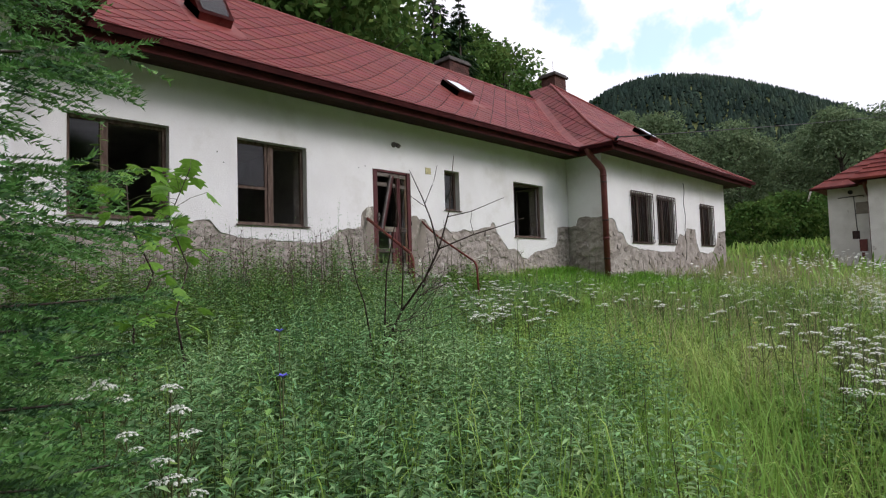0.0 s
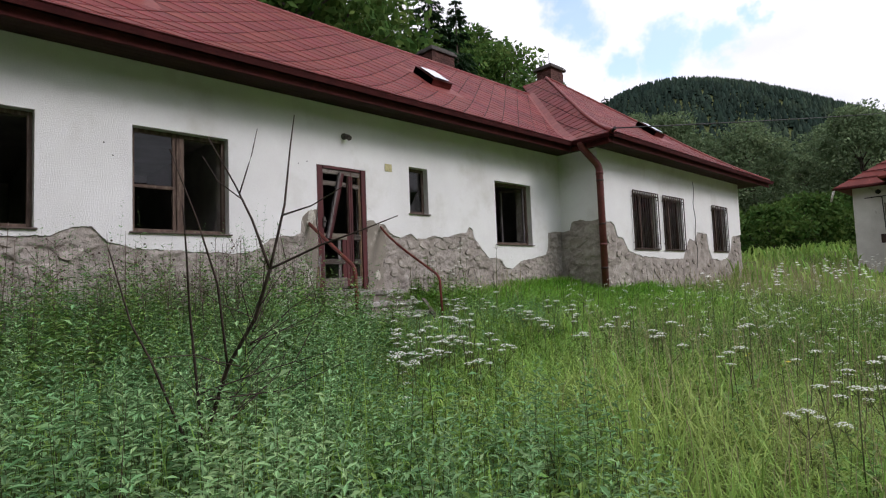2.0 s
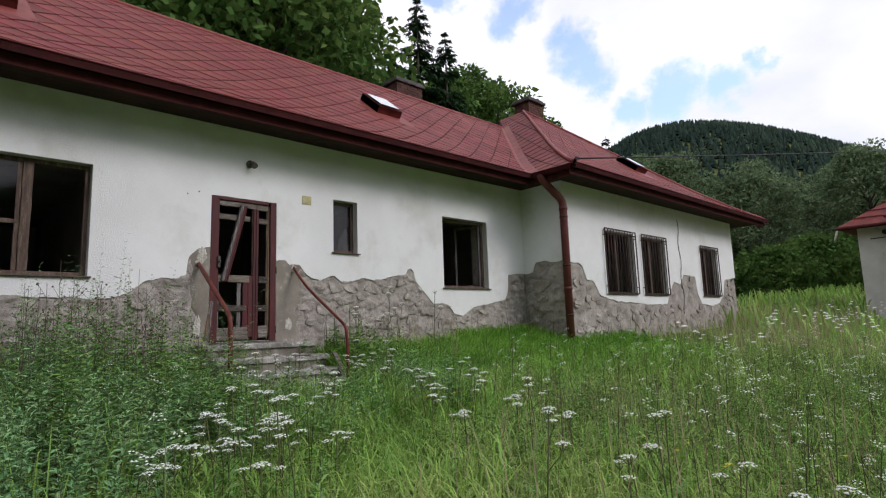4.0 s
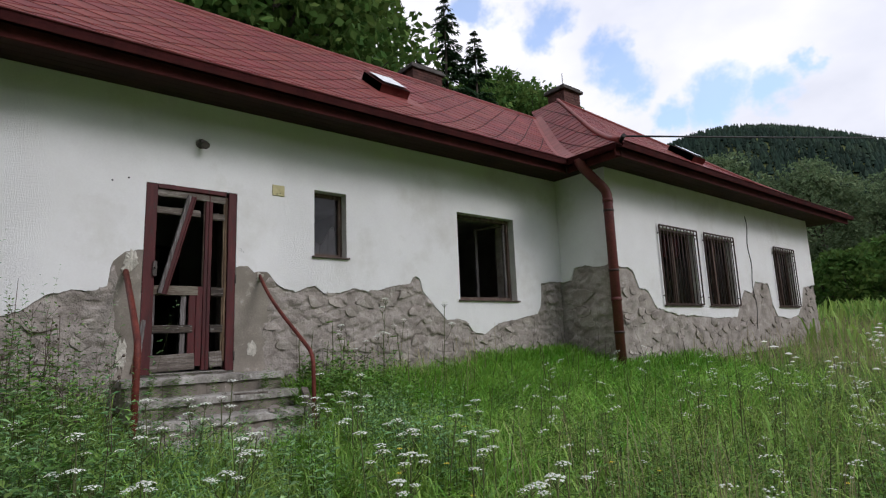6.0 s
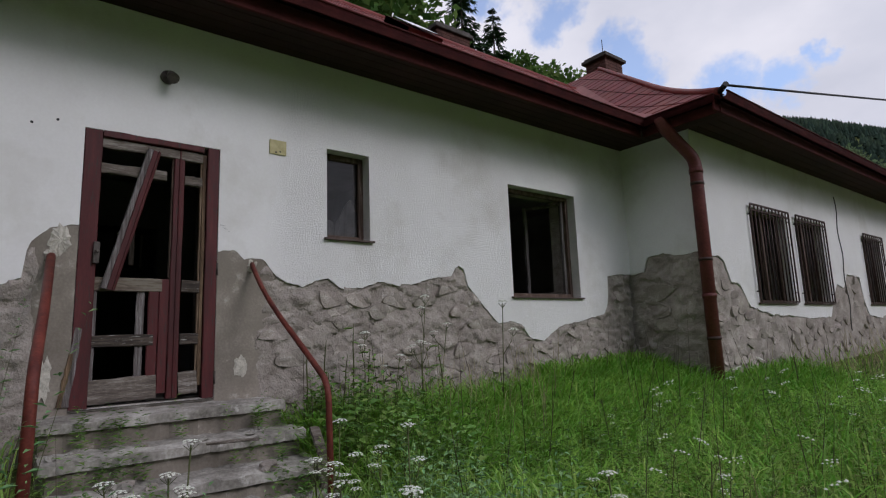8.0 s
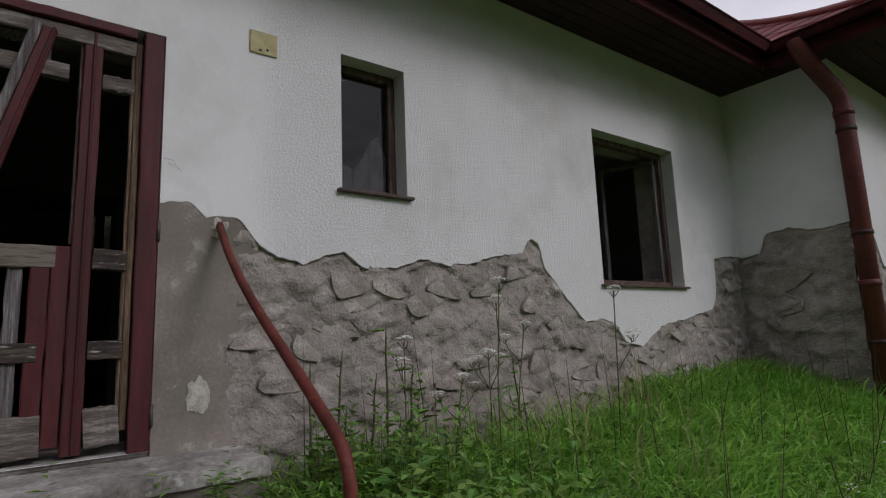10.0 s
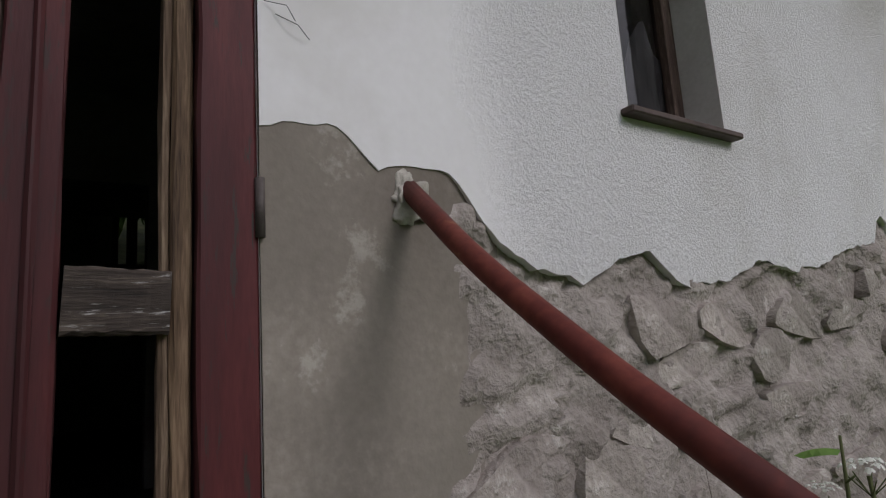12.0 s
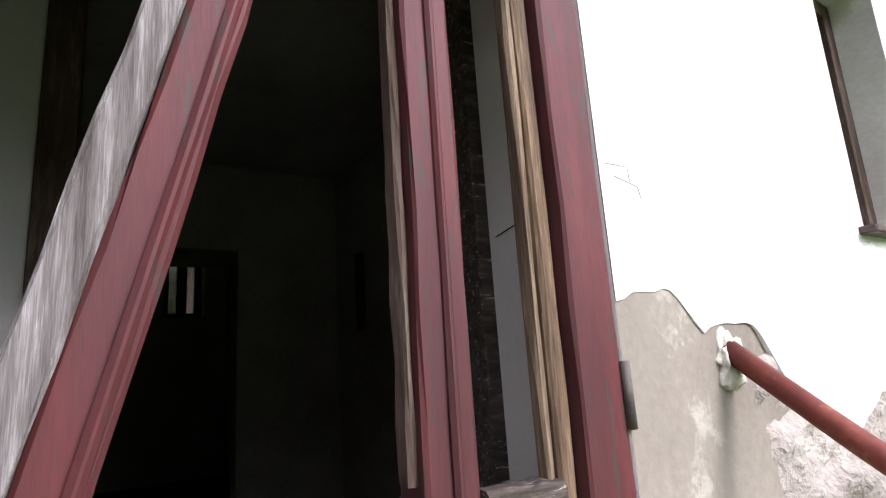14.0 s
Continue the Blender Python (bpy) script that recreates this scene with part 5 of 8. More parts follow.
leaf = part("diagonal_board", worn_board((XF + 0.035, 8.120, 2.80), (XF + 0.035, 8.390, 3.90), 0.038, 0.06, 26, 0.002, 16), M_GREYWOOD_V, door, "grey weathered board leaning across the opening")
part("diagonal_face", worn_board((XF + 0.028, 8.166, 2.79), (XF + 0.028, 8.438, 3.89), 0.058, 0.05, 27, 0.002, 12), M_RED, leaf, "faded red face of the leaning board")
part("diagonal_moulding", worn_board((XF + 0.058, 8.180, 2.79), (XF + 0.058, 8.452, 3.89), 0.014, 0.014, 28, 0.001, 12), M_RED, leaf)
lock = part("latch", one_box(XF + 0.04, XF + 0.062, 8.045, 8.085, 2.98, 3.14, 0.004), M_LAMP, door, "rusty latch plate")
part("latch_bolt", tube([(XF + 0.06, 8.065, 3.07), (XF + 0.10, 8.07, 3.07)], 0.012, 8), M_LAMP, lock)
for z in (2.93, 2.06):
    part("hinge", tube([(XF + 0.036, D1 - 0.001, z), (XF + 0.036, D1 - 0.001, z + 0.10)], 0.008, 8), M_LAMP, door)
part("threshold", one_box(XW - 0.30, XW - 0.02, D0, D1, FLOOR - 0.01, FLOOR + 0.02, 0.006), M_CONC, door)
# dark boxes added past the reveals, standing in for the unlit interior
for y0, y1 in ((D1 - 0.035, D1 + 0.002), (D0 - 0.002, D0 + 0.035)):
    part("inner_jamb", one_box(XW - 0.60, XW - 0.30, y0, y1, FLOOR, DZ1, 0.004), M_CHAR, door, "dark lining added for the dim interior past the reveal")
part("stray_wire", tube([(XW - 0.275, D1 - 0.006, 3.288), (XW - 0.22, D1 - 0.008, 3.296), (XW - 0.13, D1 - 0.012, 3.300)], 0.0016, 5), M_WIRE, door, "bit of dark wire on the reveal")
# splintered foot of the left jamb
part("splinter", worn_board((XF + 0.03, 7.93, 1.98), (XF + 0.02, 7.99, 2.52), 0.05, 0.03, 31, 0.006), M_GREYWOOD_V, door)
part("splinter", worn_board((XF + 0.04, 7.90, 1.98), (XF + 0.03, 7.955, 2.34), 0.03, 0.02, 32, 0.005), M_BARE, door)

# ---- steps ----
steps = thing("front_steps", (-8.2, 8.5, 1.2), "cracked weathered concrete front steps, overgrown with weeds", "steps")


def worn_slab(x0, x1, y0, y1, z0, z1, seed, amp=0.012, step=0.07):
    bm = bmesh.new()
    nx, ny = max(2, int((x1 - x0) / step)), max(2, int((y1 - y0) / step))
    top = [[bm.verts.new((x0 + (x1 - x0) * i / nx + (amp * noise.noise((j * 0.7, seed, i)) if i in (0, nx) else 0),
                          y0 + (y1 - y0) * j / ny + (amp * noise.noise((i, j, seed)) if j in (0, ny) else 0),
                          z1 + amp * 0.5 * noise.noise((i * 0.6, j * 0.5, seed + 3)) - (amp * abs(noise.noise((j * 0.9, seed, 4))) * 1.3 if i == nx else 0))) for j in range(ny + 1)] for i in range(nx + 1)]
    for i in range(nx):
        for j in range(ny):
            bm.faces.new((top[i][j], top[i + 1][j], top[i + 1][j + 1], top[i][j + 1]))
    rim = [top[i][0] for i in range(nx + 1)] + [top[nx][j] for j in range(1, ny + 1)] + [top[i][ny] for i in range(nx - 1, -1, -1)] + [top[0][j] for j in range(ny - 1, 0, -1)]
    low = [bm.verts.new((v.co.x, v.co.y, z0)) for v in rim]
    for k in range(len(rim)):
        bm.faces.new((low[k], low[(k + 1) % len(rim)], rim[(k + 1) % len(rim)], rim[k]))
    bmesh.ops.recalc_face_normals(bm, faces=bm.faces)
    return bm


SY0, SY1 = 7.74, 9.32
levels = [(-8.70, 1.925), (-8.36, 1.745), (-8.02, 1.575), (-7.68, 1.405), (-7.34, 1.235)]
for i, (xe, z) in enumerate(levels):
    back = -9.17 if i == 0 else levels[i - 1][0] - 0.06
    part("tread", worn_slab(back, xe + 0.025, SY0 + 0.03 * i, SY1 + 0.02 * (i > 0), z - 0.065, z, 3 + i, 0.026 + 0.012 * i, 0.05), M_CONC, steps)
    part("riser", worn_slab(back + 0.01, xe - 0.01, SY0 + 0.04 + 0.03 * i, SY1 - 0.02, z - 0.55, z - 0.067, 13 + i, 0.026, 0.06), M_CEMENT, steps)
for i, (a, b) in enumerate((((-8.25, 9.36, 1.76), (-7.62, 9.26, 1.30)), ((-8.02, 9.30, 1.58), (-7.52, 9.18, 1.26)))):
    t = thing("loose_plank", a, "grey weathered loose plank lying down the side of the steps", "plank", "planks by the steps")
    part("board", worn_board(a, b, 0.07, 0.022, 40 + i, 0.003, 6, up=(0.5, 0, 1)), M_GREYWOOD, t)
t = thing("loose_plank", (-8.2, 8.75, 1.77), "short splinter of grey wood lying on a step", "plank", "planks by the steps")
part("board", worn_board((-8.22, 8.62, 1.757), (-8.12, 8.92, 1.757), 0.035, 0.018, 44, 0.003, 5, up=(0, 0, 1)), M_GREYWOOD, t)


def chunk(x, y, z, r, seed, label, material, group):
    t = thing("rubble_chunk", (x, y, z), label, "rubble", group)
    bm = bmesh.new()
    bmesh.ops.create_icosphere(bm, subdivisions=2, radius=r, matrix=Matrix.Translation((x, y, z + r * 0.30)))
    for v in bm.verts:
        d = v.co - Vector((x, y, z + r * 0.30))
        k = 1 + 0.7 * noise.cell(d / r * 1.1 + Vector((seed, seed * 2, 0))) * 0.5 + 0.3 * noise.noise(d / r * 1.6 + Vector((seed, 0, 0)))
        v.co = Vector((x, y, max(z - 0.004, z + r * 0.30 + d.z * k * 0.62))) + Vector((d.x * k, d.y * k, 0))
    part("lump", bm, material, t)


rnd = random.Random(77)
for i in range(64):
    lv = rnd.choice((1, 2, 3, 3, 4, 4))
    x = levels[lv][0] - rnd.uniform(0.03, 0.27)
    side = rnd.random()
    y = rnd.uniform(7.82, 8.2) if side < 0.45 else rnd.uniform(8.95, 9.28) if side < 0.8 else rnd.uniform(8.2, 8.95)
    chunk(x, y, levels[lv][1], rnd.uniform(0.018, 0.068) * (1 if lv > 1 else 0.6), i, "broken lump of pale concrete lying on the steps", M_CONC if i % 3 else M_STONE, "rubble on the steps")
for i in range(16):
    x, y = rnd.uniform(-7.25, -6.75), rnd.uniform(7.75, 9.45)
    chunk(x, y, gz(x, y), rnd.uniform(0.04, 0.10), 50 + i, "broken stone lying at the foot of the steps", M_STONE, "rubble on the steps")


def handrail(points, name_label, y_wall, z_wall, radius=0.0198):
    h = thing("handrail", points[-1], name_label, "handrail", "handrails of the steps")
    pts = rounded(points, 0.11, 6)
    bm = tube(pts, radius, 12)
    part("rail", bm, M_RUST, h)
    thing_patch(h, y_wall, z_wall)
    return h


def thing_patch(parent, y, z):
    """A lump of crumbled mortar with an uneven outline."""
    bm = bmesh.new()
    m = Matrix.LocRotScale((XW - 0.002, y, z), None, (0.014, 0.038, 0.056))
    bmesh.ops.create_icosphere(bm, subdivisions=4, radius=1.0, matrix=m)
    for v in bm.verts:
        d = v.co - Vector((XW, y, z))
        k = 1 + 0.55 * noise.noise((v.co.y * 34, v.co.z * 34, 2.0)) + 0.3 * noise.noise((v.co.y * 90, v.co.z * 90, 4.0))
        v.co = Vector((XW - 0.002 + d.x * k * 1.1 + 0.006 * noise.noise(v.co * 110), y + d.y * k, z + d.z * k))
    for f in bm.faces:
        f.smooth = True
    return part("mortar_plug", bm, M_CHALK, parent, "crumbled pale mortar round the pipe end")


handrail([(-9.16, 9.206, 3.050), (-8.92, 9.188, 2.862), (-8.66, 9.176, 2.692), (-8.40, 9.17, 2.54), (-7.98, 9.17, 2.305), (-7.63, 9.165, 2.11), (-7.56, 9.16, 1.0)], "bent rust-red painted pipe handrail fixed into the wall", 9.205, 3.02)
handrail([(-9.16, 7.80, 3.03), (-8.40, 7.75, 2.60), (-7.78, 7.70, 2.26), (-7.68, 7.68, 1.1)], "leaning rust-red painted pipe handrail beside the door", 7.80, 3.04, 0.028)

# ---- wall fixtures ----
lamp = thing("wall_lamp", (XW, 8.49, 4.53), "small grimy wall lamp above the door", "lamp")
part("backplate", tube([(XW, 8.49, 4.53), (XW + 0.025, 8.49, 4.53)], 0.055, 14), M_LAMP, lamp)
part("arm", tube([(XW + 0.02, 8.49, 4.53), (XW + 0.07, 8.49, 4.535), (XW + 0.10, 8.50, 4.52)], 0.014, 8), M_LAMP, lamp)
part("socket", tube([(XW + 0.07, 8.495, 4.545), (XW + 0.12, 8.50, 4.50), (XW + 0.15, 8.505, 4.47)], 0.03, 12, radii=[0.022, 0.04, 0.046]), M_LAMP, lamp)
plate = thing("junction_cover", (XW, 9.42, 4.105), "square yellowed cover plate on the wall", "cover plate")
part("plate", one_box(XW + 0.001, XW + 0.012, 9.342, 9.498, 4.04, 4.175, 0.003), M_PLATE, plate)
for y, z in ((9.40, 4.06), (9.44, 4.07)):
    part("hole", tube([(XW + 0.0122, y, z), (XW + 0.0135, y, z)], 0.008, 8), M_WIRE, plate)
for i, (y, z) in enumerate(((7.78, 4.02), (7.63, 3.97), (5.05, 3.75), (4.95, 3.9))):
    h = thing("wall_plug", (XW, y, z), "dark screw hole in the plaster", "hole")
    part("plug", tube([(XW - 0.004, y, z), (XW + 0.003, y, z)], 0.010, 8), M_WIRE, h)
cw = thing("loose_wire", (XW, 8.97, 3.34), "frayed bits of wire sticking from the plaster", "wire")
for a, b, c in (((8.93, 3.35), (8.965, 3.342), (8.985, 3.325)), ((8.95, 3.33), (8.985, 3.31), (9.01, 3.295))):
    part("strand", tube([(XW + 0.004, *a), (XW + 0.02, *b), (XW + 0.006, *c)], 0.0008, 5), M_WIRE, cw)
gw = thing("hanging_cable", (WX + 0.01, 20.2, 4.4), "thin dark cable hanging down the wing wall", "cable")
part("cable", tube([(WX + 0.01, 20.05 + 0.05 * math.sin(i * 1.1), 4.75 - i * 0.16) for i in range(17)], 0.008, 5), M_WIRE, gw)

# ---- downpipe ----
dp = thing("downpipe", (-7.95, 14.6, 1.5), "brown-red metal downpipe at the corner of the wing", "downpipe")
part("pipe", tube(rounded([(-8.10, EYR - 0.07, ZG - 0.06), (-8.09, EYR - 0.05, ZG - 0.17), (-7.95, 14.62, 4.55), (-7.95, 14.62, 1.35)], 0.11), 0.080, 14), M_PIPE, dp)
for z in (4.2, 3.2, 2.2):
    part("bracket", tube([(-7.95, 14.62, z), (-7.95, 14.62, z + 0.04)], 0.087, 14), M_IRON, dp)
for a, b in ((4.36, 4.42), (2.72, 2.78)):
    part("collar", tube([(-7.95, 14.62, a), (-7.95, 14.62, b)], 0.089, 14), M_PIPE, dp)

# ---- shed in the meadow ----
shed = thing("shed", (-4.5, 31, 2.3), "small plastered outbuilding with a red hipped roof", "outbuilding")
SX0, SX1, SYA, SYB = -5.98, 3.0, 30.5, 37.0
PX = -4.40
zs = 1.6
bm = bmesh.new()
for a, b, c, d in cells(SX0, PX, zs, 5.25, [(-5.15, -4.95, 3.05, 3.3)]):
    box(bm, a, b, SYA, SYA + 0.35, c, d)
part("wall", bm, M_RENDER2, shed)
part("wall", one_box(SX0, SX0 + 0.35, SYA + 0.35, SYB, zs, 5.25), M_RENDER2, shed)
part("wall", one_box(PX, SX1, 29.3, 29.65, zs, 5.25), M_RENDER2, shed)
part("wall", one_box(PX, PX + 0.35, 29.65, SYA + 0.35, zs, 5.25), M_RENDER2, shed)
part("wall", one_box(SX1 - 0.35, SX1, 29.65, SYB, zs, 5.25), M_RENDER2, shed)
part("wall", one_box(SX0 + 0.35, SX1 - 0.35, SYB - 0.35, SYB, zs, 5.25), M_RENDER2, shed)


def hip_roof(x0, x1, y0, y1, z, rise, parent, name):
    bm = bmesh.new()
    h = min(x1 - x0, y1 - y0) / 2
    if x1 - x0 > y1 - y0:
        r0, r1 = (x0 + h, (y0 + y1) / 2, z + rise), (x1 - h, (y0 + y1) / 2, z + rise)
        fs = (((x0, y0, z), (x1, y0, z), r1, r0), ((x1, y1, z), (x0, y1, z), r0, r1), ((x0, y1, z), (x0, y0, z), r0), ((x1, y0, z), (x1, y1, z), r1))
    else:
        r0, r1 = ((x0 + x1) / 2, y0 + h, z + rise), ((x0 + x1) / 2, y1 - h, z + rise)
        fs = (((x0, y0, z), (x1, y0, z), r0), ((x1, y0, z), (x1, y1, z), r1, r0), ((x1, y1, z), (x0, y1, z), r1), ((x0, y1, z), (x0, y0, z), r0, r1))
    for f in fs:
        bm.faces.new([bm.verts.new(p) for p in f])
    bmesh.ops.remove_doubles(bm, verts=bm.verts, dist=0.001)
    bmesh.ops.recalc_face_normals(bm, faces=bm.faces)
    bmesh.ops.solidify(bm, geom=bm.faces[:], thickness=0.08)
    r = part(name, bm, M_ROOF, parent)
    for f in fs[:3]:
        for k in range(1, 9):
            t = k / 9
            a = Vector(f[0]).lerp(Vector(f[-1]), t)
            b = Vector(f[1]).lerp(Vector(f[2 if len(f) == 4 else -1]), t)
            part("tile_course", tube([a + Vector((0, 0, 0.03)), b + Vector((0, 0, 0.03))], 0.02, 5), M_ROOF, r)
    return r


hip_roof(SX0 - 0.5, SX1 + 0.5, SYA - 0.5, SYB + 0.5, 5.25, 2.6, shed, "roof")
hip_roof(PX - 0.5, 0.5, 28.7, 32.5, 5.32, 1.7, shed, "porch_roof")
part("downpipe", tube(rounded([(PX - 0.1, 29.2, 5.2), (PX - 0.1, 29.6, 4.9), (PX - 0.1, 30.35, 4.7), (PX - 0.1, 30.35, 2.0)], 0.1), 0.06, 10), M_PIPE, shed)
part("hatch", one_box(-5.18, -4.92, SYA - 0.02, SYA + 0.05, 2.95, 3.3, 0.005), M_IRON, shed, "small dark hatch")
part("conduit", tube([(-5.6, SYA - 0.02, 4.75), (-4.7, SYA - 0.02, 4.78), (-4.7, SYA - 0.02, 4.70)], 0.018, 6), M_WIRE, shed)
part("conduit", tube([(-5.05, SYA - 0.02, 4.75), (-5.0, SYA - 0.02, 3.3)], 0.015, 6), M_WIRE, shed)
part("insulator", tube([(-5.15, SYA - 0.03, 4.95), (-5.15, SYA - 0.10, 4.95)], 0.09, 10), M_WIRE, shed)
bm = one_box(-5.0, -4.55, SYA - 0.012, SYA + 0.0, 4.0, 4.5)
part("bare_patch", bm, M_CEMENT, shed)
part("gutter", tube([(SX0 - 0.55, SYA - 0.5, 5.18), (PX - 0.4, SYA - 0.5, 5.18)], 0.06, 8), M_GUTTER, shed)
part("gutter_spout", tube([(SX0 - 0.5, SYA - 0.5, 5.15), (SX0 - 0.62, SYA - 0.55, 4.7)], 0.04, 8), M_CHALK, shed)
tb = thing("standpipe_box", (-4.75, 29.9, 2.35), "dark red box on a post by the outbuilding", "box")
part("box", one_box(-4.85, -4.6, 29.75, 29.95, 2.4, 2.9, 0.01), M_PIPE, tb)
part("post", one_box(-4.8, -4.7, 29.8, 29.9, 1.9, 2.36), M_PIPE, tb)

# overhead cable
cab = thing("overhead_cable", (EWX + 0.10, EYR - 0.05, 5.20), "thin dark overhead cable from the roof across the valley", "cable")
a, b = Vector((EWX + 0.10, EYR - 0.05, 5.20)), Vector((-3.4, 70.0, 16.0))
part("anchor", tube([a + Vector((-0.10, 0.08, -0.03)), a + Vector((0.03, -0.02, 0.0))], 0.035, 8), M_WIRE, cab, "black cable anchor at the roof corner")
part("cable", tube([a.lerp(b, i / 24) - Vector((0, 0, 0.8 * (i / 24) * (1 - i / 24))) for i in range(25)], 0.016, 5), M_WIRE, cab)


# ---- plants ----
RNG = np.random.default_rng(7)
CAM_WALK = [(-0.7, 1.3), (-1.25, 3.0), (-1.2, 4.2), (-2.4, 6.5), (-4.4, 7.6), (-6.7, 8.6), (-8.3, 8.6)]


def walk_distance(x, y):
    d = np.full(np.shape(x), 1e9)
    for (ax, ay), (bx, by) in zip(CAM_WALK, CAM_WALK[1:]):
        t = np.clip(((x - ax) * (bx - ax) + (y - ay) * (by - ay)) / ((bx - ax) ** 2 + (by - ay) ** 2), 0, 1)
        d = np.minimum(d, np.hypot(x - ax - t * (bx - ax), y - ay - t * (by - ay)))
    return d


def free_ground(x, y):
    """True where plants may stand: not under the houses or on the steps."""
    ok = ~((x < XW + 0.04) & (x > XBACK) & (y > YL - 1) & (y < YR + 1))
    ok &= ~((x < WX + 0.04) & (x > XBACK) & (y > YR - 0.02) & (y < YEND))
    ok &= ~((x < WX + 0.04) & (x > XBACK) & (y > YBEG) & (y < YL))
    ok &= ~((x < -7.3) & (y > 7.66) & (y < 9.36))
    ok &= ~((x > SX0 - 0.05) & (x < SX1) & (y > 29.2) & (y < SYB))
    return ok


def field(n, x0, x1, y0, y1, keep):
    x, y = RNG.uniform(x0, x1, n), RNG.uniform(y0, y1, n)
    k = free_ground(x, y) & (RNG.random(n) < keep(x, y))
    return x[k], y[k]


def patch(x, y, s, seed):
    return 0.5 + 0.5 * np.sin(x * s + 1.7 * seed + 1.3 * np.sin(y * s * 0.8 + seed)) * np.sin(y * s * 1.1 - seed + 1.1 * np.sin(x * s * 0.7))


def blades(name, x, y, length, width, lean, material, label):
    """Curved grass blades in one mesh."""
    n = len(x)
    z = ground_z(x, y)
    a = RNG.uniform(0, math.tau, n)
    dx, dy = np.cos(a), np.sin(a)
    sx, sy = -dy, dx
    le = length * RNG.uniform(0.55, 1.15, n)
    ln = lean * RNG.uniform(0.3, 1.3, n) * le
    w = width * RNG.uniform(0.7, 1.3, n)
    dr = RNG.uniform(0.0, 0.30, n)
    v = np.empty((n, 7, 3), np.float32)
    for i, (h, o, ww, s) in enumerate(((0, 0, 0.8, 1), (0, 0, 0.8, -1), (0.45, 0.16, 1, 1), (0.45, 0.16, 1, -1), (0.82, 0.52, 0.7, 1), (0.82, 0.52, 0.7, -1), (1.0, 1.0, 0, 0))):
        v[:, i, 0] = x + dx * ln * o + sx * s * ww * w
        v[:, i, 1] = y + dy * ln * o + sy * s * ww * w
        v[:, i, 2] = z - 0.02 + (h - dr * o ** 2) * le
    f = np.array([(0, 1, 3), (0, 3, 2), (2, 3, 5), (2, 5, 4), (4, 5, 6)], np.int32)
    f = (f[None] + 7 * np.arange(n)[:, None, None]).reshape(-1, 3)
    ob = new(name, array_mesh(name, v.reshape(-1, 3), f, material))
    return tagged(ob, label, "grass", kind="stuff")


def near_factor(x, y, a, b):
    d = walk_distance(x, y)
    return np.clip(1 - (d - a) / (b - a), 0, 1)


def in_weeds(x, y):
    """How much a place belongs to the tall weed bed before the wall."""
    e = 7.2 - y + 0.45 * (x + 6.5) * -1 * 0.25
    return smooth((e + 0.8 * np.sin(x * 1.7 + y)) / 1.5) * smooth((-1.2 - x + 0.2 * y + 0.5 * np.sin(y * 1.3)) / 1.4)


gx_, gy_ = field(150000, -9.2, 4.5, -3, 14, lambda x, y: 0.16 + 0.84 * near_factor(x, y, 1.0, 4.5) * (1 - 0.55 * in_weeds(x, y)))
blades("meadow_grass", gx_, gy_, 0.35, 0.0048, 1.05, M_GRASS, "tall unmown meadow grass")
gx_, gy_ = field(90000, -9, 14, 3, 34, lambda x, y: 0.5 * (1 - in_weeds(x, y)) * np.clip(1.2 - np.hypot(x, y - 2) / 34, 0.12, 1))
blades("meadow_grass", gx_, gy_, 0.42, 0.007, 0.75, M_GRASS, "tall unmown meadow grass")
gx_, gy_ = field(120000, -9.1, -2.6, 8.6, 17, lambda x, y: smooth((x + y * 0.10 + 7.6) * -0.26 + 1.0) * 0.85 * ((x > -8.72) | (y > 12.5)))
blades("lush_grass", gx_, gy_, 0.34, 0.0078, 1.15, M_LUSH, "lush bright green grass along the wall")
gx_, gy_ = field(60000, -60, 40, 22, 90, lambda x, y: 0.8 * np.clip(1.3 - y / 90, 0.2, 1))
blades("far_grass", gx_, gy_, 0.75, 0.035, 0.5, M_GRASS, "tall grass in the distant meadow")
gx_, gy_ = field(42000, -9, 10, 2, 30, lambda x, y: 0.55 * (patch(x, y, 0.5, 2) > 0.55) * (1 - in_weeds(x, y)) + 0.5 * ((x > -8) & (x < -5) & (y > 19)))
blades("dry_grass", gx_, gy_, 0.72, 0.0028, 0.35, M_DRY, "dry seed-bearing grass stalks")


def leaf_cloud(p, d, n_, ln, wd, fold=0.0):
    """Pointed leaves: p base, d unit direction, n_ unit side, lengths and widths. Two triangles each."""
    n = len(p)
    v = np.empty((n, 4, 3), np.float32)
    v[:, 0] = p
    v[:, 1] = p + d * (ln * 0.45)[:, None] + n_ * (wd * 0.5)[:, None]
    v[:, 2] = p + d * ln[:, None]
    v[:, 2, 2] -= fold * ln
    v[:, 3] = p + d * (ln * 0.45)[:, None] - n_ * (wd * 0.5)[:, None]
    f = np.array([(0, 1, 2), (0, 2, 3)], np.int32)
    return v.reshape(-1, 3), (f[None] + 4 * np.arange(n)[:, None, None]).reshape(-1, 3)


def unit(v):
    return v / (np.linalg.norm(v, axis=-1, keepdims=True) + 1e-9)


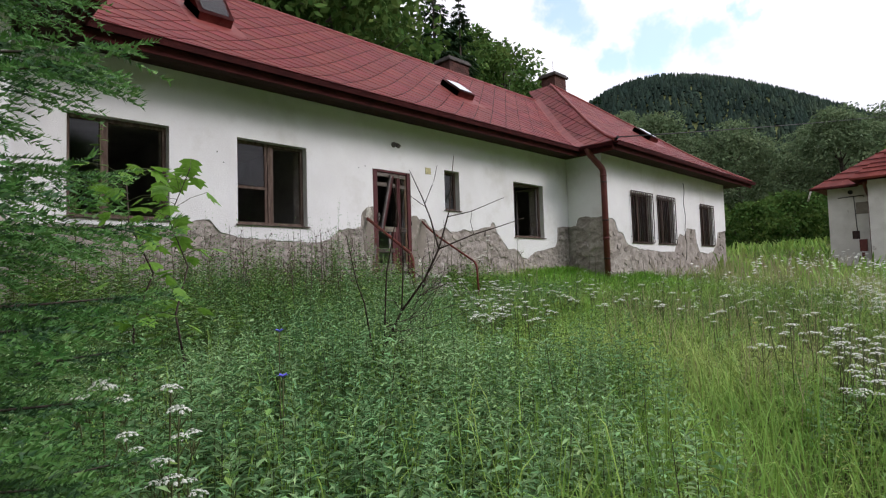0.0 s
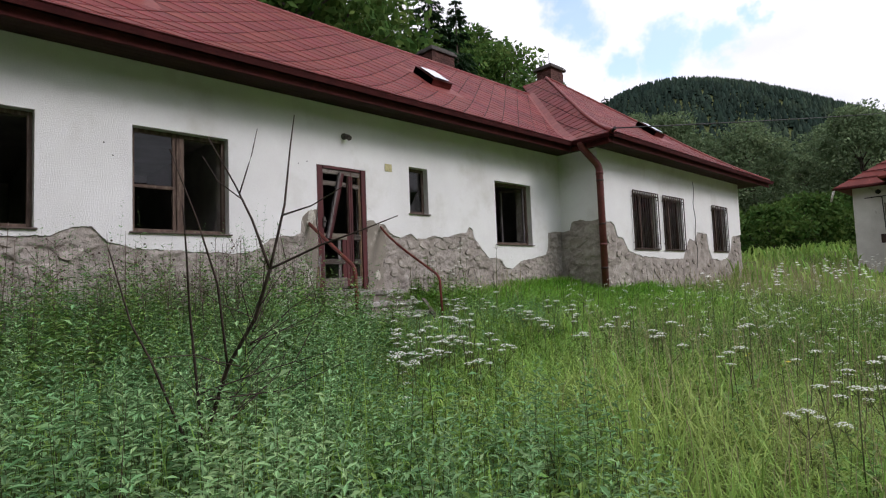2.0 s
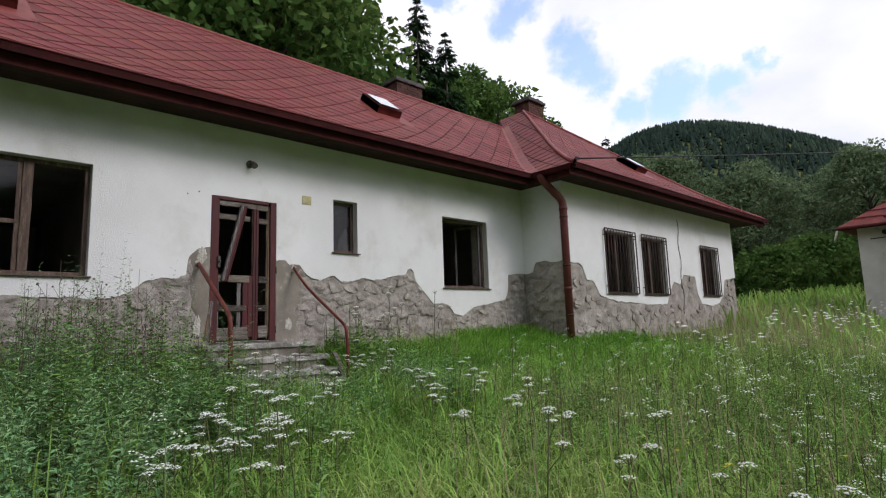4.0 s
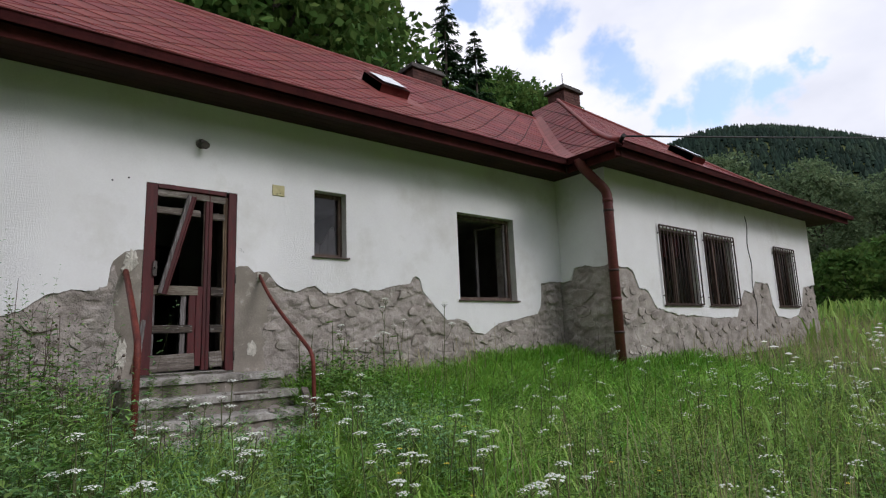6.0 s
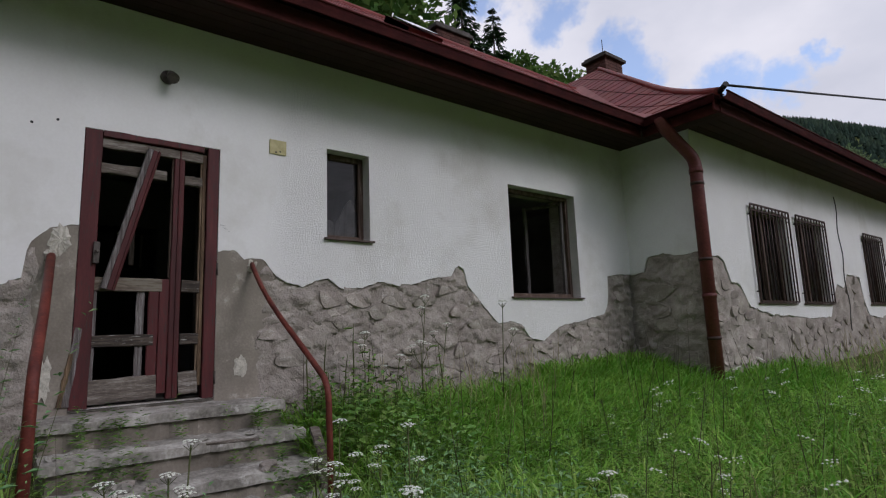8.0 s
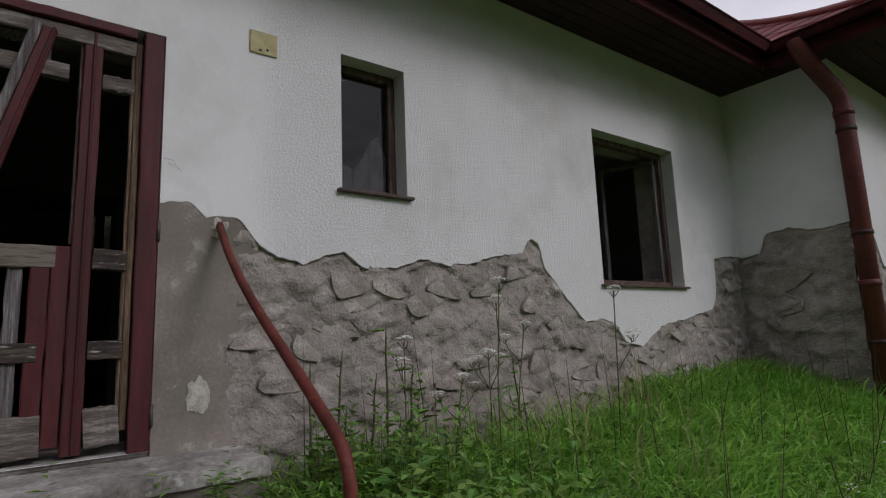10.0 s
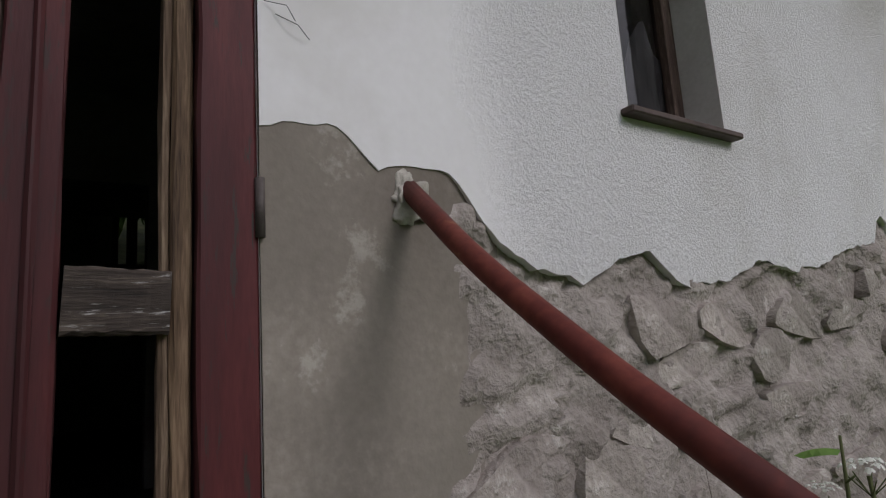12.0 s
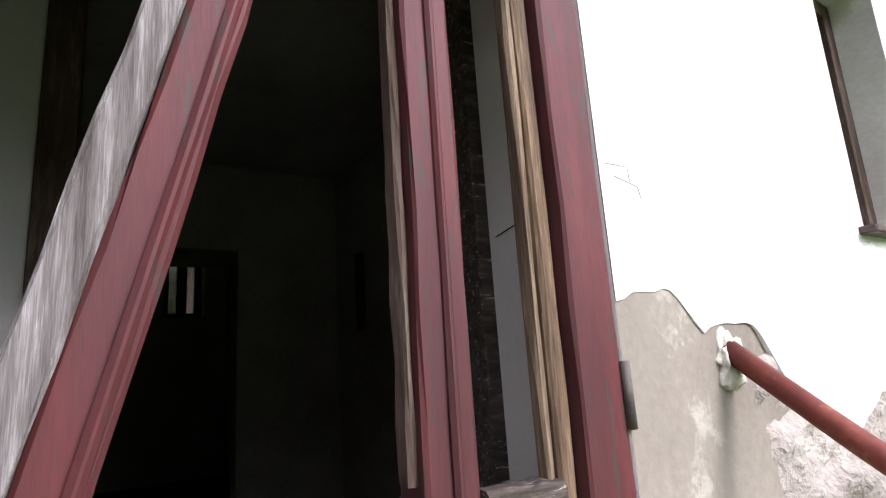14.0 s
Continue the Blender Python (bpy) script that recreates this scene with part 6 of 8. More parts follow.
def weeds(name, x, y, height, leaves, leaf, material, label, droop=0.25, tall=0.0, wide=0.28):
    """Upright leafy weeds: thin stems with leaves set spirally along them."""
    n = len(x)
    z = ground_z(x, y)
    h = height * RNG.uniform(0.55, 1.15, n) * (0.80 + 0.45 * patch(x, y, 1.9, 4.0)) * np.where((RNG.random(n) < tall) & (walk_distance(x, y) > 1.3), 1.45, 1.0)
    tilt = RNG.normal(0, 0.09, (n, 2))
    t = np.tile(np.linspace(0.12, 1.0, leaves), (n, 1)) + RNG.uniform(-0.02, 0.02, (n, leaves))
    ang = np.tile(np.arange(leaves) * 2.4, (n, 1)) + RNG.uniform(0, math.tau, (n, 1)) + RNG.normal(0, 0.25, (n, leaves))
    p = np.stack([x[:, None] + tilt[:, :1] * h[:, None] * t ** 1.5, y[:, None] + tilt[:, 1:] * h[:, None] * t ** 1.5, z[:, None] + h[:, None] * t], -1)
    up = 0.15 + 0.75 * t ** 2 + RNG.normal(0, 0.18, t.shape)
    d = unit(np.stack([np.cos(ang), np.sin(ang), up], -1))
    s = unit(np.stack([-np.sin(ang), np.cos(ang), RNG.normal(0, 0.3, t.shape)], -1))
    ln = leaf * RNG.uniform(0.6, 1.25, t.shape) * (1.15 - 0.75 * t ** 2)
    v, f = leaf_cloud(p.reshape(-1, 3), d.reshape(-1, 3), s.reshape(-1, 3), ln.ravel(), ln.ravel() * wide, droop)
    ob = tagged(new(name, array_mesh(name, v, f, material)), label, "weeds", kind="stuff")
    # stems
    sv = np.empty((n, 4, 3), np.float32)
    for i, (dx, dy) in enumerate(((0.004, 0), (-0.002, 0.0035), (-0.002, -0.0035))):
        sv[:, i] = np.stack([x + dx, y + dy, z - 0.02], -1)
    sv[:, 3] = np.stack([x + tilt[:, 0] * h, y + tilt[:, 1] * h, z + h], -1)
    sf = np.array([(0, 1, 3), (1, 2, 3), (2, 0, 3)], np.int32)
    st = new(name + "_stems", array_mesh(name + "_stems", sv.reshape(-1, 3), (sf[None] + 4 * np.arange(n)[:, None, None]).reshape(-1, 3), M_STEM))
    tagged(st, "thin green stems of the weeds", "weeds", kind="stuff")
    return ob


def not_walked(x, y, r=0.45):
    return walk_distance(x, y) > r


wx_, wy_ = field(9000, -8.95, -0.9, -2.5, 8.6, lambda x, y: in_weeds(x, y) * smooth((walk_distance(x, y) - 0.15) / 1.4) * (0.35 + 0.65 * near_factor(x, y, 2.2, 5.5)))
weeds("tall_weeds", wx_, wy_, 0.70, 38, 0.088, M_WEED, "dense grey-green leafy weeds before the house", tall=0.06, wide=0.30)
wx_, wy_ = field(1500, -8.6, -0.9, -2.0, 8.0, lambda x, y: in_weeds(x, y) * not_walked(x, y, 0.6) * (patch(x, y, 1.1, 8) > 0.4))
weeds("leafy_weeds", wx_, wy_, 0.62, 22, 0.085, M_NETTLE, "brighter broad-leaved weeds among the others", tall=0.05, wide=0.42)
gx_, gy_ = field(9000, -8.8, -0.6, -2.0, 8.6, lambda x, y: in_weeds(x, y) * (0.25 + near_factor(x, y, 1.0, 4.0)))
blades("weed_grass", gx_, gy_, 0.70, 0.0035, 0.45, M_GRASS, "long grass blades growing through the weeds")
wx_, wy_ = field(900, -8.9, -6.0, 2.4, 7.4, lambda x, y: 0.7 + 0 * x)
weeds("tall_weeds", wx_, wy_, 0.95, 34, 0.095, M_NETTLE, "nettles and leafy weeds along the wall", wide=0.4)
wx_, wy_ = field(320, -8.95, -6.6, 2.8, 7.6, lambda x, y: 0.35 + 0.5 * (patch(x, y, 1.6, 6.1) > 0.5))
weeds("tall_weeds", wx_, wy_, 1.30, 30, 0.085, M_WEED, "tall thin-stemmed weeds standing before the stone wall", wide=0.26)
wx_, wy_ = field(19000, -7.5, 7, 2, 18, lambda x, y: 0.75 * (1 - in_weeds(x, y)) * not_walked(x, y, 0.25) * (0.15 + (patch(x, y, 0.9, 5) > 0.45)) * near_factor(x, y, 4, 11))
weeds("meadow_herbs", wx_, wy_, 0.46, 18, 0.072, M_NETTLE, "low leafy herbs among the meadow grass", wide=0.35)
wx_, wy_ = field(15000, -7.0, 6, 1.5, 17, lambda x, y: 0.8 * (1 - 0.8 * in_weeds(x, y)) * not_walked(x, y, 0.2) * (0.25 + 0.75 * patch(x, y, 0.7, 2.2)) * near_factor(x, y, 3.5, 8.5))
weeds("feathery_herbs", wx_, wy_, 0.40, 22, 0.055, M_HERB, "yellow-green feathery herbs among the meadow grass", wide=0.30, tall=0.08)
wx_, wy_ = field(260, -8.9, -7.3, 9.4, 10.6, lambda x, y: 0.55 * smooth((10.7 - y) / 0.8))
weeds("step_weeds", wx_, wy_, 0.55, 16, 0.11, M_NETTLE, "broad-leaved weeds beside the steps", wide=0.5)
wx_, wy_ = field(900, -7.35, -5.6, 6.8, 9.7, lambda x, y: 0.7 * (0.45 + 0.55 * ((y < 8.15) | (y > 9.1))))
weeds("step_weeds", wx_, wy_, 0.62, 22, 0.075, M_WEED, "leafy weeds crowding the foot of the steps", wide=0.34)
gx_, gy_ = field(5000, -7.5, -5.6, 7.0, 9.8, lambda x, y: 0.8 * not_walked(x, y, 0.25))
blades("step_grass", gx_, gy_, 0.50, 0.005, 0.7, M_GRASS, "long grass hanging over the lowest step")
# seedlings rooted in the cracks of the steps
kx, ky = RNG.uniform(-8.6, -7.2, 190), RNG.uniform(7.75, 9.3, 190)
kx = np.where(RNG.random(190) < 0.6, np.array([-8.66, -8.33, -7.99, -7.65])[RNG.integers(0, 4, 190)] + RNG.uniform(0, 0.07, 190), kx)
kz = np.interp(kx, [-8.70, -8.69, -8.36, -8.35, -8.02, -8.01, -7.68, -7.67, -7.34, -7.33], [1.925, 1.745, 1.745, 1.575, 1.575, 1.405, 1.405, 1.235, 1.235, 1.15])
keep = (walk_distance(kx, ky) > 0.22) & ((ky < 8.3) | (ky > 9.0) | (RNG.random(190) < 0.35))
kx, ky, kz = kx[keep], ky[keep], kz[keep]
v_, f_, o_ = [], [], 0
for i in range(len(kx)):
    m_ = 14
    t_ = np.linspace(0.1, 1, m_)
    hh_ = RNG.uniform(0.06, 0.30)
    an_ = np.arange(m_) * 2.4 + RNG.uniform(0, 6)
    p_ = np.stack([np.full(m_, kx[i]), np.full(m_, ky[i]), kz[i] + hh_ * t_], -1)
    d_ = unit(np.stack([np.cos(an_), np.sin(an_), 0.4 + 0 * an_], -1))
    s_ = unit(np.stack([-np.sin(an_), np.cos(an_), 0 * an_], -1))
    l_ = RNG.uniform(0.03, 0.07, m_)
    a_, b_ = leaf_cloud(p_, d_, s_, l_, l_ * 0.35, 0.2)
    v_.append(a_)
    f_.append(b_ + o_)
    o_ += len(a_)
tagged(new("step_seedlings", array_mesh("step_seedlings", np.concatenate(v_), np.concatenate(f_), M_NETTLE)), "small weeds rooted in the cracks of the steps", "weeds", kind="stuff")
# dead brown stalks
dx_, dy_ = field(1300, -8.9, 5, 2, 16, lambda x, y: (0.35 + 0.5 * (x < -7.2)) * not_walked(x, y, 0.5))
n = len(dx_)
dz_ = ground_z(dx_, dy_)
dh = RNG.uniform(0.55, 1.15, n)
sv = np.empty((n, 4, 3), np.float32)
tl = RNG.normal(0, 0.12, (n, 2))
for i, (a, b) in enumerate(((0.005, 0), (-0.0025, 0.004), (-0.0025, -0.004))):
    sv[:, i] = np.stack([dx_ + a, dy_ + b, dz_ - 0.02], -1)
sv[:, 3] = np.stack([dx_ + tl[:, 0] * dh, dy_ + tl[:, 1] * dh, dz_ + dh], -1)
sf = np.array([(0, 1, 3), (1, 2, 3), (2, 0, 3)], np.int32)
tagged(new("dead_stalks", array_mesh("dead_stalks", sv.reshape(-1, 3), (sf[None] + 4 * np.arange(n)[:, None, None]).reshape(-1, 3), M_DRYSTEM)), "thin brown dead weed stalks", "weeds", kind="stuff")


# branched dead stalks with seed heads before the wall
bm = bmesh.new()
rnd = random.Random(21)
for i in range(70):
    x, y = rnd.uniform(-8.9, -7.0), rnd.uniform(3.6, 7.5)
    f0 = Vector((x, y, gz(x, y) - 0.03))
    top = f0 + Vector((rnd.uniform(-0.08, 0.08), rnd.uniform(-0.12, 0.12), rnd.uniform(0.85, 1.45)))
    tube([f0, f0.lerp(top, 0.55) + Vector((0, 0.015, 0)), top], 0.005, 4, bm, radii=[0.0055, 0.0045, 0.0025])
    for k in range(rnd.randint(3, 7)):
        p = f0.lerp(top, rnd.uniform(0.5, 0.95))
        a = rnd.uniform(0, math.tau)
        e = p + Vector((0.09 * math.cos(a), 0.09 * math.sin(a), rnd.uniform(0.05, 0.14)))
        tube([p, e], 0.002, 3, bm)
        bmesh.ops.create_icosphere(bm, subdivisions=1, radius=rnd.uniform(0.007, 0.013), matrix=Matrix.Translation(e))
tagged(part("seed_stalks", bm, M_DRYSTEM), "branched brown dead stalks with seed heads", "weeds", kind="stuff")
wx_, wy_ = field(170, -8.9, -6.6, 1.7, 3.2, lambda x, y: 0.7 + 0 * x)
weeds("leafy_weeds", wx_, wy_, 1.15, 30, 0.105, M_NETTLE, "dark leafy nettles crowding the corner by the wall", wide=0.42)


def umbel_mesh(seed, height):
    """Flower heads, stem and leaves of one white umbel plant, as three meshes about its foot."""
    rnd = random.Random(seed)
    stem, heads_bm, leaves_bm = bmesh.new(), [], []
    top = Vector((rnd.uniform(-0.06, 0.06), rnd.uniform(-0.06, 0.06), height))
    tube([(0, 0, -0.03), top * 0.5 + Vector((rnd.uniform(-0.02, 0.02), 0, 0)), top], 0.004, 4, stem)
    heads = [(top, rnd.uniform(0.042, 0.060))]
    for i in range(rnd.randint(1, 3)):
        q = top * rnd.uniform(0.55, 0.75)
        a = rnd.uniform(0, math.tau)
        e = q + Vector((math.cos(a) * 0.10, math.sin(a) * 0.10, height * rnd.uniform(0.16, 0.30)))
        tube([q, q.lerp(e, 0.6) + Vector((math.cos(a) * 0.02, math.sin(a) * 0.02, 0)), e], 0.0028, 3, stem)
        heads.append((e, rnd.uniform(0.028, 0.046)))
    for c, r in heads:
        head = bmesh.new()
        heads_bm.append(head)
        k = 13
        for i in range(k):
            rr = r * math.sqrt((i + 0.3) / k) * 0.92
            a = i * 2.39996
            o = c + Vector((rr * math.cos(a), rr * math.sin(a), 0.018 - 6.5 * rr * rr + rnd.uniform(-0.003, 0.003)))
            ax = Vector((rr * math.cos(a) * 9, rr * math.sin(a) * 9, 1)).normalized()
            e1 = ax.orthogonal().normalized()
            e2 = ax.cross(e1)
            sr = r * rnd.uniform(0.15, 0.21)
            for q in range(9):
                qr = sr * math.sqrt((q + 0.3) / 9)
                qa = q * 2.39996 + i
                dv = e1 * math.cos(qa) * qr + e2 * math.sin(qa) * qr
                p = o + dv + ax * (0.006 - 22 * qr * qr)
                n = (ax + dv * (0.8 / sr) + Vector((rnd.uniform(-0.3, 0.3), rnd.uniform(-0.3, 0.3), 0))).normalized()
                u = n.orthogonal().normalized() * rnd.uniform(0.0036, 0.0052) * (r / 0.05)
                w = n.cross(u)
                head.faces.new([head.verts.new(p + u), head.verts.new(p + w), head.verts.new(p - u), head.verts.new(p - w)])
        for i in range(7):
            a = i * math.tau / 7
            tube([c - Vector((0, 0, 0.03)), c + Vector((math.cos(a) * r * 0.8, math.sin(a) * r * 0.8, 0.0))], 0.0013, 3, stem, cap=False)
    for i in range(3):
        leaf = bmesh.new()
        leaves_bm.append(leaf)
        b = top * rnd.uniform(0.12, 0.6)
        a = rnd.uniform(0, math.tau)
        d = Vector((math.cos(a), math.sin(a), 0.35))
        s = Vector((-math.sin(a), math.cos(a), 0))
        for k in range(7):
            for sg in (-1, 1):
                p = b + d * (0.04 + 0.022 * k)
                e = p + s * sg * 0.045 * (1 - k / 9) + d * 0.03
                w = d * 0.009
                leaf.faces.new([leaf.verts.new(q) for q in (p - w, e, p + w)])
    out = []
    for nm, b, m in [("stem", stem, M_STEM)] + [("flower_head", h, M_FLOWER) for h in heads_bm] + [("leaf", q, M_NETTLE) for q in leaves_bm]:
        me = bpy.data.meshes.new(nm)
        b.to_mesh(me)
        b.free()
        me.materials.append(m)
        out.append((nm, me))
    return out


UMBELS = [umbel_mesh(s, h) for s, h in ((1, 0.55), (2, 0.66), (3, 0.48), (4, 0.74))]
fx, fy = field(8600, -7.5, 7.5, 1.4, 19, lambda x, y: (0.42 + 0.58 * (patch(x, y, 0.55, 3.3) > 0.42)) * (0.10 + 0.80 * smooth((x + 4.0) / 3.2)) * smooth((x + 7.2 - 0.5 * (y > 11)) / 2.4) * (1 - in_weeds(x, y)) ** 2 * not_walked(x, y, 0.5))
lx, ly = np.array([-3.9, -4.3, -4.6, -4.9, -4.5, -6.3, -4.2, -6.6]), np.array([1.9, 1.7, 1.5, 1.8, 2.1, 3.0, 5.6, 4.2])
sx_, sy_ = field(230, -7.3, -4.4, 6.0, 9.3, lambda x, y: 0.4 * not_walked(x, y, 0.3))
mx_, my_ = field(55, -7.6, -3.6, 9.6, 14.5, lambda x, y: 0.35 + 0.4 * patch(x, y, 1.2, 2.7))
fx, fy = np.concatenate([fx, lx, sx_, mx_]), np.concatenate([fy, ly, sy_, my_])
order = np.argsort(walk_distance(fx, fy))
near_i, far_i = order[:240], order[240:]
first = {}
for k, i in enumerate(near_i):
    x, y = float(fx[i]), float(fy[i])
    s = k % 4
    m = pose(x, y, gz(x, y), 0, 0, float(RNG.uniform(0, 360)))
    if s not in first:
        e = thing("umbel_plant", (0, 0, 0), "white-flowered umbel plant standing in the meadow grass", "wildflower", "white umbel flowers")
        for nm, me in UMBELS[s]:
            new(nm, me).parent = e
        e.matrix_basis = m
        first[s] = e
    else:
        copy_thing(first[s], m)


def mesh_arrays(me):
    v = np.empty(len(me.vertices) * 3, np.float32)
    me.vertices.foreach_get("co", v)
    me.calc_loop_triangles()
    f = np.empty(len(me.loop_triangles) * 3, np.int32)
    me.loop_triangles.foreach_get("vertices", f)
    return v.reshape(-1, 3), f.reshape(-1, 3)


def scatter(name, sources, x, y, material, label, category, size=(0.8, 1.2), parent=None):
    """Many copies of a few meshes, joined into one object."""
    vs, fs, o = [], [], 0
    arr = [mesh_arrays(s) for s in sources]
    z = ground_z(x, y)
    for i in range(len(x)):
        v, f = arr[i % len(arr)]
        a, k = RNG.uniform(0, math.tau), RNG.uniform(*size)
        c, s = math.cos(a) * k, math.sin(a) * k
        w = np.stack([v[:, 0] * c - v[:, 1] * s + x[i], v[:, 0] * s + v[:, 1] * c + y[i], v[:, 2] * k + z[i]], -1)
        vs.append(w)
        fs.append(f + o)
        o += len(v)
    return tagged(new(name, array_mesh(name, np.concatenate(vs), np.concatenate(fs), material)), label, category, kind="stuff")


def simple_head(seed):
    """Flower heads of one plant as small domed clusters."""
    rnd = random.Random(seed)
    bm = bmesh.new()
    for h in range(3):
        a = rnd.uniform(0, math.tau)
        o = Vector((0.10 * math.cos(a) * (h > 0), 0.10 * math.sin(a) * (h > 0), 0.60 - 0.09 * h))
        r = rnd.uniform(0.026, 0.056)
        tx, ty = rnd.uniform(-0.5, 0.5), rnd.uniform(-0.5, 0.5)
        for i in range(8):
            rr, b = r * math.sqrt((i + 0.3) / 8), i * 2.4
            c = o + Vector((rr * math.cos(b), rr * math.sin(b), 0.014 - 6 * rr * rr + rr * math.cos(b) * tx + rr * math.sin(b) * ty))
            q = r * rnd.uniform(0.15, 0.23)
            rim = [bm.verts.new(c + Vector((q * math.cos(t * math.tau / 4 + i), q * math.sin(t * math.tau / 4 + i), -0.45 * q))) for t in range(4)]
            m_ = bm.verts.new(c + Vector((0, 0, 0.3 * q)))
            for t in range(4):
                bm.faces.new((m_, rim[t], rim[(t + 1) % 4]))
    me = bpy.data.meshes.new("heads")
    bm.to_mesh(me)
    bm.free()
    return me


if len(far_i):
    scatter("far_umbel_flowers", [simple_head(s) for s in range(70, 76)], fx[far_i], fy[far_i], M_FLOWER, "white umbel flowers dotted over the meadow", "wildflowers", size=(0.65, 1.15))
    far_s = far_i[:560]
    scatter("far_umbel_stems", [UMBELS[s][0][1] for s in range(4)], fx[far_s], fy[far_s], M_STEM, "stems of the white meadow flowers", "wildflowers", size=(0.7, 0.9))
qx, qy = field(900, -6, 9, 15, 32, lambda x, y: 0.5 * (patch(x, y, 0.4, 1.3) > 0.4))
flat = bmesh.new()
for dx, dy, r in ((0, 0, 0.06), (0.14, 0.05, 0.045), (-0.1, 0.1, 0.04)):
    rg = [flat.verts.new((dx + r * math.cos(t * math.tau / 8) * (1 + 0.2 * (t % 2)), dy + r * math.sin(t * math.tau / 8), 0.62 - dx * 0.6)) for t in range(8)]
    c = flat.verts.new((dx, dy, 0.64 - dx * 0.6))
    for t in range(8):
        flat.faces.new((c, rg[t], rg[(t + 1) % 8]))
me = bpy.data.meshes.new("far_heads")
flat.to_mesh(me)
flat.free()
scatter("distant_umbel_flowers", [me], qx, qy, M_FLOWER, "white flowers far out in the meadow", "wildflowers")
yx, yy_ = field(60, -6.5, 0, 6.5, 11, lambda x, y: 0.5 * not_walked(x, y, 0.4))
yb = bmesh.new()
for i in range(7):
    a = i * math.tau / 7
    yb.faces.new([yb.verts.new(p) for p in ((0, 0, 0.36), (0.014 * math.cos(a - 0.3), 0.014 * math.sin(a - 0.3), 0.368), (0.024 * math.cos(a), 0.024 * math.sin(a), 0.364), (0.014 * math.cos(a + 0.3), 0.014 * math.sin(a + 0.3), 0.368))])
me = bpy.data.meshes.new("yellow_heads")
yb.to_mesh(me)
yb.free()
scatter("yellow_flowers", [me], yx, yy_, M_YELLOW, "small yellow meadow flowers", "wildflowers")
for bx, by, bz in ((-3.2, 2.75, 0.75), (-3.6, 2.95, 0.9)):
    b = thing("blue_flower", (bx, by, gz(bx, by)), "single blue flower on a thin stalk among the weeds", "wildflower", "blue flowers")
    part("stem", tube([(bx, by, gz(bx, by)), (bx, by, gz(bx, by) + bz)], 0.004, 4), M_STEM, b)
    bm = bmesh.new()
    for i in range(6):
        a = i * math.tau / 6
        z = gz(bx, by) + bz
        bm.faces.new([bm.verts.new(p) for p in ((bx, by, z), (bx + 0.02 * math.cos(a - 0.5), by + 0.02 * math.sin(a - 0.5), z + 0.012), (bx + 0.034 * math.cos(a), by + 0.034 * math.sin(a), z + 0.02), (bx + 0.02 * math.cos(a + 0.5), by + 0.02 * math.sin(a + 0.5), z + 0.012))])
    part("petals", bm, M_BLUE, b)

# ---- bare shrub ----
shrub_at = Vector((-4.72, 4.52, gz(-4.72, 4.52)))
shrub = thing("bare_shrub", shrub_at, "leafless dark-twigged shrub among the weeds", "shrub")


def limb(name, start, points, r0, r1, parent):
    pts = [Vector(start)] + [Vector(p) for p in points]
    fine = []
    for a, b in zip(pts, pts[1:]):
        for i in range(4):
            fine.append(a.lerp(b, i / 4))
    fine.append(pts[-1])
    rad = [0.72 * (r0 + (r1 - r0) * i / (len(fine) - 1)) for i in range(len(fine))]
    return part(name, tube(fine, r0, 6, radii=rad), M_TWIG, parent)


stem_foot = shrub_at + Vector((0, 0, -0.05))
FORK = Vector((-3.86, 4.49, 2.08))
limb("branch", stem_foot, [(-4.55, 4.46, 1.25), (-4.30, 4.46, 1.58), (-4.05, 4.50, 1.84), FORK], 0.019, 0.012, shrub)
limb("branch", FORK, [(-3.85, 4.40, 2.31), (-3.85, 4.32, 2.47), (-3.86, 4.20, 2.68)], 0.011, 0.004, shrub)
limb("branch", FORK, [(-3.76, 4.52, 2.38), (-3.75, 4.55, 2.66), (-3.74, 4.57, 2.82)], 0.010, 0.003, shrub)
limb("twig", (-3.77, 4.51, 2.33), [(-3.55, 4.54, 2.35), (-3.24, 4.56, 2.42)], 0.007, 0.002, shrub)
limb("branch", FORK, [(-3.60, 4.62, 2.18), (-3.40, 4.70, 2.23), (-3.22, 4.77, 2.28)], 0.009, 0.003, shrub)
limb("twig", (-3.60, 4.62, 2.18), [(-3.61, 4.60, 2.28), (-3.58, 4.59, 2.37)], 0.004, 0.002, shrub)
limb("twig", (-3.85, 4.36, 2.40), [(-3.95, 4.28, 2.50), (-3.98, 4.22, 2.62)], 0.005, 0.002, shrub)
limb("twig", (-3.85, 4.34, 2.43), [(-3.76, 4.36, 2.60), (-3.74, 4.38, 2.72)], 0.005, 0.002, shrub)
limb("branch", stem_foot, [(-4.42, 4.36, 1.30), (-4.22, 4.24, 1.90), (-4.05, 4.17, 2.15), (-3.92, 4.11, 2.37)], 0.013, 0.004, shrub)
limb("branch", (-4.30, 4.46, 1.58), [(-4.12, 4.34, 2.02), (-4.0, 4.20, 2.32), (-3.90, 4.05, 2.61)], 0.010, 0.003, shrub)
limb("branch", stem_foot, [(-4.46, 4.26, 1.30), (-4.32, 4.09, 1.66), (-4.30, 4.00, 1.84), (-4.28, 3.90, 2.2)], 0.013, 0.004, shrub)
limb("twig", (-4.40, 4.36, 1.45), [(-4.20, 4.62, 1.55), (-3.9, 4.95, 1.66)], 0.007, 0.002, shrub)
limb("twig", (-4.45, 4.40, 1.40), [(-4.25, 4.75, 1.42), (-3.95, 5.15, 1.62)], 0.007, 0.002, shrub)
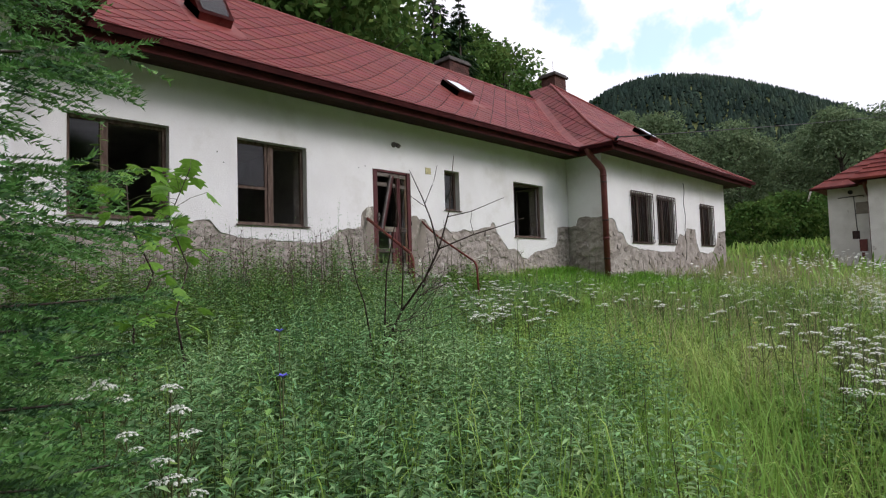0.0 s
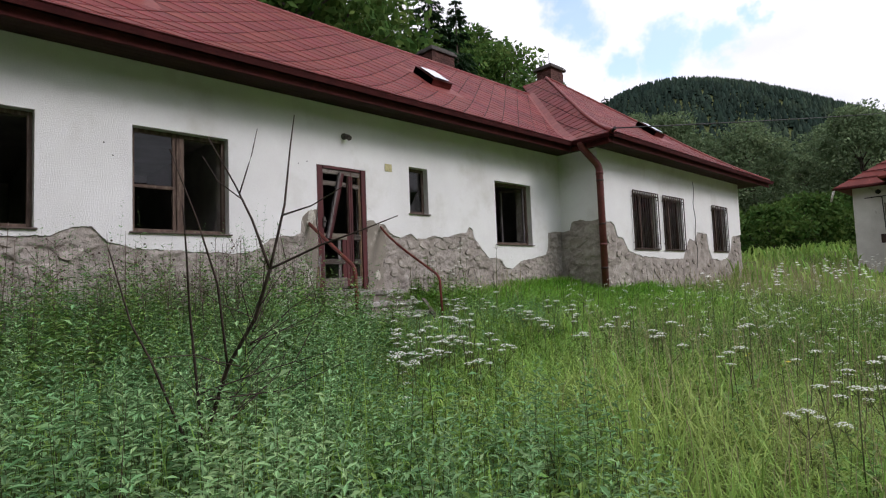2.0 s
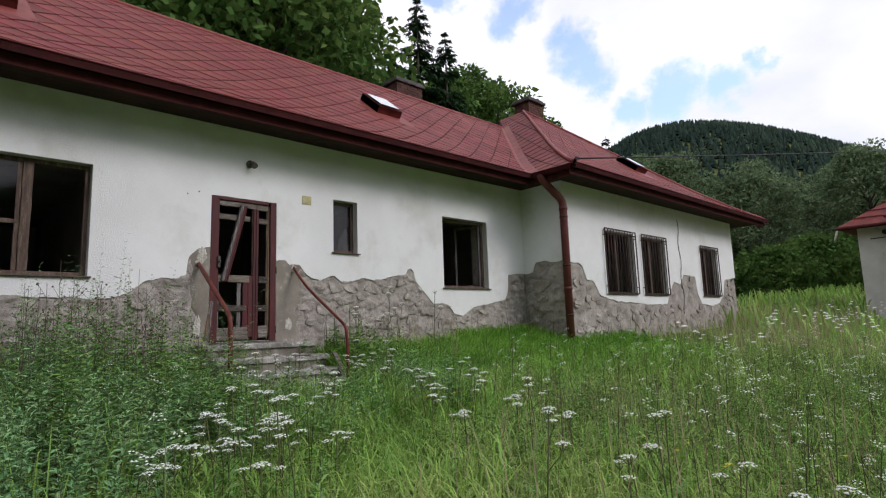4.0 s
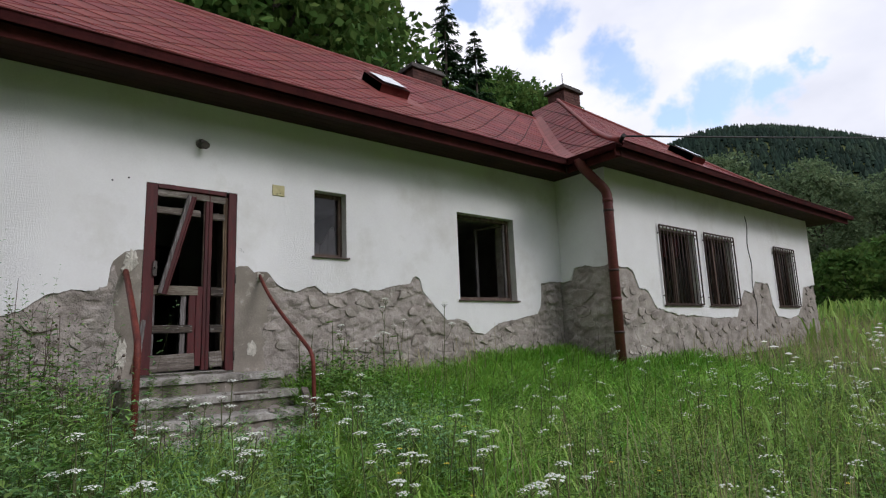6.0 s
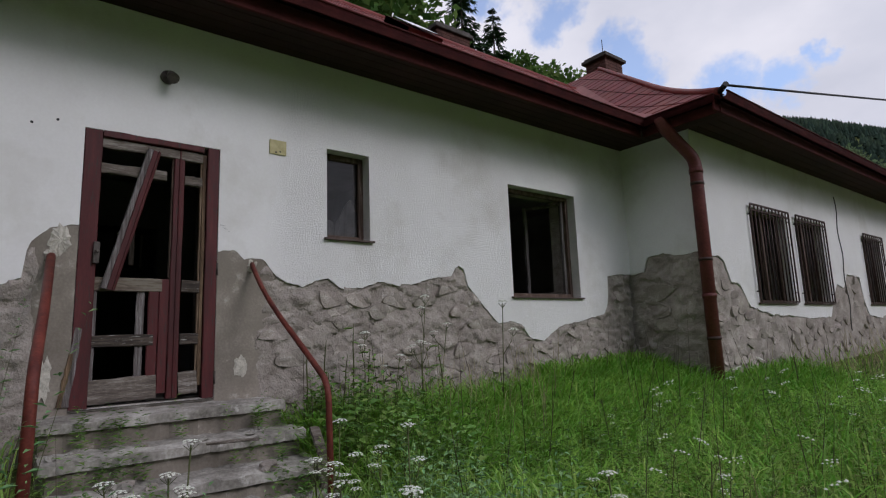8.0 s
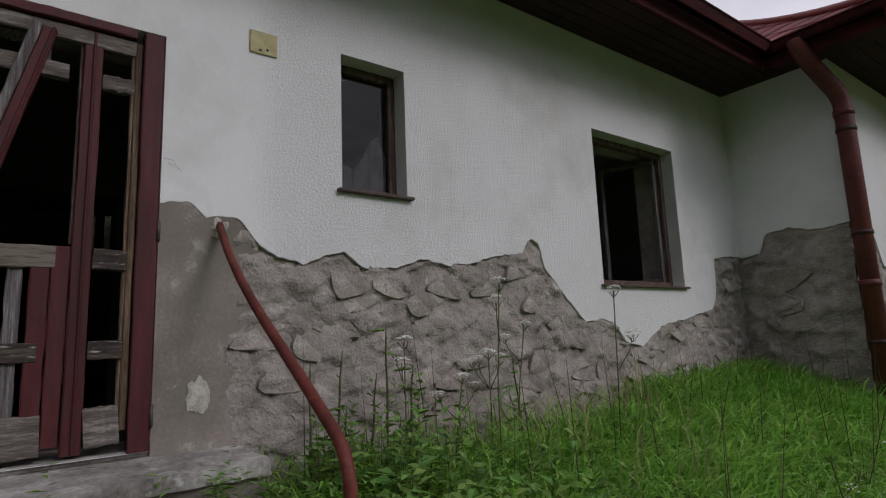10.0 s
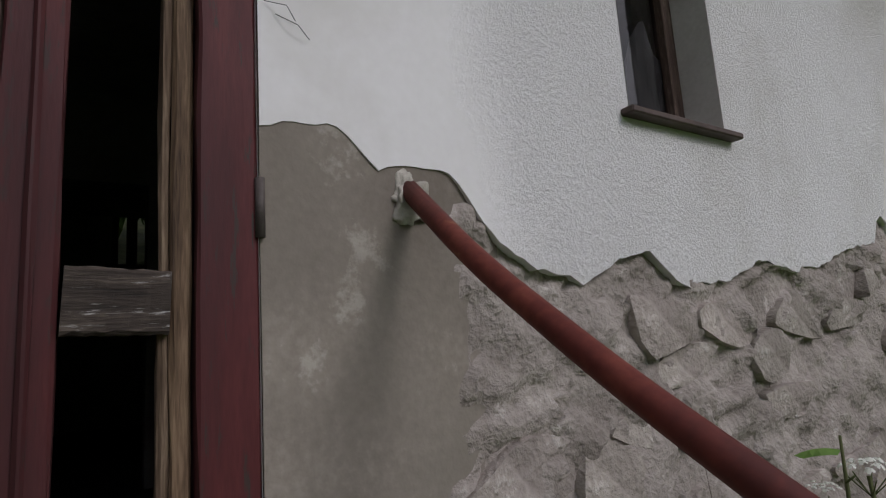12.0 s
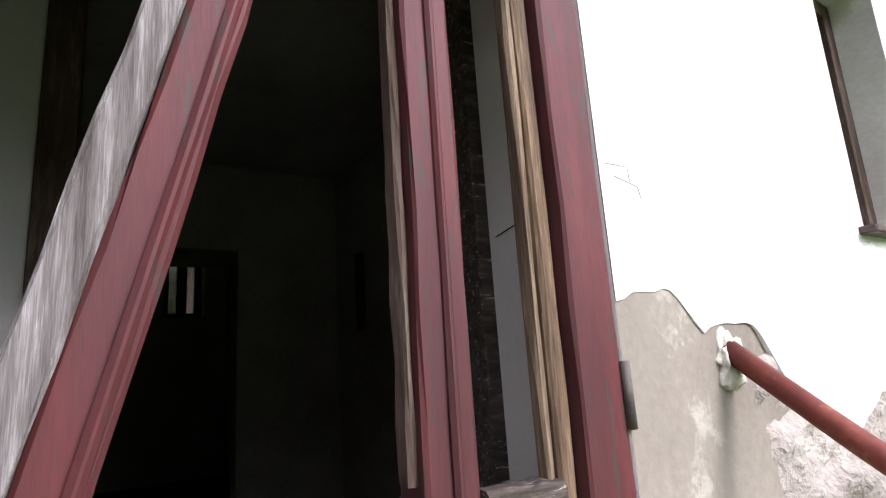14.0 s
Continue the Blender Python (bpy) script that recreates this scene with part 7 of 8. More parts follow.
limb("twig", (-4.30, 4.46, 1.58), [(-4.15, 4.25, 1.68), (-4.02, 3.98, 1.70)], 0.006, 0.002, shrub)
limb("twig", (-4.05, 4.50, 1.84), [(-3.98, 4.30, 1.92), (-3.94, 4.12, 2.04)], 0.005, 0.002, shrub)
limb("twig", stem_foot, [(-4.62, 4.85, 1.25), (-4.55, 5.1, 1.7), (-4.50, 5.2, 1.95)], 0.009, 0.002, shrub)
rnd = random.Random(5)
for i in range(30):
    p = stem_foot.lerp(FORK, rnd.uniform(0.25, 0.9))
    q = p + Vector((rnd.uniform(-0.1, 0.25), rnd.uniform(-0.3, 0.3), rnd.uniform(0.05, 0.25)))
    limb("twig", p, [q, q + Vector((rnd.uniform(-0.05, 0.15), rnd.uniform(-0.15, 0.15), rnd.uniform(0.05, 0.25)))], 0.004, 0.0015, shrub)


# ---- young maple ----
def maple_leaf(bm, p, d, n_, size):
    """A lobed leaf with its stalk at p."""
    s = d.cross(n_).normalized()
    out = [(0, 0), (0.30, 0.02), (0.50, 0.20), (0.34, 0.30), (0.52, 0.62), (0.24, 0.56), (0.0, 1.0), (-0.24, 0.56), (-0.52, 0.62), (-0.34, 0.30), (-0.50, 0.20), (-0.30, 0.02)]
    c = bm.verts.new(p + d * size * 0.35 + n_ * size * 0.06)
    vs = [bm.verts.new(p + s * a * size * 1.1 + d * b * size - n_ * abs(a) * size * 0.15) for a, b in out]
    for i in range(len(vs)):
        bm.faces.new((c, vs[i], vs[(i + 1) % len(vs)]))


def sapling(x, y, height, seed, n, size, label, leaf_mat, spread=0.3):
    t = thing("maple_sapling", (x, y, gz(x, y)), label, "sapling")
    rnd = random.Random(seed)
    b = Vector((x, y, gz(x, y)))
    pts = [b + Vector((rnd.uniform(-0.04, 0.04) * i, rnd.uniform(-0.04, 0.04) * i, height * i / 5 - 0.03)) for i in range(6)]
    part("stem", tube(pts, 0.009, 6, radii=[0.012 - 0.0016 * i for i in range(6)]), M_TWIG, t)
    for i in range(n):
        f = rnd.uniform(0.12, 1.0) ** 0.5
        k = min(4, int(f * 5))
        p = pts[k].lerp(pts[k + 1], f * 5 - k) if k < 5 else pts[5]
        a = rnd.uniform(0, math.tau)
        out = Vector((math.cos(a), math.sin(a), rnd.uniform(0.0, 0.6))).normalized()
        e = p + out * spread * rnd.uniform(0.4, 1.0)
        bm = tube([p, p.lerp(e, 0.5) + Vector((0, 0, 0.02)), e], 0.0022, 4)
        part("leaf_stalk", bm, M_STEM, t)
        bm = bmesh.new()
        n_ = Vector((rnd.uniform(-0.5, 0.5) + out.x * 0.3, rnd.uniform(-0.5, 0.5) + out.y * 0.3, 1)).normalized()
        d = (out - n_ * out.dot(n_) - Vector((0, 0, 0.35))).normalized()
        maple_leaf(bm, e, d, n_, size * rnd.uniform(0.7, 1.15))
        part("leaf", bm, leaf_mat, t)


sapling(-5.45, 3.1, 1.95, 3, 36, 0.16, "young maple with bright green lobed leaves", M_MAPLE, 0.30)
sapling(-5.3, 2.72, 1.9, 4, 26, 0.15, "young maple with bright green lobed leaves", M_MAPLE, 0.28)


# ---- fern by the steps ----
def fern(x, y, size, seed):
    t = thing("fern", (x, y, gz(x, y)), "green fern growing beside the steps", "fern", "ferns by the steps")
    rnd = random.Random(seed)
    for i in range(7):
        a = i * math.tau / 7 + rnd.uniform(-0.3, 0.3)
        bm = bmesh.new()
        prev = None
        L = size * rnd.uniform(0.75, 1.1)
        for k in range(18):
            s = k / 17
            p = Vector((x + math.cos(a) * L * 0.75 * s, y + math.sin(a) * L * 0.75 * s, gz(x, y) + L * (0.95 * s - 0.42 * s * s)))
            if k > 2:
                side = Vector((-math.sin(a), math.cos(a), -0.12))
                w = 0.16 * size * math.sin(math.pi * min(1, (s + 0.12))) * 1.0
                f = Vector((math.cos(a), math.sin(a), 0.2)) * 0.012
                for sg in (-1, 1):
                    e = p + side * sg * w + f * 1.2
                    bm.faces.new([bm.verts.new(q) for q in (p - f, e, p + f)])
        part("frond", bm, M_NETTLE, t)


for i, (x, y, s) in enumerate(((-8.55, 9.62, 0.55), (-8.2, 9.55, 0.45), (-8.75, 9.9, 0.5))):
    fern(x, y, s, 50 + i)

# nettle stalks against the wall
def stalk(x, y, top, seed, leafy):
    """A ribbed upright stalk with stubs of leaf stems and a few toothed leaves."""
    rnd = random.Random(seed)
    z0 = gz(x, y)
    t = thing("nettle_stalk", (x, y, z0), "upright green nettle stalk with few leaves by the wall" if leafy < 8 else "tall leafy nettle stalk growing up before the window", "weed", "nettle stalks by the wall")
    foot, head = Vector((x, y, z0 - 0.03)), Vector((x + rnd.uniform(-0.04, 0.04), y + rnd.uniform(-0.05, 0.08), top))
    bm = tube([foot.lerp(head, k / 5) + Vector((0, 0.006 * (k % 2), 0)) for k in range(6)], 0.006, 6, radii=[0.0075, 0.007, 0.0065, 0.006, 0.005, 0.003])
    for k in range(9):
        p = foot.lerp(head, 0.3 + 0.075 * k)
        a = k * 1.57
        tube([p, p + Vector((0.018 * math.cos(a), 0.018 * math.sin(a), 0.016))], 0.0025, 4, bm)
    part("stalk", bm, M_STEM, t)
    for k in range(leafy):
        p = foot.lerp(head, 0.97 - min(0.14, 0.85 / leafy) * k)
        a = (rnd.uniform(0, math.tau) if k else 3.9) if leafy < 8 else (k // 2) * 1.35 + math.pi * (k % 2)
        d = Vector((math.cos(a), math.sin(a), 0.25)).normalized()
        side = Vector((-math.sin(a), math.cos(a), 0.15))
        le = rnd.uniform(0.09, 0.13)
        bm = bmesh.new()
        rib = [bm.verts.new(p + d * le * q / 6 - Vector((0, 0, 0.35 * le * (q / 6) ** 2))) for q in range(7)]
        for sg in (-1, 1):
            rim = [bm.verts.new(rib[q].co + side * sg * le * 0.26 * math.sin(math.pi * (q / 6) ** 0.7) * (1 + 0.15 * (q % 2)) - Vector((0, 0, 0.012))) for q in range(1, 6)]
            row = [rib[0]] + rim + [rib[6]]
            for q in range(6):
                f = [v for i, v in enumerate((rib[q], rib[q + 1], row[q + 1], row[q])) if v not in (rib[q], rib[q + 1], row[q + 1], row[q])[:i]]
                if len(f) > 2:
                    bm.faces.new(f)
        part("leaf", bm, M_NETTLE, t)


for i, (x, y, top, n) in enumerate(((-8.80, 9.98, 2.50, 2), (-8.82, 9.68, 2.37, 0), (-8.80, 10.10, 2.28, 1), (-8.85, 9.89, 2.24, 0), (-8.72, 9.52, 2.32, 0), (-8.78, 9.72, 2.10, 4), (-8.70, 9.98, 2.02, 5), (-8.62, 9.60, 1.98, 5), (-8.60, 10.25, 2.0, 5), (-8.85, 11.02, 2.30, 3),
                                 (-8.62, 3.27, 3.93, 34), (-8.66, 3.0, 3.0, 22), (-8.5, 2.72, 2.9, 22), (-8.6, 2.5, 3.1, 24), (-8.72, 3.55, 2.85, 18), (-8.3, 2.35, 2.8, 20))):
    stalk(x, y, top, 300 + i, n)

# tall umbels against the wall, right of the steps
for i, (x, y, h) in enumerate(((-8.75, 10.05, 0.95), (-8.5, 10.5, 1.15), (-8.85, 10.75, 0.9), (-8.35, 11.3, 1.0), (-8.6, 10.25, 0.75), (-8.9, 11.0, 0.8),
                               (-2.80, 1.91, 0.93), (-2.76, 2.06, 0.91), (-2.70, 2.09, 0.84), (-2.74, 1.97, 0.79), (-2.62, 2.03, 0.64))):
    e = copy_thing(first[i % 4], pose(x, y, gz(x, y), 0, 0, 70 * i))
    e.scale = (1.1, 1.1, h / 0.66) if x < -5 else (0.85, 0.85, h / (0.55, 0.66, 0.48, 0.74)[i % 4])


# ---- spruce beside the start ----
def needles(p, d, n_, ln, wd):
    v = np.empty((len(p), 3, 3), np.float32)
    v[:, 0] = p + n_ * wd * 0.5
    v[:, 1] = p - n_ * wd * 0.5
    v[:, 2] = p + d * ln[:, None]
    return v.reshape(-1, 3), np.arange(3 * len(p), dtype=np.int32).reshape(-1, 3)


def young_spruce(x, y, z, height, radius, whorls, per, seed, label):
    """Trunk and drooping boughs with twigs needled all round; pale fresh shoots at the ends."""
    rng = np.random.default_rng(seed)
    t = thing("young_spruce", (x, y, z), label, "spruce tree")
    part("trunk", tube([(x, y, z - 0.1), (x, y, z + height * 0.5), (x, y, z + height)], 0.05, 8, radii=[0.075, 0.045, 0.006]), M_BARK, t)
    old, fresh = [], []

    def shoot(p, dirn, tl, sag, gap, new_from):
        c = max(8, int(tl / gap))
        w = np.linspace(0.0, 1, c)[:, None]
        q = p + dirn * tl * w + np.array([0, 0, -sag * tl]) * w * w
        side = unit(np.cross(dirn, [0.0, 0.0, 1.0]))
        up = np.cross(side, dirn)
        ph = rng.uniform(-2.3, 2.3, (c, 1)) + math.pi / 2
        nd = unit(dirn * 0.75 + side * np.cos(ph) + up * np.sin(ph) * 0.8)
        k = int(c * new_from)
        if k:
            old.append((q[:k], nd[:k]))
        if k < c:
            fresh.append((q[k:], nd[k:]))

    for i in range(whorls):
        f = (i + 0.5) / whorls
        L = radius * (1 - f) ** 0.62 * (0.80 + 0.20 * min(1, f * 6)) + 0.05
        for k in range(per):
            a = k * math.tau / per + i * 0.7 + rng.uniform(-0.25, 0.25)
            zz = z + height * (0.03 + 0.95 * f) + rng.uniform(-0.09, 0.09)
            d = np.array([math.cos(a), math.sin(a), 0.0])
            s = np.array([-math.sin(a), math.cos(a), 0.0])
            base = np.array([x, y, zz])
            le = L * rng.uniform(0.82, 1.0)
            g = np.array([0.16, -0.34, 0.24]) * le

            def at(u):
                return base + d * le * u + np.array([0, 0, g[0] * u + g[1] * u * u + g[2] * u ** 3])
            part("bough", tube([tuple(at(u)) for u in (0, 0.3, 0.6, 0.85)], 0.008, 4, radii=[0.009, 0.006, 0.004, 0.0025], cap=False), M_BARK, t)
            facing = d[0] * 0.85 + d[1] * 0.5 > -0.35
            gap = 0.0046 if facing else 0.016
            for u in np.arange(0.25, 0.8, 0.09):
                shoot(at(u), unit(at(u + 0.1) - at(u)), 0.09 * le * 1.1, 0, gap, 1.0)
            shoot(at(0.8), unit(at(1.0) - at(0.8)), 0.24 * le, -0.05, gap * 0.8, 0.15)
            m = max(5, int(le / 0.075))
            for j in range(m):
                u = 0.22 + 0.70 * (j + rng.random()) / m
                for sg in (-1, 1):
                    tl = (0.10 + 0.42 * le * (1.05 - u)) * rng.uniform(0.7, 1.1)
                    dirn = unit(d * 0.85 + s * sg * 0.75 + np.array([0, 0, -0.10 + rng.normal(0, 0.12)]))
                    p = at(u)
                    shoot(p, dirn, tl, 0.12, gap, 0.50)
                    if tl > 0.17:
                        for w in (0.35, 0.6):
                            shoot(p + dirn * tl * w, unit(dirn + s * sg * 0.5 * (1 if w < 0.5 else -1) - d * 0.2), tl * 0.42, 0.1, gap, 0.35)
    for nm, lst, m, ln, lb in (("needles", old, M_NEEDLE_OLD, 0.017, "dark older needles"), ("fresh_growth", fresh, M_NEEDLE_NEW, 0.019, "pale fresh shoots")):
        ps, ds = np.concatenate([q for q, _ in lst]), np.concatenate([q for _, q in lst])
        sd = unit(np.cross(ds, rng.normal(0, 1, ds.shape)))
        v, f = needles(ps, ds, sd, ln * rng.uniform(0.8, 1.3, len(ps)), 0.0068)
        ob = new(nm, array_mesh(nm, v - np.array([x, y, z]), f, m))
        ob.parent = t
        tagged(ob, lb, kind="stuff")
    return t


young_spruce(-2.62, 1.08, gz(-2.62, 1.08), 5.2, 1.12, 24, 11, 4, "young spruce with fresh green shoots at the meadow's edge")


# ---- trees ----
def tree_mesh(seed, height, crown_r, crown_z0, clumps, per, leaf, pale=False):
    """Trunk with limbs, and a crown of many small leaf sprays round clump centres."""
    rng = np.random.default_rng(seed)
    bm = bmesh.new()
    top = Vector((rng.normal(0, 0.3), rng.normal(0, 0.3), height * 0.86))
    trunk = [Vector((0, 0, -0.4)), Vector((rng.normal(0, 0.1), rng.normal(0, 0.1), height * 0.3)), Vector((rng.normal(0, 0.25), rng.normal(0, 0.25), height * 0.6)), top]
    tube(trunk, 0.2, 8, bm, radii=[height * 0.020, height * 0.014, height * 0.008, 0.03])
    cs = []
    for i in range(clumps):
        f = rng.random() ** 0.8
        zc = crown_z0 + (height - crown_z0) * f
        rr = crown_r * math.sqrt(max(0.03, 1 - (2 * f - 0.85) ** 2 / 1.35)) * rng.uniform(0.45, 1.05)
        a = rng.uniform(0, math.tau)
        c = np.array([rr * math.cos(a), rr * math.sin(a), zc])
        cs.append((c, crown_r * rng.uniform(0.20, 0.36)))
        if i % 3 == 0:
            s = Vector((0, 0, max(height * 0.18, zc - rr * 0.9)))
            tube([s, s.lerp(Vector(c), 0.5) + Vector((0, 0, 0.3)), Vector(c)], 0.06, 5, bm, radii=[height * 0.006, height * 0.004, 0.015], cap=False)
    me_t = bpy.data.meshes.new("trunk")
    bm.to_mesh(me_t)
    bm.free()
    me_t.materials.append(M_BARK)
    P, D = [], []
    for c, r in cs:
        g = unit(rng.normal(0, 1, (per, 3)))
        rad = r * rng.uniform(0.35, 1.0, (per, 1)) ** 0.5
        q = c + g * rad * np.array([1, 1, 0.72])
        P.append(q)
        D.append(unit(g * 0.8 + rng.normal(0, 0.6, (per, 3)) + np.array([0, 0, -0.25])))
    P, D = np.concatenate(P), np.concatenate(D)
    S = unit(np.cross(D, rng.normal(0, 1, D.shape)))
    ln = leaf * rng.uniform(0.6, 1.3, len(P))
    v, f = leaf_cloud(P, D, S, ln, ln * 0.62, 0.1)
    me_c = array_mesh("crown", v, f, M_LEAF_PALE if pale else M_LEAF)
    return me_t, me_c


def conifer_mesh(seed, height, radius, tiers, per):
    """A tall spruce: trunk and layered, drooping sprays."""
    rng = np.random.default_rng(seed)
    bm = bmesh.new()
    tube([(0, 0, -0.4), (0, 0, height * 0.5), (0, 0, height)], 0.2, 7, bm, radii=[height * 0.013, height * 0.008, 0.02])
    me_t = bpy.data.meshes.new("trunk")
    bm.to_mesh(me_t)
    bm.free()
    me_t.materials.append(M_BARK)
    P, D, L = [], [], []
    for i in range(tiers):
        f = (i + rng.random()) / tiers
        zz = height * (0.16 + 0.84 * f)
        R = radius * (1 - f) ** 0.8 * rng.uniform(0.75, 1.1) + 0.12
        for k in range(per):
            a = rng.uniform(0, math.tau)
            n = 9
            u = np.linspace(0.12, 1, n)
            p = np.stack([R * u * math.cos(a), R * u * math.sin(a), zz - 0.32 * R * u + 0.08 * R * u ** 3], -1)
            p = p + rng.normal(0, 0.06 * R, p.shape)
            side = np.array([-math.sin(a), math.cos(a), 0])
            for sg in (-1, 0, 1):
                P.append(p)
                D.append(unit(np.array([math.cos(a), math.sin(a), -0.45]) + side * sg * 0.9 + rng.normal(0, 0.15, p.shape)))
                L.append(np.full(n, 0.26 * R + 0.16))
    P, D, L = np.concatenate(P), np.concatenate(D), np.concatenate(L)
    S = unit(np.cross(D, rng.normal(0, 1, D.shape) * 0.4 + np.array([0, 0, 1.0])))
    v, f = leaf_cloud(P, D, S, L * rng.uniform(0.7, 1.2, len(L)), L * 0.30, 0.25)
    return me_t, array_mesh("crown", v, f, M_NEEDLE)


def plant_tree(kind, meshes, x, y, size, turn, label, category, group, z=None):
    e = new(kind)
    for nm, me in zip(("trunk", "crown"), meshes):
        new(nm, me).parent = e
    e.matrix_basis = pose(x, y, gz(x, y) if z is None else z, 0, 0, turn) @ Matrix.Diagonal((size, size, size, 1))
    return tagged(e, label, category, group)


BROAD = [tree_mesh(11, 15, 4.6, 3.5, 90, 90, 0.42), tree_mesh(12, 17, 5.0, 4.0, 100, 90, 0.44), tree_mesh(13, 13, 4.2, 2.5, 80, 90, 0.40)]
PALE = [tree_mesh(21, 14, 4.4, 2.0, 90, 150, 0.36, True), tree_mesh(22, 16, 4.8, 2.5, 100, 150, 0.38, True)]
CONIF = [conifer_mesh(31, 19, 3.0, 34, 7), conifer_mesh(32, 16, 2.7, 30, 7)]
BUSH = [tree_mesh(41, 3.2, 1.9, 0.3, 45, 70, 0.26)]
rnd = random.Random(9)
# behind the house
for i, (x, y, s, k) in enumerate(((-24, -3, 1.1, 0), (-22.5, 2.5, 1.05, 1), (-25, 6.5, 1.1, 2), (-23.5, 10.5, 1.0, 0), (-22.5, 14.5, 0.98, 1), (-27, 12.5, 1.1, 2), (-29, 5, 1.2, 0), (-24.5, 17.3, 0.98, 1), (-29, 19.5, 1.0, 1), (-30, -2, 1.2, 1),
                                  (-24, -9, 1.1, 2), (-33, 12, 1.2, 0), (-34, 25, 0.9, 0), (-29.8, 31.7, 0.88, 0), (-28.5, 36.5, 0.95, 0), (-26.5, 39, 0.9, 2), (-34, 38, 0.9, 1), (-38, 27.5, 0.8, 1), (-29.2, 26.8, 0.92, 2), (-20.8, -6, 0.9, 1))):
    plant_tree("broadleaf_tree", BROAD[k], x, y, s, rnd.uniform(0, 360), "tall leafy deciduous tree on the slope behind the house", "tree", "trees behind the house")
for i, (x, y, s, k) in enumerate(((-26.0, 26.4, 0.93, 0), (-26.5, 16.5, 1.0, 1), (-27.6, 25.4, 0.86, 1), (-25.2, 28.0, 0.84, 0), (-35, 17, 1.1, 0), (-31, 9, 1.1, 1))):
    plant_tree("spruce", CONIF[k], x, y, s, rnd.uniform(0, 360), "tall dark spruce behind the house", "tree", "spruces behind the house")
# valley trees
for i in range(46):
    yaw = radians(rnd.uniform(-6, 38))
    r = rnd.uniform(58, 120)
    x, y = -r * math.sin(yaw), r * math.cos(yaw)
    if i % 5 == 4:
        plant_tree("spruce", CONIF[i % 2], x, y, rnd.uniform(0.55, 0.8), rnd.uniform(0, 360), "dark spruce in the valley wood", "tree", "valley spruces")
    elif i % 5 in (0, 1, 2):
        plant_tree("broadleaf_tree", PALE[i % 2], x, y, rnd.uniform(0.75, 1.0), rnd.uniform(0, 360), "pale grey-green willow in the valley wood", "tree", "valley trees")
    else:
        plant_tree("broadleaf_tree", BROAD[i % 3], x, y, rnd.uniform(0.55, 0.85), rnd.uniform(0, 360), "leafy deciduous tree in the valley wood", "tree", "valley trees")
for i, (x, y, s) in enumerate(((-13.2, 46, 1.15), (-12, 50, 1.3), (-16, 52, 1.4), (-20, 48, 1.5), (-9, 56, 1.4), (-5, 58, 1.4), (-23, 56, 1.6), (-15.5, 60, 1.7), (-11.5, 63, 1.6), (-1, 62, 1.5), (4, 58, 1.5))):
    plant_tree("bush", BUSH[0], x, y, s, 40 * i, "rounded green bush at the edge of the wood", "bush", "bushes at the wood's edge")
plant_tree("broadleaf_tree", BROAD[1], -3.0, 50, 0.55, 30, "leafy deciduous tree behind the outbuilding", "tree", "valley trees")
plant_tree("spruce", CONIF[0], 1.8, 45, 0.78, 30, "spruce behind the outbuilding", "tree", "valley spruces")
plant_tree("spruce", CONIF[1], -34.5, 62.5, 0.95, 80, "lone dark spruce standing above the wood", "tree", "valley spruces")
# unseen trees added behind the walker to hold low sky light off the walls
for i in range(36):
    yaw = radians(152 + 5.4 * i)
    low = 1.0 - 0.55 * float(smooth((math.degrees(yaw) - 262) / 40))
    r = (rnd.uniform(31, 36) if i % 2 else rnd.uniform(37, 43)) + 8 * (1 - low)
    x, y = -r * math.sin(yaw), r * math.cos(yaw)
    plant_tree("broadleaf_tree", BROAD[i % 3], x, y, rnd.uniform(1.15, 1.45) * low, rnd.uniform(0, 360), "unseen leafy tree added behind the walker to block low sky light", "tree", "trees round the meadow")

# wooded hill
cv, cf = [], []
for k, (zb, zt, r) in enumerate(((0.10, 0.62, 0.22), (0.40, 1.0, 0.15))):
    o = len(cv)
    for i in range(6):
        a = i * math.tau / 6 + k
        cv.append((r * math.cos(a) * (1 + 0.2 * (i % 2)), r * math.sin(a), zb + 0.05 * (i % 2)))
    cv.append((0, 0, zt))
    for i in range(6):
        cf.append((o + i, o + (i + 1) % 6, o + 6))
cv, cf = np.array(cv), np.array(cf)
N = 27000
yaw = np.radians(RNG.uniform(-30, 95, N))
r = np.sqrt(RNG.uniform(125 ** 2, 1010 ** 2, N))
hx, hy = -r * np.sin(yaw), r * np.cos(yaw)
hz = ground_z(hx, hy)
hh = RNG.uniform(8, 16, N) * (0.75 + 0.25 * smooth((r - 200) / 300))
a = RNG.uniform(0, math.tau, N)
wd = hh * RNG.uniform(0.85, 1.5, N)
V = np.empty((N, len(cv), 3), np.float32)
V[:, :, 0] = hx[:, None] + wd[:, None] * (np.cos(a)[:, None] * cv[None, :, 0] - np.sin(a)[:, None] * cv[None, :, 1])
V[:, :, 1] = hy[:, None] + wd[:, None] * (np.sin(a)[:, None] * cv[None, :, 0] + np.cos(a)[:, None] * cv[None, :, 1])
V[:, :, 2] = hz[:, None] + hh[:, None] * cv[None, :, 2]
F = (cf[None] + len(cv) * np.arange(N)[:, None, None]).reshape(-1, 3)
tagged(new("hill_forest", array_mesh("hill_forest", V.reshape(-1, 3), F, M_FARWOOD)), "dark conifer forest covering the hill", "forest", kind="stuff")

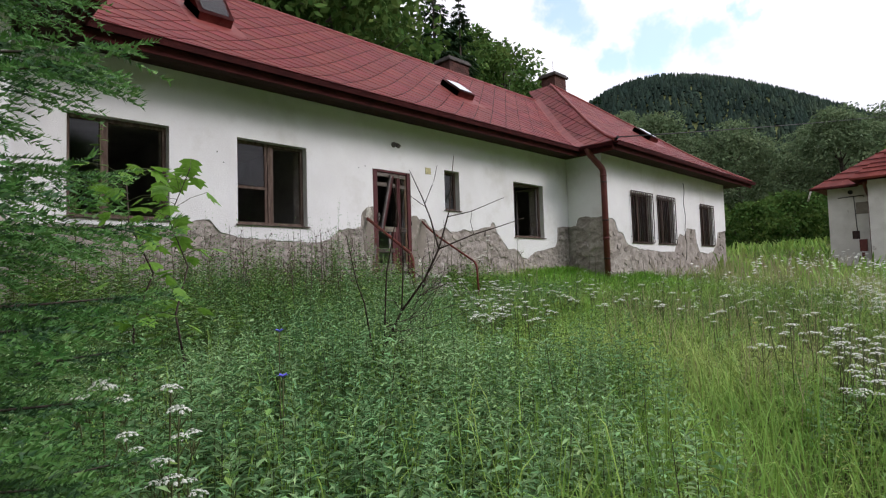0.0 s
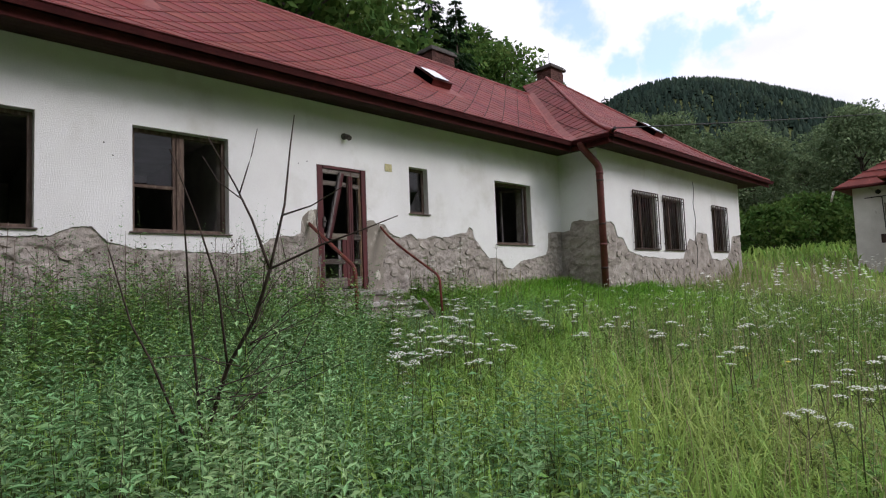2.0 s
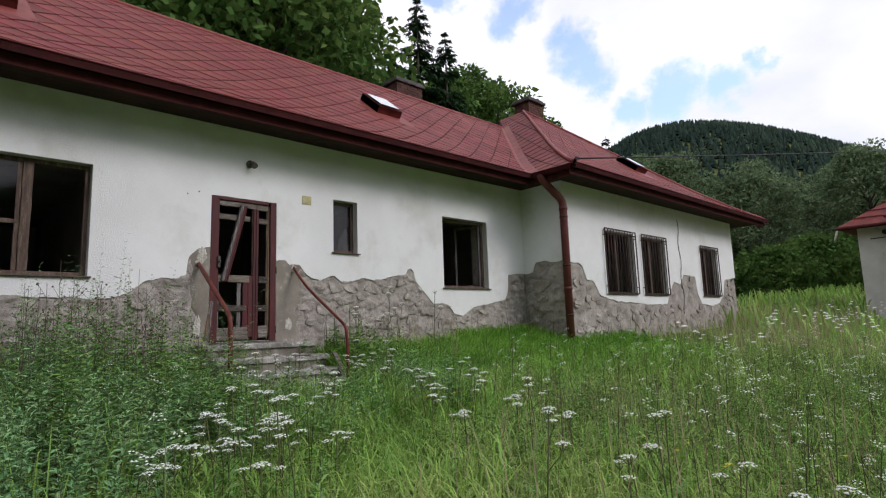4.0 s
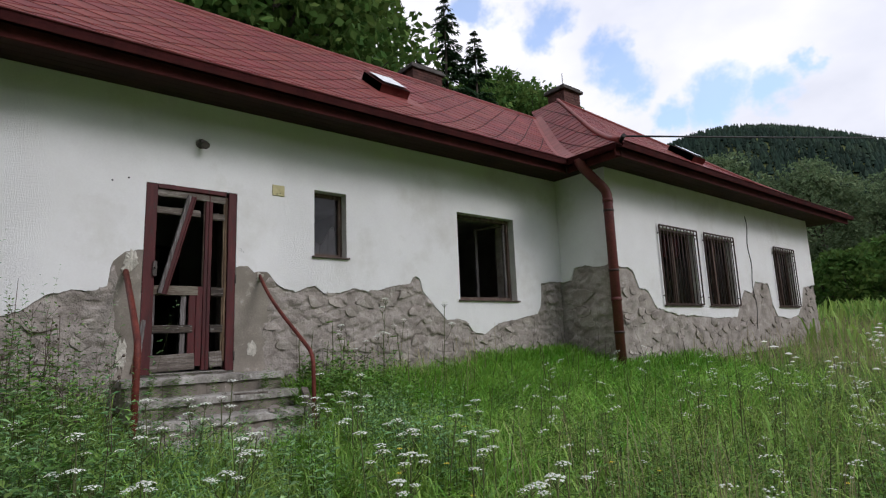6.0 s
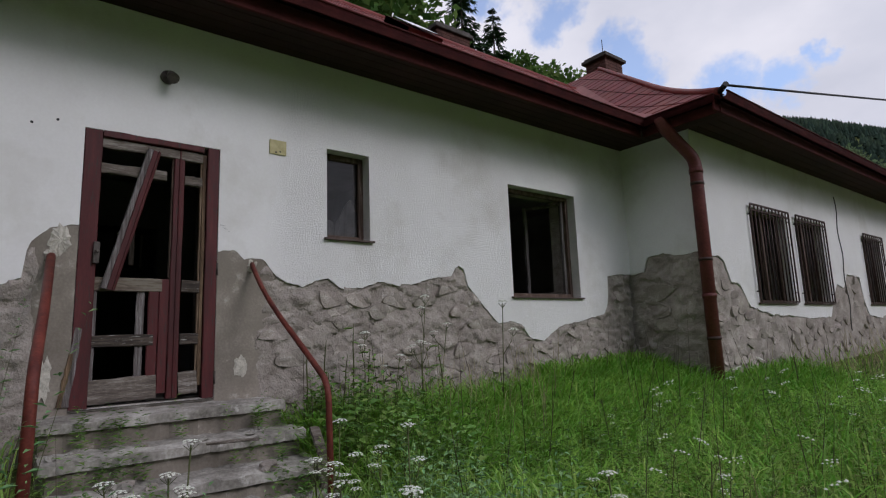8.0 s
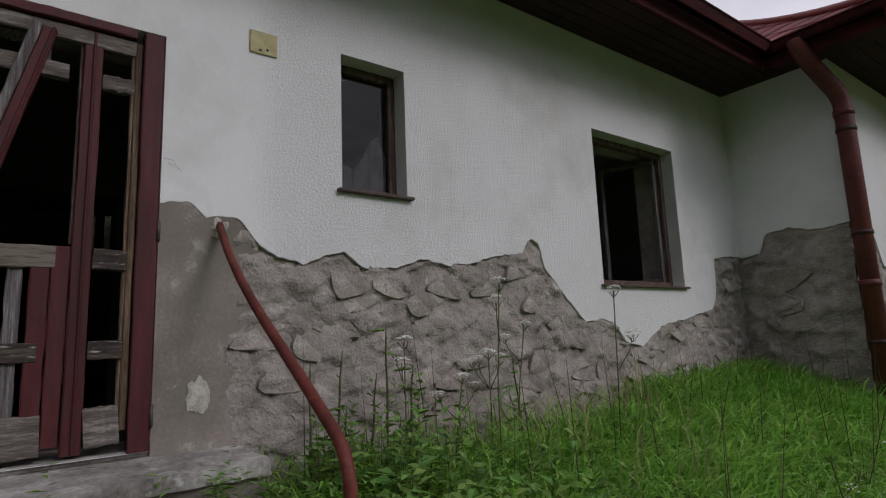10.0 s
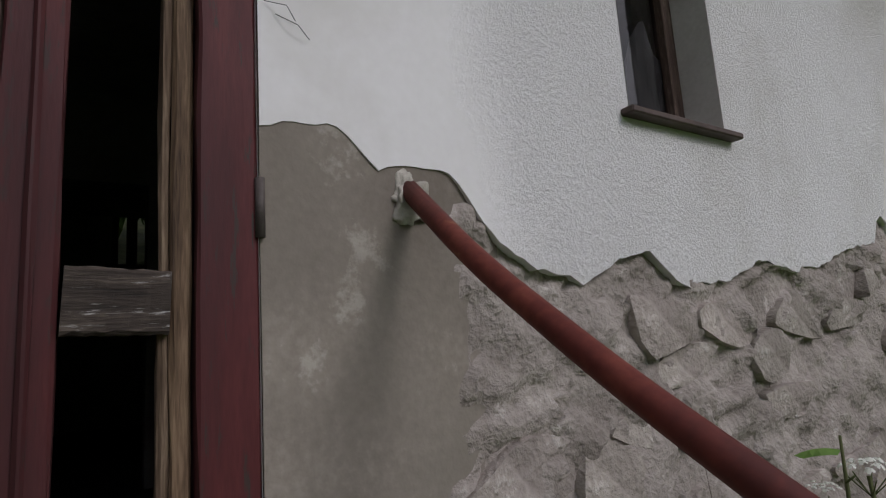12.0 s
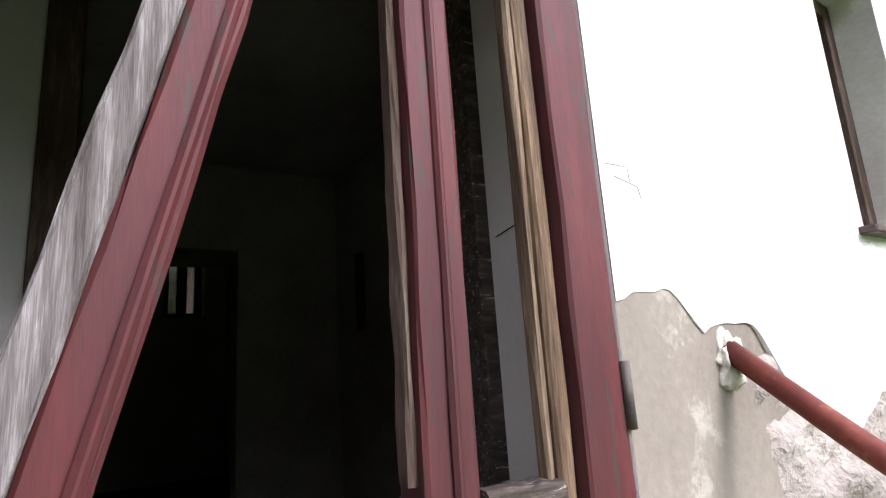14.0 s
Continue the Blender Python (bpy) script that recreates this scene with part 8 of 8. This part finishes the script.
# mixed wood on the lower slope of the hill
MIX = [mesh_arrays(tree_mesh(s, h, r, 1.5, 26, 14, 1.7)[1]) for s, h, r in ((61, 13, 4.6), (62, 15, 4.4), (63, 11, 4.8))]
n = 430
yaw = np.radians(RNG.uniform(-12, 48, n))
r = np.sqrt(RNG.uniform(120 ** 2, 420 ** 2, n))
keep = RNG.random(n) < 0.35 + 0.65 * smooth((np.degrees(yaw) - 8) / 14)
hx, hy = (-r * np.sin(yaw))[keep], (r * np.cos(yaw))[keep]
hz = ground_z(hx, hy)
vs, fs, o_ = [], [], 0
for i in range(len(hx)):
    v, f = MIX[i % 3]
    k, a = RNG.uniform(0.9, 1.5), RNG.uniform(0, math.tau)
    c, q = math.cos(a) * k, math.sin(a) * k
    vs.append(np.stack([v[:, 0] * c - v[:, 1] * q + hx[i], v[:, 0] * q + v[:, 1] * c + hy[i], v[:, 2] * k + hz[i]], -1))
    fs.append(f + o_)
    o_ += len(v)
tagged(new("hillside_wood", array_mesh("hillside_wood", np.concatenate(vs), np.concatenate(fs), M_HILLLEAF)), "mixed deciduous wood on the lower hillside", "forest", kind="stuff")

# ---- stones and tiles of the house, last ----
rubble(on_main, YL + 0.02, YR - 0.02, 1.25, MAIN_LOW, M_MORTAR, (M_STONE, M_STONE_ISL), wall_m, 2, True, openings=[W_OPEN["door"]], smooth_zones=((7.70, 9.30),), limit=300, step=0.022)
rubble(on_wing, YR + 0.02, YEND - 0.02, 1.3, WING_LOW, M_MORTAR, (M_STONE, M_STONE_ISL), wall_w, 5, False, step=0.06)
rubble(on_return, XW + 0.02, WX - 0.02, 1.3, RET_LOW, M_MORTAR, (M_STONE, M_STONE_ISL), wall_r, 8, True, cell=(0.42, 0.20), limit=60)
rubble(on_wing, YBEG, YL - 0.02, 1.0, LEFT_LOW, M_MORTAR, (M_STONE, M_STONE_ISL), wall_l, 6, False, step=0.12)
tiles(slope_main, True, near=lambda u, v: math.hypot(u - 8.0, v * 1.2))
tiles(slope_ret, False)
tiles(slope_wing, False)
tiles(slope_lret, False)
tiles(slope_lwing, False)
